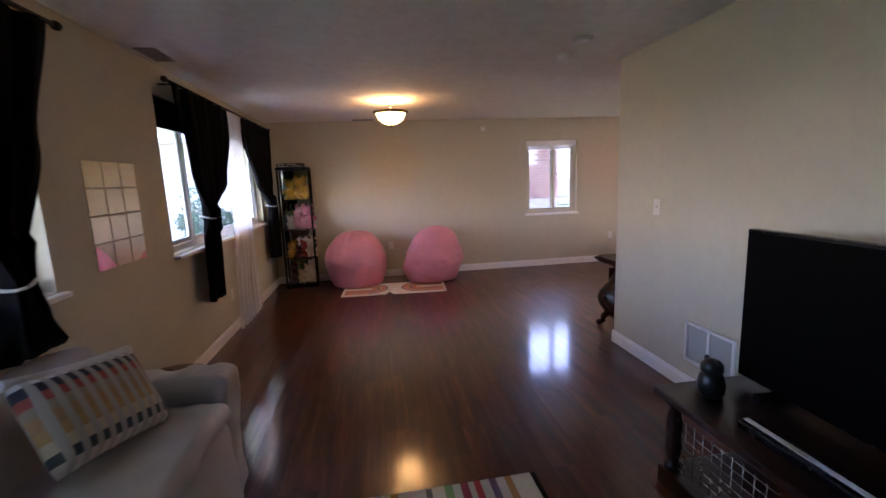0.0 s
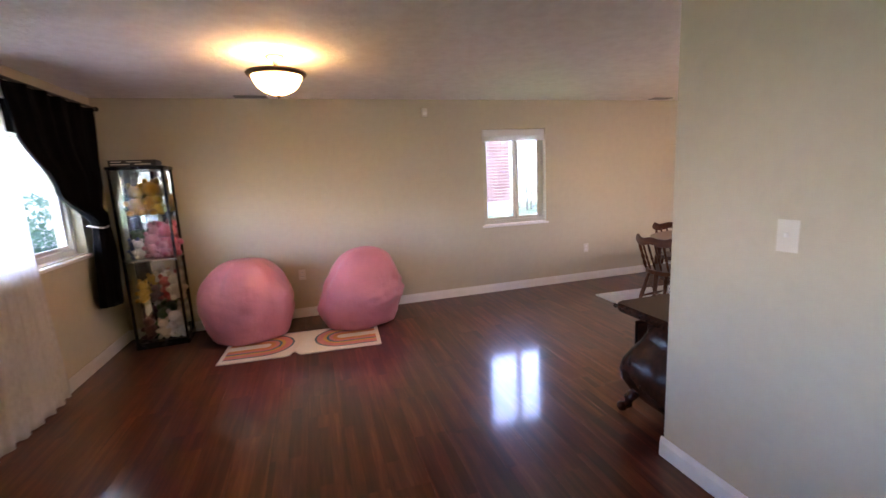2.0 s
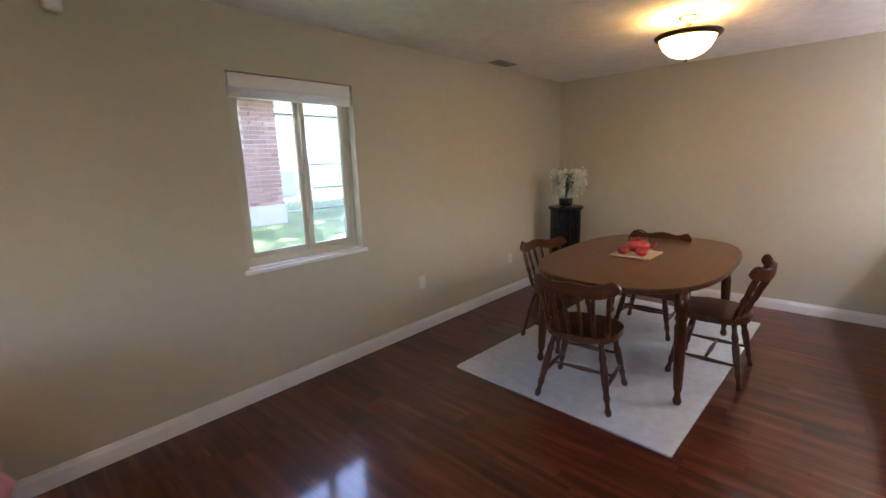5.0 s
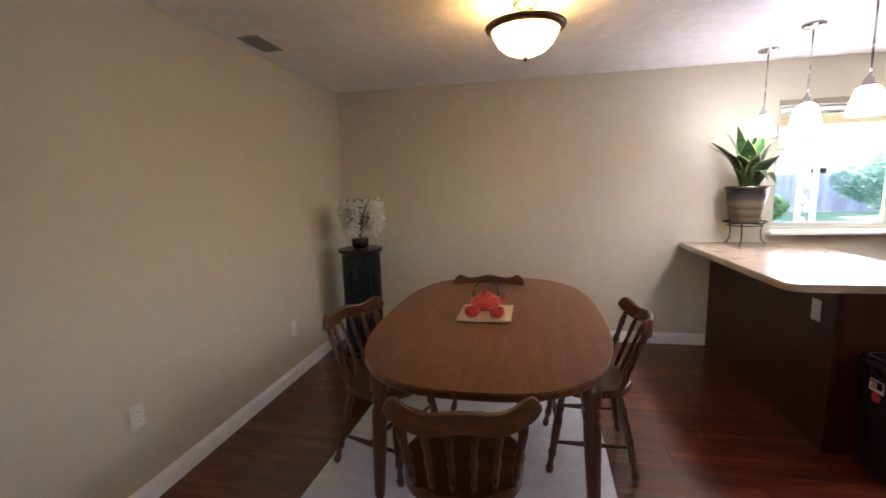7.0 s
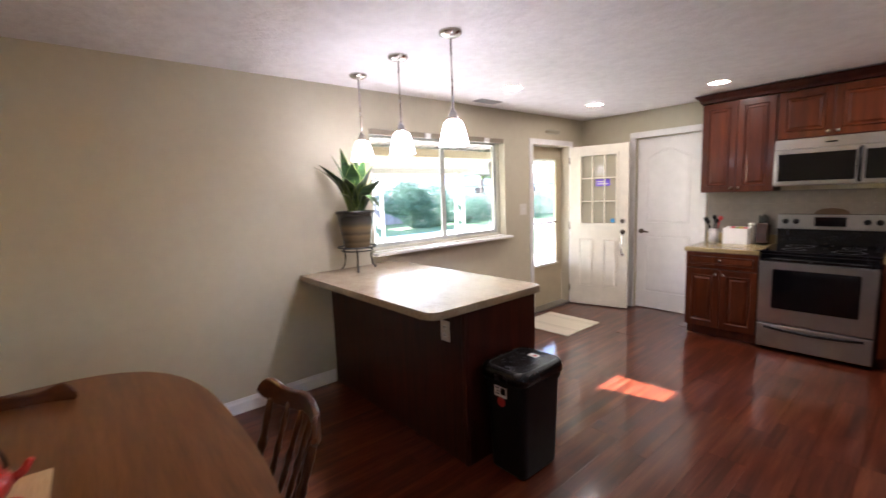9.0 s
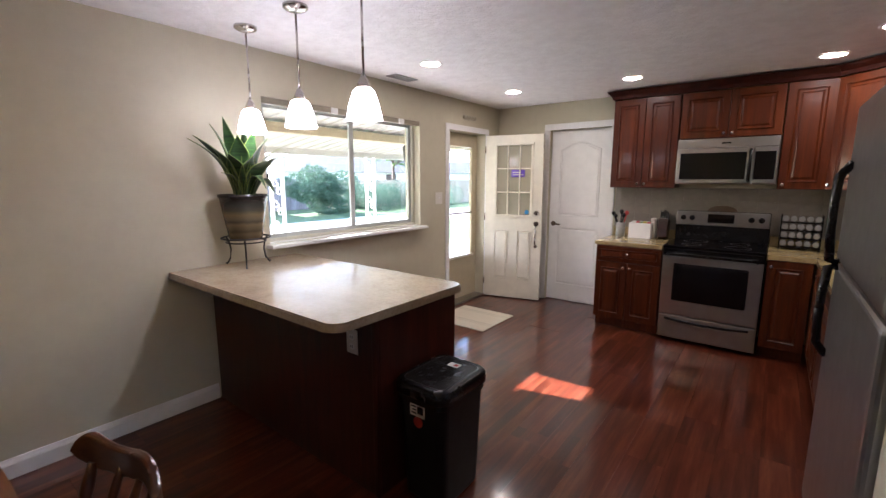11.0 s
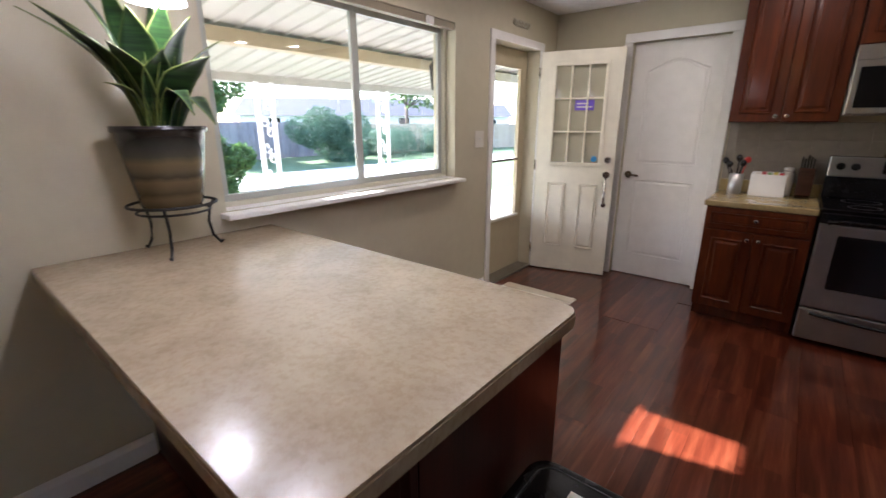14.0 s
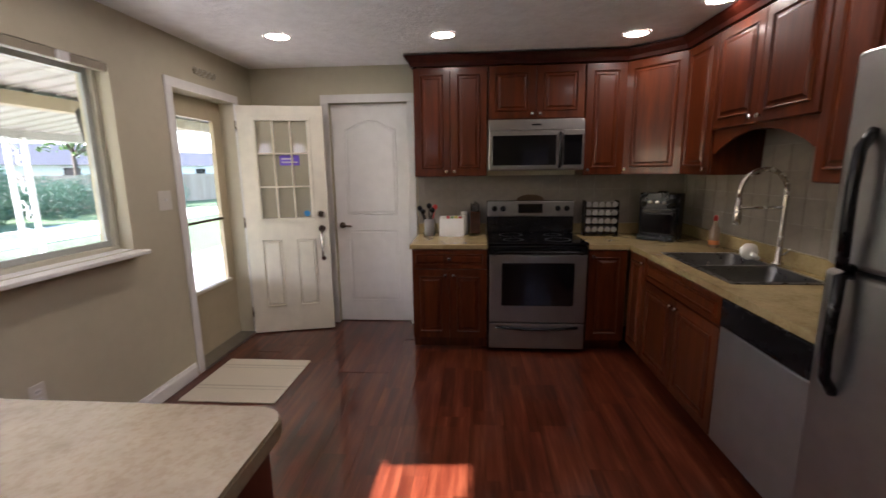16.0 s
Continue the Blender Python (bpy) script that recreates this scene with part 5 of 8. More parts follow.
def chair(m):
    e = thing("dining_chair", m, "dark maple chair with turned spindles and a curved crest rail", "chair", "chairs round the dining table")
    seat = []
    for k in range(40):
        a = 2 * math.pi * k / 40
        c, s = math.cos(a), math.sin(a)
        w = 0.215 + 0.02 * s
        seat.append((w * abs(c) ** 0.7 * (1 if c > 0 else -1), 0.205 * abs(s) ** 0.75 * (1 if s > 0 else -1)))
    bm = prism(seat, 0.405, 0.445, 0.012)
    part("seat", bm, CHAIRWOOD, e)
    legp = [(0, 0.014), (0.05, 0.020), (0.1, 0.015), (0.16, 0.013), (0.24, 0.021), (0.30, 0.016), (0.40, 0.020), (0.62, 0.022), (0.70, 0.016), (0.76, 0.021), (0.85, 0.015), (1, 0.015)]
    feet = {}
    for sx in (-1, 1):
        for sy in (-1, 1):
            feet[sx, sy] = (Vector((sx * 0.215, sy * 0.205, 0)), Vector((sx * 0.135, sy * 0.13, 0.412)))
            part("leg", turned(*feet[sx, sy], legp, 12), CHAIRWOOD, e)
    at = lambda sx, sy, s: feet[sx, sy][0].lerp(feet[sx, sy][1], s)
    sp = [(0, 0.008), (0.3, 0.011), (0.5, 0.015), (0.7, 0.011), (1, 0.008)]
    for sx in (-1, 1):
        part("stretcher", turned(at(sx, -1, 0.36), at(sx, 1, 0.36), sp, 10), CHAIRWOOD, e)
    part("stretcher", turned((at(-1, -1, 0.36) + at(-1, 1, 0.36)) / 2, (at(1, -1, 0.36) + at(1, 1, 0.36)) / 2, sp, 10), CHAIRWOOD, e)
    part("stretcher", turned(at(-1, 1, 0.55), at(1, 1, 0.55), sp, 10), CHAIRWOOD, e)
    # bowed crest rail with a scalloped edge and round ears
    bm = bm_new()
    n = 44
    rows = []
    for k in range(n + 1):
        u = 2 * k / n - 1
        x = 0.245 * u
        y = -0.285 + 0.085 * u * u
        zc = 0.748
        round_off = max(0.05, 1 - max(0.0, (abs(u) - 0.80) / 0.20) ** 2.4) ** 0.5
        up = (0.030 + 0.007 * math.cos(2.2 * math.pi * u) + 0.014 * math.exp(-((abs(u) - 0.82) / 0.14) ** 2)) * round_off
        dn = (0.042 - 0.010 * math.cos(2 * math.pi * u)) * round_off
        t = 0.011
        rows.append([bm.verts.new((x, y + t, zc - dn)), bm.verts.new((x, y + t, zc + up)), bm.verts.new((x, y - t, zc + up + 0.002)), bm.verts.new((x, y - t, zc - dn))])
    for a, b in zip(rows, rows[1:]):
        for k in range(4):
            bm.faces.new((a[k], a[(k + 1) % 4], b[(k + 1) % 4], b[k]))
    bm.faces.new(rows[0])
    bm.faces.new(list(reversed(rows[-1])))
    bmesh.ops.bevel(bm, geom=[q for q in bm.edges if abs(q.verts[0].co.x - q.verts[1].co.x) > 0.004], offset=0.006, segments=2, profile=0.5, affect="EDGES")
    part("crest_rail", bm, CRESTWOOD, e)
    for k in range(6):
        u = -0.86 + 1.72 * k / 5
        big = k in (0, 5)
        p0, p1 = (0.20 * u, -0.17 + 0.05 * u * u, 0.44), (0.225 * u, -0.285 + 0.085 * u * u, 0.722)
        prof = [(0, 0.009), (0.2, 0.012), (0.35, 0.009), (0.45, 0.014), (0.55, 0.009), (0.8, 0.012), (1, 0.008)]
        part("spindle", turned(p0, p1, [(s, r * (1.35 if big else 1.0)) for s, r in prof], 10), CHAIRWOOD, e)
    return e


ch = chair(pose(3.60, 5.05, 0.013, 0, 0, -82))
copy_thing(ch, pose(4.407, 4.512, 0.013, 0, 0, 0))
copy_thing(ch, pose(4.25, 5.55, 0.013, 0, 0, 162))
copy_thing(ch, pose(4.92, 5.08, 0.013, 0, 0, 92))

# tea set on a bamboo tray
tr = thing("tea_tray", pose(4.42, 5.04, 0.7465, 0, 0, -1), "pale bamboo tray on the dining table", "tray")
part("board", box(-0.145, 0.145, -0.14, 0.14, 0.004, 0.016, 0.004), BAMBOO, tr)
for s in (-1, 1):
    part("foot", box(-0.13, 0.13, s * 0.10 - 0.01, s * 0.09 + 0.01, 0, 0.005), BAMBOO, tr)
tp = thing("teapot", pose(4.475, 5.045, 0.7635, 0, 0, -84), "red cast-iron teapot with a dark hoop handle", "teapot")
part("body", lathe([(0.045, 0), (0.07, 0.012), (0.082, 0.035), (0.078, 0.058), (0.055, 0.076), (0.035, 0.08)], 28), RED, tp)
part("lid", lathe([(0.036, 0.0805), (0.032, 0.088), (0.010, 0.092), (0.008, 0.1), (0.012, 0.106), (0.003, 0.11)], 24), RED, tp)
part("spout", tube([(0.07, 0, 0.035), (0.10, 0, 0.05), (0.118, 0, 0.075)], 0.014, 10, 0.008), RED, tp)
part("handle", tube([(-0.062 + 0.0, 0, 0.066)] + [(-0.072 * math.cos(math.pi * k / 12), 0, 0.075 + 0.085 * math.sin(math.pi * k / 12)) for k in range(13)], 0.0045), BLACKMETAL, tp, "black iron hoop handle")
cup = thing("tea_cup", pose(4.335, 5.105, 0.7635), "small red cast-iron tea cup", "cup", "red tea cups")
part("bowl", lathe([(0.022, 0), (0.036, 0.012), (0.040, 0.03), (0.038, 0.045), (0.034, 0.044), (0.034, 0.02), (0.004, 0.012)], 22, cap=False), RED, cup)
part("foot", lathe([(0.024, 0.0), (0.024, 0.004), (0.02, 0.006)], 20), RED, cup)
copy_thing(cup, pose(4.335, 4.975, 0.7635))

# black column with white wisteria in the corner
col = thing("plant_column", pose(5.66, 6.24, 0), "black fluted plant column in the corner", "plant stand")
flut = []
for k in range(72):
    a = 2 * math.pi * k / 72
    rr = 0.165 - 0.006 * (k % 3 == 1)
    flut.append((rr * math.cos(a), rr * math.sin(a)))
part("shaft", prism(flut, 0.05, 0.89), BLACKPLASTIC, col)
part("base", lathe([(0.19, 0), (0.19, 0.03), (0.17, 0.05)], 36), BLACKPLASTIC, col)
part("cap", lathe([(0.17, 0.89), (0.19, 0.905), (0.19, 0.93)], 36), BLACKPLASTIC, col)
fl = thing("wisteria", pose(5.66, 6.24, 0.931), "white hanging wisteria in a dark pot on the column", "plant")
part("pot", lathe([(0.05, 0), (0.07, 0.02), (0.075, 0.08), (0.07, 0.085)], 22), BLACKPLASTIC, fl)
WPET, WLEAF = leaf_mat("white petals", (0.66, 0.66, 0.58), (0.80, 0.79, 0.74), 0.2), leaf_mat("dusty leaves", (0.04, 0.07, 0.03), (0.10, 0.13, 0.06), 0.2)
for k in range(9):
    a = 2.4 * k
    bm = bm_new()
    r = 0.05 + 0.12 * ((k * 7) % 5) / 5
    add_tube(bm, [(0, 0, 0.08), (0.3 * r * math.cos(a), 0.3 * r * math.sin(a), 0.28), (r * math.cos(a), r * math.sin(a), 0.42), (1.3 * r * math.cos(a), 1.3 * r * math.sin(a), 0.40)], 0.004, 5)
    part("stem", bm, WLEAF, fl)


def scatter(fill, n, size, seedv, upright=0.0, aspect=2.0):
    """Many small leaves, each its own quad with a fold. fill(rng) gives a place."""
    rng = random.Random(seedv)
    verts, faces = [], []
    for _ in range(n):
        p = Vector(fill(rng))
        d = Vector((rng.gauss(0, 1), rng.gauss(0, 1), rng.gauss(upright, 1))).normalized()
        s = d.cross(Vector((rng.gauss(0, 1), rng.gauss(0, 1), rng.gauss(0, 1)))).normalized()
        k = size * rng.uniform(0.6, 1.3)
        lift = d.cross(s) * k * 0.15
        b = len(verts)
        verts += [tuple(p), tuple(p + d * k * 0.5 + s * k / aspect * 0.5 + lift), tuple(p + d * k), tuple(p + d * k * 0.5 - s * k / aspect * 0.5 + lift)]
        faces += [(b, b + 1, b + 2), (b, b + 2, b + 3)]
    me = bpy.data.meshes.new("leaves")
    me.from_pydata(verts, [], faces)
    return me


def leaf_part(name, me, mat, parent=None, label="", m=None):
    me.materials.append(mat)
    ob = new(name, me)
    if parent is not None:
        ob.parent = parent
    if m is not None:
        ob.matrix_basis = m
    if label:
        ob["label"] = label
    return ob


def droop(rng):
    k = rng.randrange(11)
    a = 2.4 * k
    r = 0.06 + 0.13 * ((k * 7) % 5) / 5
    z = rng.random()
    return (r * 1.1 * math.cos(a) + rng.gauss(0, 0.018) * (0.4 + z), r * 1.1 * math.sin(a) + rng.gauss(0, 0.018) * (0.4 + z), 0.14 + 0.26 * z)


leaf_part("blossom", scatter(droop, 2600, 0.034, 3, 0, 1.3), WPET, fl, "hanging white blossom")
leaf_part("foliage", scatter(lambda r: (r.gauss(0, 0.06), r.gauss(0, 0.06), 0.24 + 0.12 * r.random()), 70, 0.05, 4), WLEAF, fl)


# bombe chest against the wall end
def chest():
    e = thing("bombe_chest", pose(2.41, 3.32, 0), "dark mahogany bombe chest with a bulging front and claw feet", "chest")
    prof = [(0.10, 0.84, 0.40), (0.13, 0.90, 0.425), (0.17, 0.97, 0.455), (0.22, 1.02, 0.482), (0.28, 1.04, 0.492), (0.34, 1.01, 0.482), (0.40, 0.95, 0.447), (0.46, 0.88, 0.405), (0.52, 0.84, 0.378), (0.58, 0.84, 0.375), (0.63, 0.92, 0.43)]
    bm = bm_new()
    rings = []
    d = 0.43
    for z, k, sx in prof:
        pts = []
        n = 10
        front = d * k
        r = 0.07
        pts.append((-sx, 0.0))
        for q in range(n + 1):
            a = math.pi - math.pi / 2 * q / n
            pts.append((-sx + r + r * math.cos(a), front - r + r * math.sin(a)))
        for q in range(1, 6):
            u = q / 6
            pts.append((-sx + r + (2 * sx - 2 * r) * u, front + 0.02 * math.sin(math.pi * u)))
        for q in range(n + 1):
            a = math.pi / 2 - math.pi / 2 * q / n
            pts.append((sx - r + r * math.cos(a), front - r + r * math.sin(a)))
        pts.append((sx, 0.0))
        rings.append([bm.verts.new((x, y, z)) for x, y in pts])
    for a, b in zip(rings, rings[1:]):
        for k in range(len(a)):
            bm.faces.new((a[k], a[(k + 1) % len(a)], b[(k + 1) % len(a)], b[k])).smooth = True
    bm.faces.new(rings[0])
    bm.faces.new(rings[-1])
    part("body", bm, CHESTWOOD, e)
    part("top", prism(rounded_rect(-0.485, 0.485, 0.0, 0.46, (0.05, 0.05, 0.004, 0.004)), 0.632, 0.68, 0.012), CHESTWOOD, e)
    path = [(-0.487, 0.02 + 0.42 * k / 60) for k in range(60)] + [(-0.487 + 0.974 * k / 140, 0.464) for k in range(140)] + [(0.487, 0.464 - 0.42 * k / 60) for k in range(60)]
    bm = bm_new()
    rings = []
    for k, (px, py) in enumerate(path):
        d = (Vector(path[min(k + 1, len(path) - 1)]) - Vector(path[max(k - 1, 0)])).normalized()
        rr = 0.007 + 0.005 * math.sin(k * 1.57)
        rings.append([bm.verts.new((px - d.y * rr * math.cos(q), py + d.x * rr * math.cos(q), 0.656 + 1.4 * rr * math.sin(q))) for q in [2 * math.pi * j / 6 for j in range(6)]])
    for A, B in zip(rings, rings[1:]):
        for j in range(6):
            bm.faces.new((A[j], A[(j + 1) % 6], B[(j + 1) % 6], B[j])).smooth = True
    part("carved_edge", bm, CHESTWOOD, e, "carved beading round the top")
    for z0, z1 in ((0.16, 0.34), (0.37, 0.55)):
        bm = bm_new()
        panel_ridge(bm, [(-0.36, z0), (0.36, z0), (0.36, z1), (-0.36, z1)], 0.008, 0.006)
        zc = (z0 + z1) / 2
        y = 0.455 if zc < 0.3 else 0.425
        part("drawer_front", bm, CHESTWOOD, e, m=pose(0, y + 0.005, 0, 0, 0, 0))
        for s in (-0.2, 0.2):
            part("drawer_pull", tube([(s - 0.04, y + 0.012, zc + 0.01), (s - 0.03, y + 0.035, zc - 0.01), (s, y + 0.04, zc - 0.018), (s + 0.03, y + 0.035, zc - 0.01), (s + 0.04, y + 0.012, zc + 0.01)], 0.005), BRONZE, e)
    for sx in (-1, 1):
        for y in (0.05, 0.36):
            bm = tube([(sx * 0.40, y, 0.13), (sx * 0.44, y + (0.02 if y > 0.1 else 0), 0.09), (sx * 0.43, y + (0.03 if y > 0.1 else 0), 0.045), (sx * 0.46, y + (0.05 if y > 0.1 else 0.0), 0.028)], 0.034, 10, 0.022)
            add_blob(bm, (sx * 0.46, y + (0.05 if y > 0.1 else 0.0), 0.028), (0.032, 0.032, 0.028), 0, 1, 0, 12, 8)
            part("claw_foot", bm, CHESTWOOD, e)


chest()
di = thing("glass_dish", pose(2.19, 3.475, 0.728, 0, -52, 15) @ Matrix.Diagonal((0.58, 0.58, 0.58, 1)), "round clear ribbed glass dish on the chest", "dish")
part("dish", lathe([(0.03, 0), (0.075, 0.006), (0.088, 0.016), (0.084, 0.019), (0.06, 0.011), (0.003, 0.008)], 32, cap=False), plain("cut glass", (0.62, 0.64, 0.66), 0.12, vary=0.25, scale=60, coat=0.5, bumps=0.5), di)
ib = thing("incense_burner", pose(2.46, 3.472, 0.681, 0, 0, -1), "long dark wooden incense holder with a small blue ball", "incense holder")
bm = bm_new()
pts = [(-0.14, 0.045), (-0.11, 0.02), (-0.05, 0.012), (0.05, 0.012), (0.11, 0.02), (0.14, 0.045)]
for (x0, z0), (x1, z1) in zip(pts, pts[1:]):
    add_tube(bm, [(x0, -0.012, z0), (x1, -0.012, z1)], 0.012, 8)
    add_tube(bm, [(x0, 0.012, z0), (x1, 0.012, z1)], 0.012, 8)
part("holder", bm, CHESTWOOD, ib)
bm = bm_new()
add_blob(bm, (0.10, 0, 0.047), (0.019, 0.019, 0.019), 0, 1, 0, 16, 12)
part("ball", bm, plain("blue glass", (0.03, 0.015, 0.09), 0.1, coat=0.6), ib, "deep blue glass ball")
rd = thing("reed_diffuser", pose(2.66, 3.46, 0.681), "pink diffuser jar with dark reeds", "diffuser")
part("jar", lathe([(0.03, 0), (0.042, 0.01), (0.044, 0.05), (0.03, 0.075), (0.02, 0.08), (0.02, 0.095)], 22), plain("pink glass", (0.62, 0.30, 0.30), 0.2, coat=0.4), rd)
for k in range(9):
    a = 0.7 * k
    part("reed", tube([(0.008 * math.cos(a), 0.008 * math.sin(a), 0.06), (0.075 * math.cos(a) - 0.02, 0.05 * math.sin(a), 0.30 + 0.01 * (k % 3))], 0.0022, 5), BLACKMETAL, rd)


# ---- kitchen ----
def door_front(w, h, arch=0.0):
    """A raised-panel front, x 0..w, z 0..h, face towards +y."""
    bm = box(0, w, 0, 0.019, 0, h, 0.0035)
    fw = min(0.055, w * 0.22, h * 0.22)
    o = [(fw, fw), (w - fw, fw), (w - fw, h - fw), (fw, h - fw)]
    panel = bm_new()
    panel_ridge(panel, o, min(0.015, w * 0.06, h * 0.05), 0.009)
    bmesh.ops.translate(panel, vec=(0, 0.0195, 0), verts=panel.verts)
    me = bpy.data.meshes.new("tmp")
    panel.to_mesh(me)
    panel.free()
    bm.from_mesh(me)
    bpy.data.meshes.remove(me)
    return bm


def knob(parent, x, z, y=0.02):
    part("knob", turned((x, y, z), (x, y + 0.024, z), [(0, 0.006), (0.4, 0.005), (0.6, 0.013), (0.9, 0.014), (1, 0.008)], 12), CHROME, parent, "small nickel knob")


def cabinet(name, m, w, h, d, doors, label, drawer=0.0, toe=0.0, knob_low=True, single_right=False, knobs=True, hollow=False):
    e = thing(name, m, label, "cabinet", "cherry kitchen cabinets")
    bm = bm_new()
    add_box(bm, 0.001, w - 0.001, -d, 0, toe, h - 0.17 if hollow else h, 0.002)
    if hollow:
        for b in ((0.001, w - 0.001, -0.02, 0), (0.001, w - 0.001, -d, -d + 0.02), (0.001, 0.02, -d + 0.02, -0.02), (w - 0.02, w - 0.001, -d + 0.02, -0.02)):
            add_box(bm, *b, h - 0.1699, h, 0)
    if toe:
        add_box(bm, 0.001, w - 0.001, -d, -0.07, 0, toe, 0)
    part("body", bm, CHERRY, e)
    g = 0.004
    top = h - drawer - (0.006 if drawer else 0)
    if drawer:
        dr_ = part("drawer_front", door_front(w - 2 * g, drawer - g), CHERRY, e, m=pose(g, 0.001, h - drawer))
        if knobs:
            knob(dr_, (w - 2 * g) / 2, drawer / 2)
    for k in range(doors):
        dw = (w - 2 * g - (doors - 1) * 0.004) / doors
        o = part("door", door_front(dw, top - toe - 2 * g), CHERRY, e, m=pose(g + k * (dw + 0.004), 0.001, toe + g))
        kx = dw - 0.03 if (doors == 2 and k == 0) or (doors == 1 and not single_right) else 0.03
        knob(o, kx, 0.035 if knob_low else top - toe - 0.055)
    return e


YF, UF, KZ = 0.245, -0.067, 0.87
UB, UT = 1.385, 2.24
# base units along the south wall
cabinet("base_cabinet", pose(4.025, YF, 0), 0.595, 0.83, 0.58, 2, "cherry base cabinet with a drawer over two doors", 0.15, 0.10, False)
cabinet("base_cabinet", pose(2.965, YF, 0), 0.295, 0.83, 0.58, 1, "narrow cherry base cabinet beside the range", 0.0, 0.10, False)
# base units along the west wall: they face east
WX = 2.93
cabinet("base_cabinet", pose(WX, 0.56, 0, 0, 0, -90), 0.30, 0.83, 0.615, 1, "narrow cherry corner base cabinet", 0.0, 0.10, False, True)
cabinet("sink_cabinet", pose(WX, 1.49, 0, 0, 0, -90), 0.92, 0.83, 0.615, 2, "cherry sink cabinet with two doors and a false drawer", 0.15, 0.10, False, knobs=False, hollow=True)


def dishwasher():
    e = thing("dishwasher", pose(WX, 2.10, 0, 0, 0, -90), "stainless dishwasher with a black control panel", "dishwasher")
    part("body", box(0.003, 0.597, -0.58, 0, 0.1, 0.828, 0.002), BLACKPLASTIC, e)
    part("front_panel", box(0.004, 0.596, 0.0005, 0.028, 0.11, 0.69, 0.006), plain("satin steel sheet", (0.42, 0.41, 0.395), 0.38, 0.9, vary=0.06, grain=300), e)
    part("control_panel", box(0.004, 0.596, 0.0005, 0.032, 0.694, 0.826, 0.006), BLACKPLASTIC, e)
    part("grip", box(0.18, 0.42, 0.0325, 0.037, 0.70, 0.716, 0.002), BLACKGLASS, e)
    part("toe_kick", box(0.004, 0.596, -0.5, -0.07, 0.001, 0.099), BLACKPLASTIC, e)


dishwasher()


def countertop(name, poly, z, t, mat, label):
    e = tagged(part(name, prism(poly, z - t, z, 0.006), mat), label, "countertop")
    return e


# L-shaped top: pieces round the sink opening, joined in one mesh
def l_top():
    bm = bm_new()
    x0, x1 = XK + 0.003, WX + 0.03
    y0 = YS + 0.003
    sx0, sx1, sy0, sy1 = 2.42, 2.86, 0.62, 1.40
    for b in ((x0, 3.262, y0, YF + 0.03), (x0, x1, YF + 0.03, sy0), (x0, sx0, sy0, sy1), (sx1, x1, sy0, sy1), (x0, x1, sy1, 2.115)):
        add_box(bm, b[0], b[1], b[2], b[3], KZ - 0.038, KZ, 0)
    bmesh.ops.remove_doubles(bm, verts=bm.verts, dist=0.0005)
    e = thing("countertop", Matrix(), "L-shaped golden tan laminate counter with the sink", "countertop")
    part("slab", bm, CTRTOP, e)
    part("upstand", box(x0, x0 + 0.02, y0 + 0.021, 2.115, KZ + 0.0005, KZ + 0.09, 0.004), CTRTOP, e)
    part("upstand", box(x0, 3.262, y0, y0 + 0.02, KZ + 0.0005, KZ + 0.09, 0.004), CTRTOP, e)


l_top()
sc_ = thing("countertop", Matrix(), "short golden tan laminate counter beside the range", "countertop")
part("slab", box(4.022, 4.635, YS + 0.003, YF + 0.03, KZ - 0.038, KZ, 0.006), CTRTOP, sc_)
part("upstand", box(4.022, 4.635, YS + 0.003, YS + 0.022, KZ + 0.0005, KZ + 0.09, 0.004), CTRTOP, sc_)


RINGGREY = plain("faint printed ring", (0.05, 0.05, 0.05), 0.3)


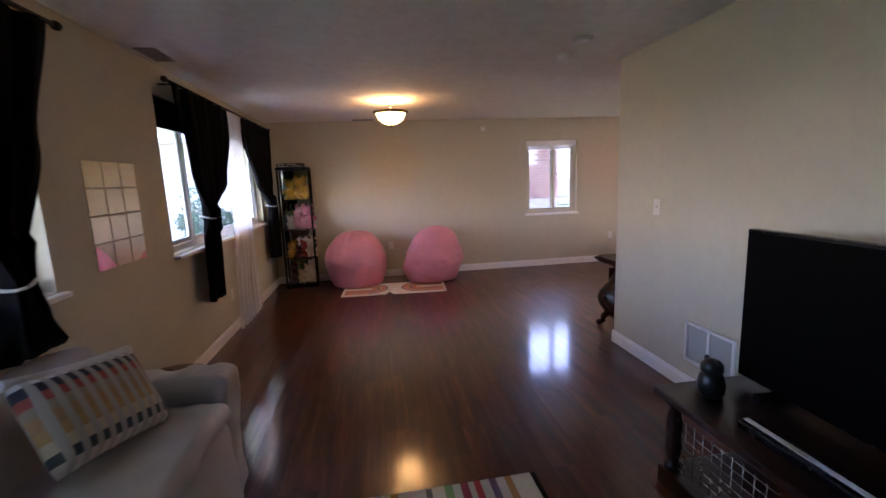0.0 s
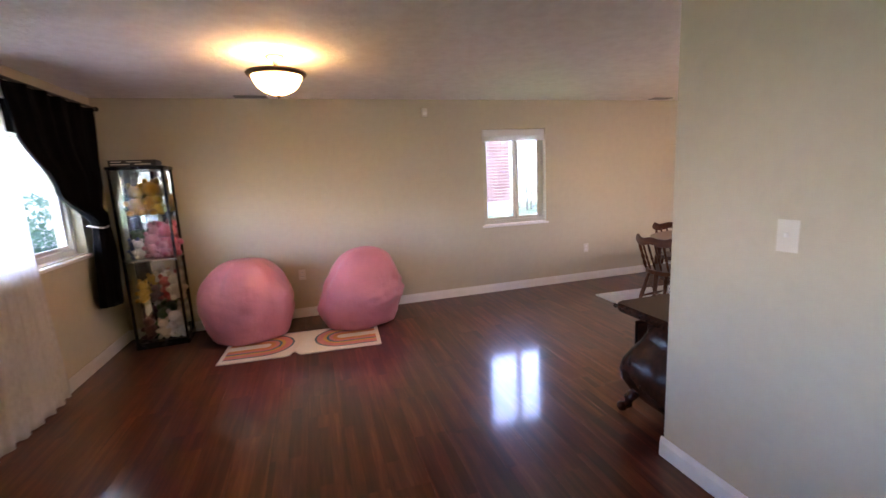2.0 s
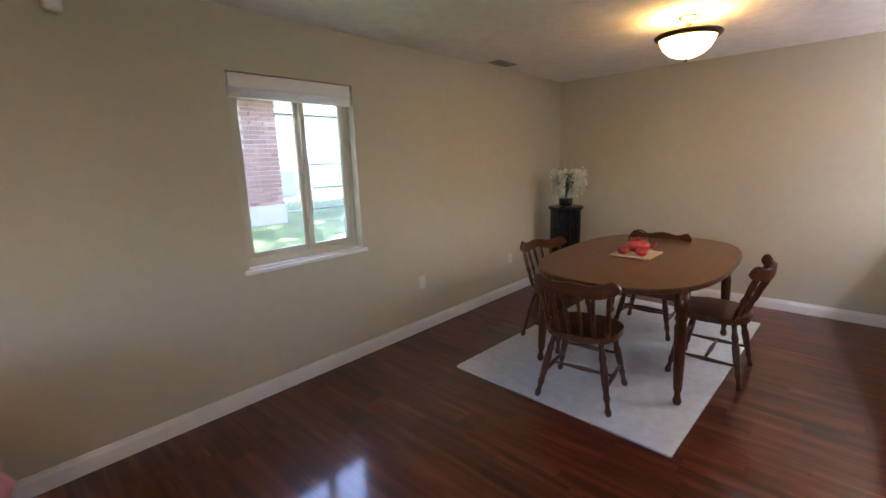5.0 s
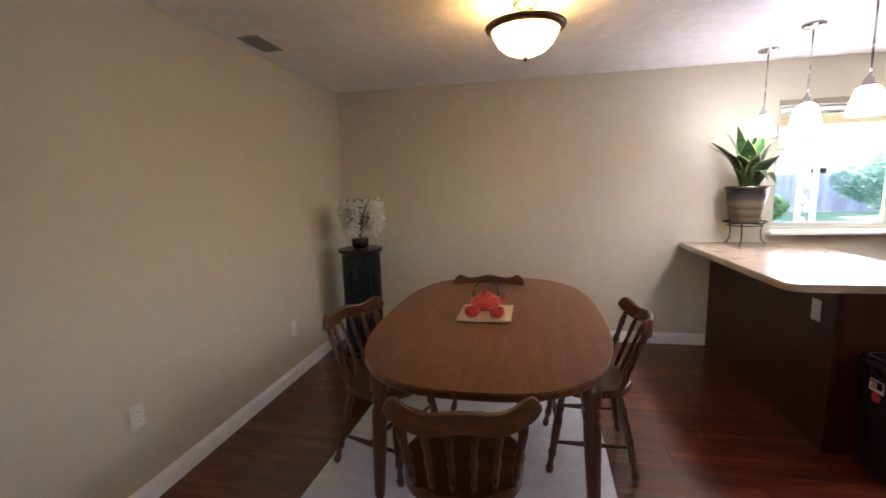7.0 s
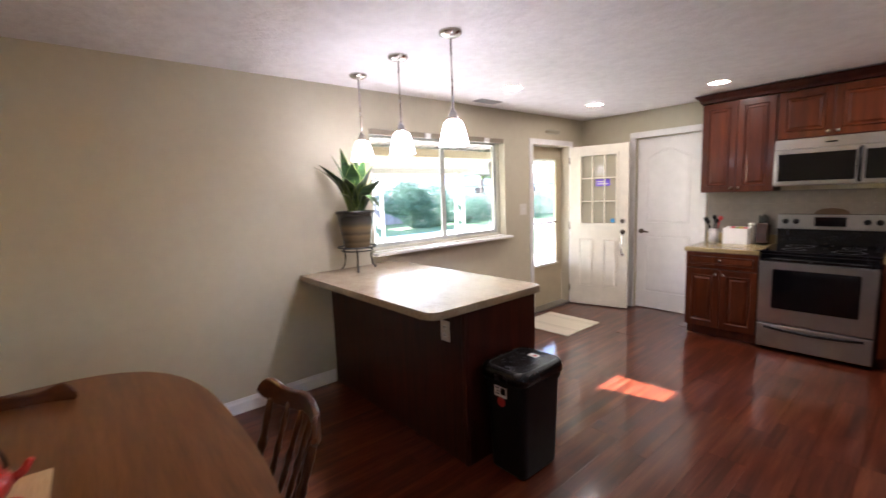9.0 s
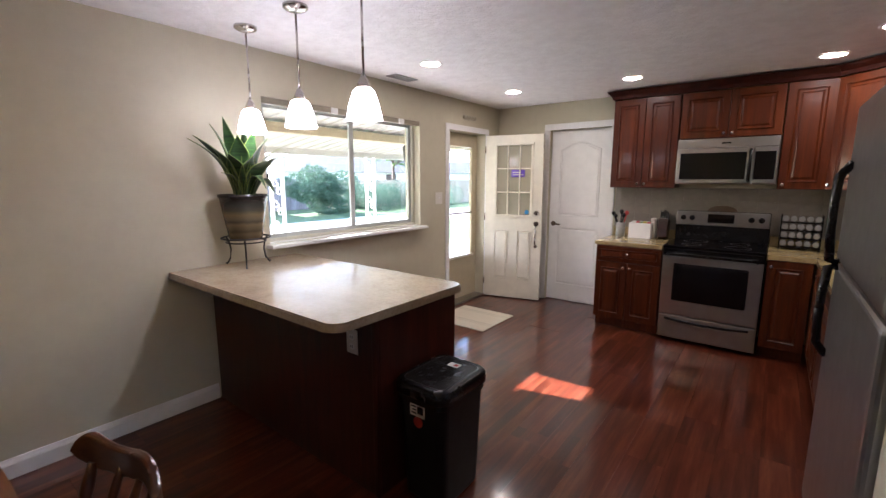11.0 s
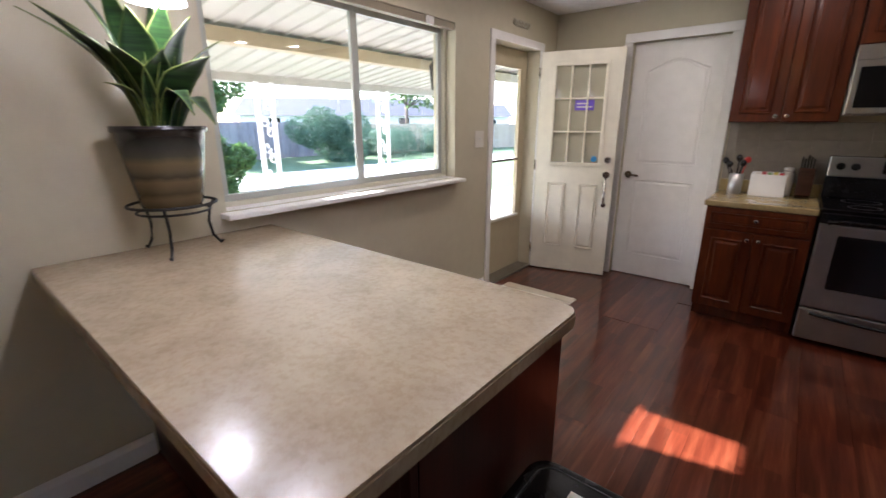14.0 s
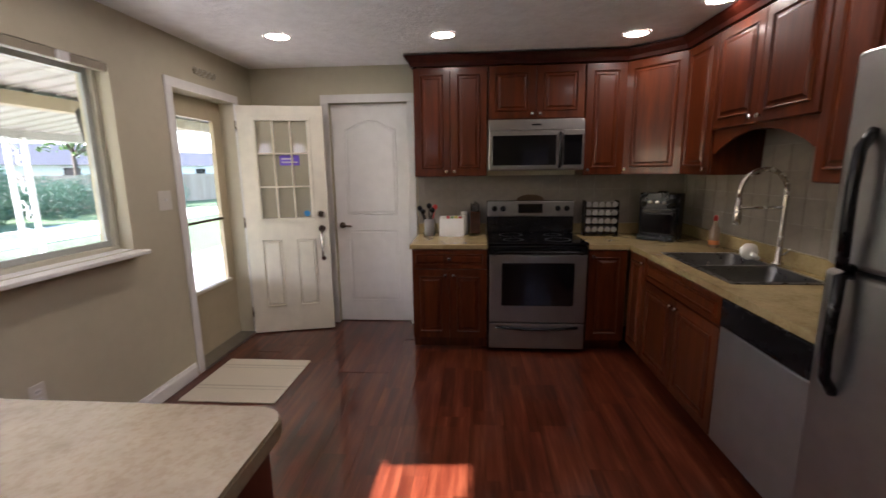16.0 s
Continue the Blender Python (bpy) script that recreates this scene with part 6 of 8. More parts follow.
def range_stove():
    e = thing("range", pose(3.267, YF, 0), "stainless electric range with black glass top and oven window", "range")
    w = 0.75
    part("body", box(0, w, -0.56, 0.0, 0.03, 0.865, 0.004), BLACKPLASTIC, e)
    part("cooktop", box(-0.003, w + 0.003, -0.565, 0.045, 0.866, 0.885, 0.006), BLACKGLASS, e, "black glass cooktop")
    for x, y, r in ((0.2, -0.12, 0.10), (0.55, -0.12, 0.08), (0.2, -0.38, 0.075), (0.55, -0.38, 0.10)):
        part("burner_ring", lathe([(r, 0.8853), (r - 0.004, 0.8858), (r - 0.008, 0.8853)], 36, (x, y, 0), cap=False), RINGGREY, e, "faint grey burner ring")
    od = part("oven_door", box(0.006, w - 0.006, 0.001, 0.055, 0.255, 0.79, 0.008), STEEL, e)
    part("oven_window", box(0.11, w - 0.11, 0.0555, 0.058, 0.40, 0.72, 0.001), BLACKGLASS, od, "dark oven window")
    part("window_trim", prism(rounded_rect(0.10, w - 0.10, 0.39, 0.73, 0.012), 0, 0.0008, m=Matrix.Translation((0, 0.0557, 0)) @ Euler((radians(90), 0, 0)).to_matrix().to_4x4()), BLACKPLASTIC, od)
    bm = tube([(0.05, 0.056, 0.80), (0.05, 0.095, 0.815), (0.1, 0.10, 0.818), (w - 0.1, 0.10, 0.818), (w - 0.05, 0.095, 0.815), (w - 0.05, 0.056, 0.80)], 0.013, 10)
    part("handle", bm, BLACKPLASTIC, e, "black oven handle")
    part("front_lip", box(0.004, w - 0.004, 0.0, 0.05, 0.792, 0.864, 0.01), BLACKGLASS, e)
    dw = part("drawer", box(0.006, w - 0.006, 0.001, 0.05, 0.035, 0.245, 0.008), STEEL, e)
    part("drawer_grip", tube([(0.06, 0.052, 0.215), (0.2, 0.066, 0.205), (w / 2, 0.07, 0.20), (w - 0.2, 0.066, 0.205), (w - 0.06, 0.052, 0.215)], 0.010, 8), BLACKPLASTIC, dw)
    bp = part("back_panel", box(0, w, -0.575, -0.50, 0.886, 1.165, 0.008), BLACKPLASTIC, e)
    part("control_fascia", box(0.004, w - 0.004, -0.4995, -0.485, 1.03, 1.163, 0.006), STEEL, bp, "stainless control panel")
    part("clock_display", box(0.27, 0.48, -0.4848, -0.482, 1.06, 1.14, 0.001), BLACKGLASS, bp)
    for x in (0.065, 0.14, w - 0.14, w - 0.065):
        part("dial", turned((x, -0.485, 1.10), (x, -0.455, 1.10), [(0, 0.024), (0.3, 0.024), (0.5, 0.02), (1, 0.017)], 18), BLACKPLASTIC, bp)
    for x in (0.04, w - 0.04):
        for y in (-0.5, -0.05):
            part("foot", turned((x, y, 0.001), (x, y, 0.031), [(0, 0.018), (1, 0.018)]), BLACKPLASTIC, e)


range_stove()


def microwave():
    e = thing("microwave", pose(3.262, 0.0, 1.425), "stainless over-range microwave with a dark window", "microwave")
    w, h = 0.757, 0.40
    part("body", box(0.002, w - 0.002, -0.335, -0.02, 0, h, 0.004), STEEL, e)
    part("vent_grille", box(0.004, w - 0.004, -0.02, 0.0, h - 0.085, h - 0.002, 0.004), STEEL, e)
    d = part("door", box(w - 0.585, w - 0.004, -0.019, 0.012, 0.006, h - 0.088, 0.006), STEEL, e)
    part("door_window", box(0.0, 0.50, 0.0, 0.002, 0, 0.232, 0.001), BLACKGLASS, d, m=pose(w - 0.535, 0.0122, 0.042))
    p = part("control_panel", box(0.004, w - 0.59, -0.019, 0.012, 0.006, h - 0.088, 0.006), STEEL, e)
    part("keypad", box(0.022, w - 0.594, 0.0122, 0.0145, 0.042, 0.274, 0.001), BLACKGLASS, p)
    part("handle", tube([(w - 0.562, 0.012, 0.03), (w - 0.562, 0.045, 0.04), (w - 0.562, 0.05, 0.16), (w - 0.562, 0.045, 0.28), (w - 0.562, 0.012, 0.29)], 0.014, 10), BLACKPLASTIC, e, "black upright handle")
    part("badge", box(w / 2 - 0.035, w / 2 + 0.035, -0.0001, 0.0012, h - 0.05, h - 0.04), BLACKPLASTIC, e)


microwave()

# wall cabinets
cabinet("wall_cabinet", pose(4.024, UF, UB), 0.598, UT - UB, 0.265, 2, "tall cherry wall cabinet with two raised-panel doors")
cabinet("wall_cabinet", pose(3.262, UF, 1.83), 0.758, UT - 1.83, 0.265, 2, "short cherry wall cabinet above the microwave")
cabinet("wall_cabinet", pose(2.945, UF, UB), 0.313, UT - UB, 0.265, 1, "narrow cherry wall cabinet beside the corner")
cabinet("corner_cabinet", pose(2.627, 0.250, UB, 0, 0, -45), 0.444, UT - UB, 0.15, 1, "angled cherry corner wall cabinet")
cabinet("wall_cabinet", pose(2.625, 0.64, UB, 0, 0, -90), 0.386, UT - UB, 0.31, 1, "narrow cherry wall cabinet by the sink", single_right=True)
cabinet("wall_cabinet", pose(2.625, 1.50, 1.66, 0, 0, -90), 0.855, UT - 1.66, 0.31, 2, "short cherry wall cabinet above the sink")
cabinet("wall_cabinet", pose(2.625, 2.12, 1.36, 0, 0, -90), 0.615, UT - 1.36, 0.31, 2, "tall cherry wall cabinet beside the refrigerator")
cabinet("wall_cabinet", pose(2.80, 3.17, 1.80, 0, 0, -90), 1.04, UT - 1.80, 0.48, 2, "cherry cabinet above the refrigerator")
# arched valance above the sink
va = [(0, 0.0)] + [(0.03 + 0.795 * k / 16, 0.0 + 0.115 * math.sin(math.pi * k / 16) ** 0.8) for k in range(17)] + [(0.855, 0.0), (0.855, 0.14), (0, 0.14)]
bm = prism(va, 0, 0.018, 0.0, Matrix.Translation((2.606, 0.645, 1.519)) @ Matrix(((0, 0, 1, 0), (1, 0, 0, 0), (0, 1, 0, 0), (0, 0, 0, 1))))
tagged(part("valance", bm, CHERRY), "arched cherry valance board over the sink", "valance")


def crown():
    path = [(4.625, YS), (4.625, UF + 0.02), (2.945, UF + 0.02), (2.645, 0.252), (2.645, 2.12)]
    prof = [(0.0, 0.0), (0.012, 0.004), (0.02, 0.03), (0.05, 0.062), (0.058, 0.078), (0.0, 0.078)]
    bm = bm_new()
    rings = []
    for k, p in enumerate(path):
        v = Vector(p)
        n1 = n2 = None
        if k > 0:
            d = (v - Vector(path[k - 1])).normalized()
            n1 = Vector((-d.y, d.x))
        if k < len(path) - 1:
            d = (Vector(path[k + 1]) - v).normalized()
            n2 = Vector((-d.y, d.x))
        nn = ((n1 or n2) + (n2 or n1)).normalized()
        sc = 1 / max(0.4, nn.dot(n1 or n2))
        rings.append([bm.verts.new((v.x - nn.x * o * sc, v.y - nn.y * o * sc, UT + 0.002 + z)) for o, z in prof])
    for a, b in zip(rings, rings[1:]):
        for k in range(len(prof)):
            bm.faces.new((a[k], a[(k + 1) % len(prof)], b[(k + 1) % len(prof)], b[k]))
    bm.faces.new(rings[0])
    bm.faces.new(rings[-1])
    tagged(part("crown_moulding", bm, CHERRYDARK), "dark cherry crown moulding along the wall cabinets", "moulding")


crown()


# sink, faucet and counter clutter
def sink():
    e = thing("kitchen_sink", pose(2.64, 1.01, KZ), "double-bowl stainless steel kitchen sink", "sink")
    rim = bm_new()
    for b in ((-0.235, -0.205, -0.405, 0.405), (0.205, 0.235, -0.405, 0.405), (-0.205, 0.205, -0.405, -0.375), (-0.205, 0.205, 0.375, 0.405), (-0.205, 0.205, -0.015, 0.015)):
        add_box(rim, *b, 0.0005, 0.006, 0.0015)
    part("rim", rim, SINKSTEEL, e)
    for y0, y1 in ((-0.375, -0.015), (0.015, 0.375)):
        bm = bm_new()
        out, low = rounded_rect(-0.204, 0.204, y0, y1, 0.04, 4), rounded_rect(-0.18, 0.18, y0 + 0.025, y1 - 0.025, 0.05, 4)
        a = [bm.verts.new((x, y, 0.004)) for x, y in out]
        b = [bm.verts.new((x, y, -0.16)) for x, y in low]
        for k in range(len(a)):
            bm.faces.new((a[k], a[(k + 1) % len(a)], b[(k + 1) % len(a)], b[k])).smooth = True
        bm.faces.new(b)
        bowl = part("bowl", bm, SINKSTEEL, e)
        part("drain", lathe([(0.045, -0.159), (0.04, -0.156), (0.01, -0.158)], 20, (0, (y0 + y1) / 2, 0)), CHROME, bowl)
    return e


sink()
fa = thing("faucet", pose(2.385, 0.99, KZ + 0.006), "tall brushed nickel spring faucet with a hanging spray head", "faucet")
part("base", lathe([(0.03, 0), (0.03, 0.012), (0.018, 0.02), (0.016, 0.10), (0.012, 0.11)], 20), NICKEL, fa)
arc = [(0, 0, 0.1)] + [(0, 0, 0.10 + 0.06 * k) for k in range(1, 6)] + [(0.125 - 0.125 * math.cos(math.pi * k / 12), 0, 0.42 + 0.125 * math.sin(math.pi * k / 12)) for k in range(0, 13)] + [(0.25, 0, 0.38)]
part("pipe", tube(arc, 0.013, 10), NICKEL, fa)
part("spray_head", turned((0.25, 0, 0.385), (0.25, 0, 0.235), [(0, 0.015), (0.4, 0.018), (0.8, 0.022), (1, 0.018)], 14), NICKEL, fa)
part("holder_arm", tube([(0, 0, 0.33), (0.235, 0, 0.33)], 0.007, 8), NICKEL, fa)
part("lever", tube([(0, 0.015, 0.06), (0.0, 0.05, 0.075), (0.0, 0.09, 0.11)], 0.006, 8), NICKEL, fa)
dp = thing("scrubber", pose(2.47, 0.86, KZ + 0.006), "pale dish scrubber lying by the sink", "scrubber")
bm = bm_new()
add_blob(bm, (0, 0, 0.055), (0.05, 0.035, 0.05), 0.1, 4, 1)
part("brush", bm, PLATE, dp)
part("handle", tube([(0, 0.02, 0.05), (0.0, 0.09, 0.03)], 0.012, 8), PLATE, dp)

cm = thing("coffee_maker", pose(2.64, 0.0, KZ + 0.001, 0, 0, -38) @ Matrix.Diagonal((1.25, 1.1, 1.1, 1)), "rounded black countertop coffee maker in the corner", "coffee maker")
part("base", box(-0.11, 0.11, -0.10, 0.13, 0, 0.04, 0.01), BLACKPLASTIC, cm)
part("tower", prism(rounded_rect(-0.115, 0.115, -0.11, 0.105, 0.045, 5), 0.04, 0.235, 0.01), BLACKPLASTIC, cm)
part("brew_head", prism(rounded_rect(-0.118, 0.118, -0.112, 0.115, 0.06, 6), 0.236, 0.335, 0.035), BLACKPLASTIC, cm)
part("lid_button", lathe([(0.03, 0.336), (0.03, 0.345), (0.02, 0.35)], 18, (0, -0.01, 0)), BLACKGLASS, cm)
part("front_band", prism(rounded_rect(-0.085, 0.085, 0.2, 0.222, 0.008, 3), 0, 0.003, m=Matrix.Translation((0, 0.1085, 0)) @ Euler((radians(90), 0, 0)).to_matrix().to_4x4()), BLACKMETAL, cm, "dark front rail")
part("front_window", prism(rounded_rect(-0.085, 0.085, 0.055, 0.19, 0.012, 3), 0, 0.003, m=Matrix.Translation((0, 0.1085, 0)) @ Euler((radians(90), 0, 0)).to_matrix().to_4x4()), BLACKGLASS, cm, "dark glass front window")
for k in (-1, 0, 1):
    part("button", turned((0.04 * k, 0.114, 0.275), (0.04 * k, 0.120, 0.275), [(0, 0.013), (0.7, 0.013), (1, 0.009)], 14), CHROME, cm, "small chrome button")

sr = thing("spice_rack", pose(3.06, -0.20, KZ + 0.001), "black countertop rack with four rows of spice jars", "spice rack")
for s in (-1, 1):
    part("side", box(s * 0.135 - 0.004, s * 0.135 + 0.004, -0.05, 0.06, 0, 0.30, 0.002), BLACKPLASTIC, sr)
for k in range(4):
    part("shelf", box(-0.131, 0.131, -0.05 + 0.0 * k, 0.055, 0.02 + 0.07 * k, 0.026 + 0.07 * k, 0.001), BLACKPLASTIC, sr)
spice = None
for k in range(4):
    for j in range(5):
        m = pose(2.953 + 0.0535 * j, -0.165, KZ + 0.058 + 0.07 * k, -90, 0, 0)
        if spice is None:
            spice = thing("spice_jar", m, "small spice jar with a shiny silver cap", "spice jar", "jars in the spice rack")
            part("jar", lathe([(0.021, -0.08), (0.022, -0.002), (0.02, 0.0)], 14), plain("brown spice", (0.10, 0.05, 0.02), 0.3), spice)
            part("cap", lathe([(0.023, 0.0005), (0.023, 0.016), (0.02, 0.019)], 16), plain("satin tin cap", (0.42, 0.41, 0.40), 0.35, 0.7, vary=0.05), spice)
        else:
            copy_thing(spice, m)

ut = thing("utensil_crock", pose(4.52, -0.17, KZ + 0.001), "steel utensil crock with black and red tools", "crock")
part("crock", lathe([(0.04, 0), (0.045, 0.01), (0.045, 0.15), (0.041, 0.15), (0.041, 0.02), (0.003, 0.015)], 22, cap=False), STEEL, ut)
for k, (dx, dy, c) in enumerate(((0.05, 0.02, BLACKPLASTIC), (-0.03, 0.03, BLACKPLASTIC), (0.08, -0.02, BLACKPLASTIC), (-0.05, -0.01, RED), (0.0, 0.0, BLACKPLASTIC))):
    bm = tube([(dx * 0.2, dy * 0.2, 0.03), (dx * 0.7, dy * 0.7, 0.17), (dx, dy, 0.20 + 0.012 * k)], 0.006, 6)
    add_blob(bm, (dx * 1.05, dy, 0.215 + 0.012 * k), (0.022, 0.01, 0.024), 0, 1, 0, 8, 6)
    part("utensil", bm, c, ut)
cd = thing("recipe_box", pose(4.325, -0.20, KZ + 0.001), "white caddy box with coloured packets inside", "caddy")
bm = bm_new()
for b in ((-0.105, 0.105, 0.06, 0.066, 0, 0.155), (-0.105, 0.105, -0.066, -0.06, 0, 0.165), (-0.105, -0.099, -0.06, 0.06, 0, 0.155), (0.099, 0.105, -0.06, 0.06, 0, 0.155), (-0.099, 0.099, -0.06, 0.06, 0, 0.006)):
    add_box(bm, *b, 0.001)
part("box_shell", bm, WHITE, cd)
for k, c in enumerate(((0.55, 0.04, 0.05), (0.6, 0.5, 0.1), (0.2, 0.35, 0.12), (0.55, 0.08, 0.1), (0.7, 0.68, 0.62))):
    part("packet", box(-0.085 + 0.034 * k, -0.058 + 0.034 * k, -0.02, 0.03, 0.01, 0.165 + 0.006 * (k % 2), 0.002), plain("packet %d" % k, c, 0.5), cd)
kn = thing("knife_block", pose(4.12, -0.21, KZ + 0.001), "dark wooden knife block with black handles", "knife block")
part("block", box(-0.045, 0.045, -0.06, 0.06, 0, 0.19, 0.006, m=pose(0, 0, 0, 12, 0, 0) @ Matrix.Translation((0, 0, 0.012))), CHESTWOOD, kn)
for k in range(5):
    part("knife_handle", box(-0.034 + 0.016 * k, -0.024 + 0.016 * k, -0.06, -0.035, 0.19, 0.27 + 0.012 * (k % 3), 0.003), BLACKPLASTIC, kn)
tn = thing("towel_roll", pose(4.22, -0.265, KZ + 0.001), "small white jar behind the caddy", "jar")
part("jar", lathe([(0.03, 0), (0.034, 0.01), (0.034, 0.16), (0.026, 0.175)], 18), PLATE, tn)
part("lid", lathe([(0.028, 0.1755), (0.03, 0.20), (0.01, 0.205)], 18), PLATE, tn)
sbt = thing("soap_bottle", pose(2.42, 0.38, KZ + 0.001), "clear dish soap bottle with an orange label by the coffee maker", "bottle")
part("bottle", lathe([(0.03, 0), (0.034, 0.01), (0.034, 0.13), (0.014, 0.165), (0.012, 0.19)], 18), plain("pale clear soap", (0.22, 0.16, 0.11), 0.12, coat=0.5), sbt)
part("label_band", lathe([(0.0345, 0.02), (0.0348, 0.022), (0.0348, 0.05), (0.0345, 0.052)], 18, cap=False), plain("orange label", (0.42, 0.12, 0.02), 0.5), sbt, "orange paper label")
part("cap", lathe([(0.015, 0.1905), (0.015, 0.215), (0.008, 0.23)], 14), RED, sbt)
dec = thing("wire_ornament", pose(3.64, -0.30, 1.1655), "dark arched ornament on the range's back panel", "ornament")
part("arch", prism([(0.12 * math.cos(math.pi * k / 16), 0.055 * math.sin(math.pi * k / 16)) for k in range(17)], -0.012, 0.012, 0.0, Matrix(((1, 0, 0, 0), (0, 0, 1, 0), (0, 1, 0, 0), (0, 0, 0, 1)))), BRONZE, dec)


# peninsula
pen = thing("peninsula_cabinet", pose(0, 0, 0), "dark cherry panelled peninsula base", "cabinet")
part("body", box(4.585, XE - 0.016, 2.72, 3.295, 0.0, 0.866, 0.003), CHERRYDARK, pen)
part("back_panel", box(4.59, XE - 0.016, 3.2955, 3.302, 0.0, 0.866, 0.001), CHERRYDARK, pen)
part("corner_post", box(4.575, 4.60, 3.285, 3.308, 0.0, 0.866, 0.003), CHERRYDARK, pen)
part("end_panel", box(4.574, 4.5845, 2.72, 3.285, 0.0, 0.866, 0.002), CHERRYDARK, pen)
bc = thing("breakfast_counter", Matrix(), "mottled tan laminate breakfast counter", "countertop")
part("slab", prism(rounded_rect(4.548, XE - 0.002, 2.668, 3.542, (0.004, 0.072, 0.057, 0.004), 6), 0.867, 0.907, 0.007), PENTOP, bc)
part("edge_band", prism(rounded_rect(4.545, XE - 0.003, 2.665, 3.545, (0.004, 0.075, 0.06, 0.004), 6), 0.8675, 0.899, 0.004), PENTOP, bc)
o = plate("outlet", 4.73, 3.3025, 0.73, 0, "white outlet under the counter's overhang", "outlet")


def pot_plant():
    st = thing("plant_stand", pose(5.955, 3.13, 0.908), "black wrought-iron plant stand on the counter", "plant stand")
    circ = lambda r, z: [(r * math.cos(2 * math.pi * k / 28), r * math.sin(2 * math.pi * k / 28), z) for k in range(29)]
    part("ring", tube(circ(0.145, 0.185), 0.0055, 8), BLACKMETAL, st)
    part("ring", tube(circ(0.12, 0.158), 0.0045, 8), BLACKMETAL, st)
    for k in range(3):
        a = 0.5 + 2 * math.pi * k / 3
        part("leg", tube([(r * math.cos(a), r * math.sin(a), z) for r, z in ((0.145, 0.185), (0.125, 0.15), (0.115, 0.1), (0.125, 0.04), (0.15, 0.005), (0.158, 0.012))], 0.0055, 8), BLACKMETAL, st)
    p = thing("potted_snake_plant", pose(5.955, 3.13, 1.085), "snake plant in a glazed banded ceramic pot", "plant")
    m, t, b = nodes_of("banded stoneware glaze")
    sep = t.nodes.new("ShaderNodeSeparateXYZ")
    v = coords(t)
    t.links.new(v, sep.inputs[0])
    add = t.nodes.new("ShaderNodeMath")
    add.operation, add.inputs[1].default_value = "MULTIPLY_ADD", 3.4
    t.links.new(sep.outputs[2], add.inputs[0])
    sc = t.nodes.new("ShaderNodeMath")
    sc.operation, sc.inputs[1].default_value = "MULTIPLY", 0.07
    t.links.new(noise_tex(t, v, 18.0), sc.inputs[0])
    t.links.new(sc.outputs[0], add.inputs[2])
    t.links.new(ramp(t, add.outputs[0], [(0.04, (0.075, 0.050, 0.024)), (0.16, (0.128, 0.090, 0.044)), (0.22, (0.075, 0.054, 0.027)), (0.36, (0.143, 0.104, 0.054)), (0.42, (0.064, 0.050, 0.031)), (0.50, (0.120, 0.094, 0.054)), (0.58, (0.150, 0.112, 0.058)), (0.66, (0.068, 0.061, 0.041)), (0.76, (0.041, 0.040, 0.034)), (0.92, (0.013, 0.010, 0.009))]), b.inputs["Base Color"])
    b.inputs["Roughness"].default_value = 0.22
    part("pot", lathe([(0.095, 0.0), (0.102, 0.01), (0.135, 0.22), (0.14, 0.262), (0.15, 0.266), (0.15, 0.285), (0.138, 0.285), (0.134, 0.255), (0.003, 0.25)], 40, cap=False), m, p)
    part("soil", lathe([(0.133, 0.252), (0.07, 0.258), (0.003, 0.256)], 24, cap=False), BARK, p)
    lm, t, b = nodes_of("variegated snake plant leaf")
    at = t.nodes.new("ShaderNodeAttribute")
    at.attribute_name = "edge"
    v = coords(t)
    green = ramp(t, noise_tex(t, coords(t, (1, 1, 14)), 6.0), [(0.35, (0.008, 0.026, 0.009)), (0.65, (0.035, 0.085, 0.022))])
    r = t.nodes.new("ShaderNodeMapRange")
    r.inputs["From Min"].default_value, r.inputs["From Max"].default_value = 0.86, 1.0
    t.links.new(at.outputs["Fac"], r.inputs["Value"])
    t.links.new(mixed(t, green, (0.17, 0.21, 0.05), r.outputs["Result"], "MIX"), b.inputs["Base Color"])
    b.inputs["Roughness"].default_value = 0.35
    # (sideways, up, outwards, half width, twist): where each blade's tip stands from the rim's centre
    blades = ((-0.28, 0.34, -0.14, 0.030, 0.5), (-0.25, 0.36, -0.12, 0.034, -0.4), (-0.17, 0.30, -0.18, 0.042, 0.6), (-0.16, 0.44, -0.03, 0.040, 0.3), (-0.09, 0.48, -0.09, 0.034, -0.6),
              (-0.02, 0.37, -0.15, 0.052, 0.2), (0.03, 0.42, 0.02, 0.046, -0.3), (0.08, 0.41, -0.10, 0.042, 0.5), (0.15, 0.36, -0.13, 0.054, -0.5), (0.19, 0.24, -0.15, 0.054, 0.7),
              (0.24, 0.31, -0.04, 0.020, 0.2), (-0.08, 0.26, -0.20, 0.048, 0.4), (0.06, 0.25, -0.18, 0.050, -0.7), (-0.05, 0.22, 0.04, 0.042, 0.9), (0.11, 0.18, 0.02, 0.040, 0.4),
              (0.18, 0.02, -0.10, 0.042, 0.3), (0.12, 0.05, -0.18, 0.036, -0.5), (-0.12, 0.15, -0.10, 0.040, 0.5))
    right, away = Vector((-0.39, -0.92, 0)), Vector((0.92, -0.39, 0))
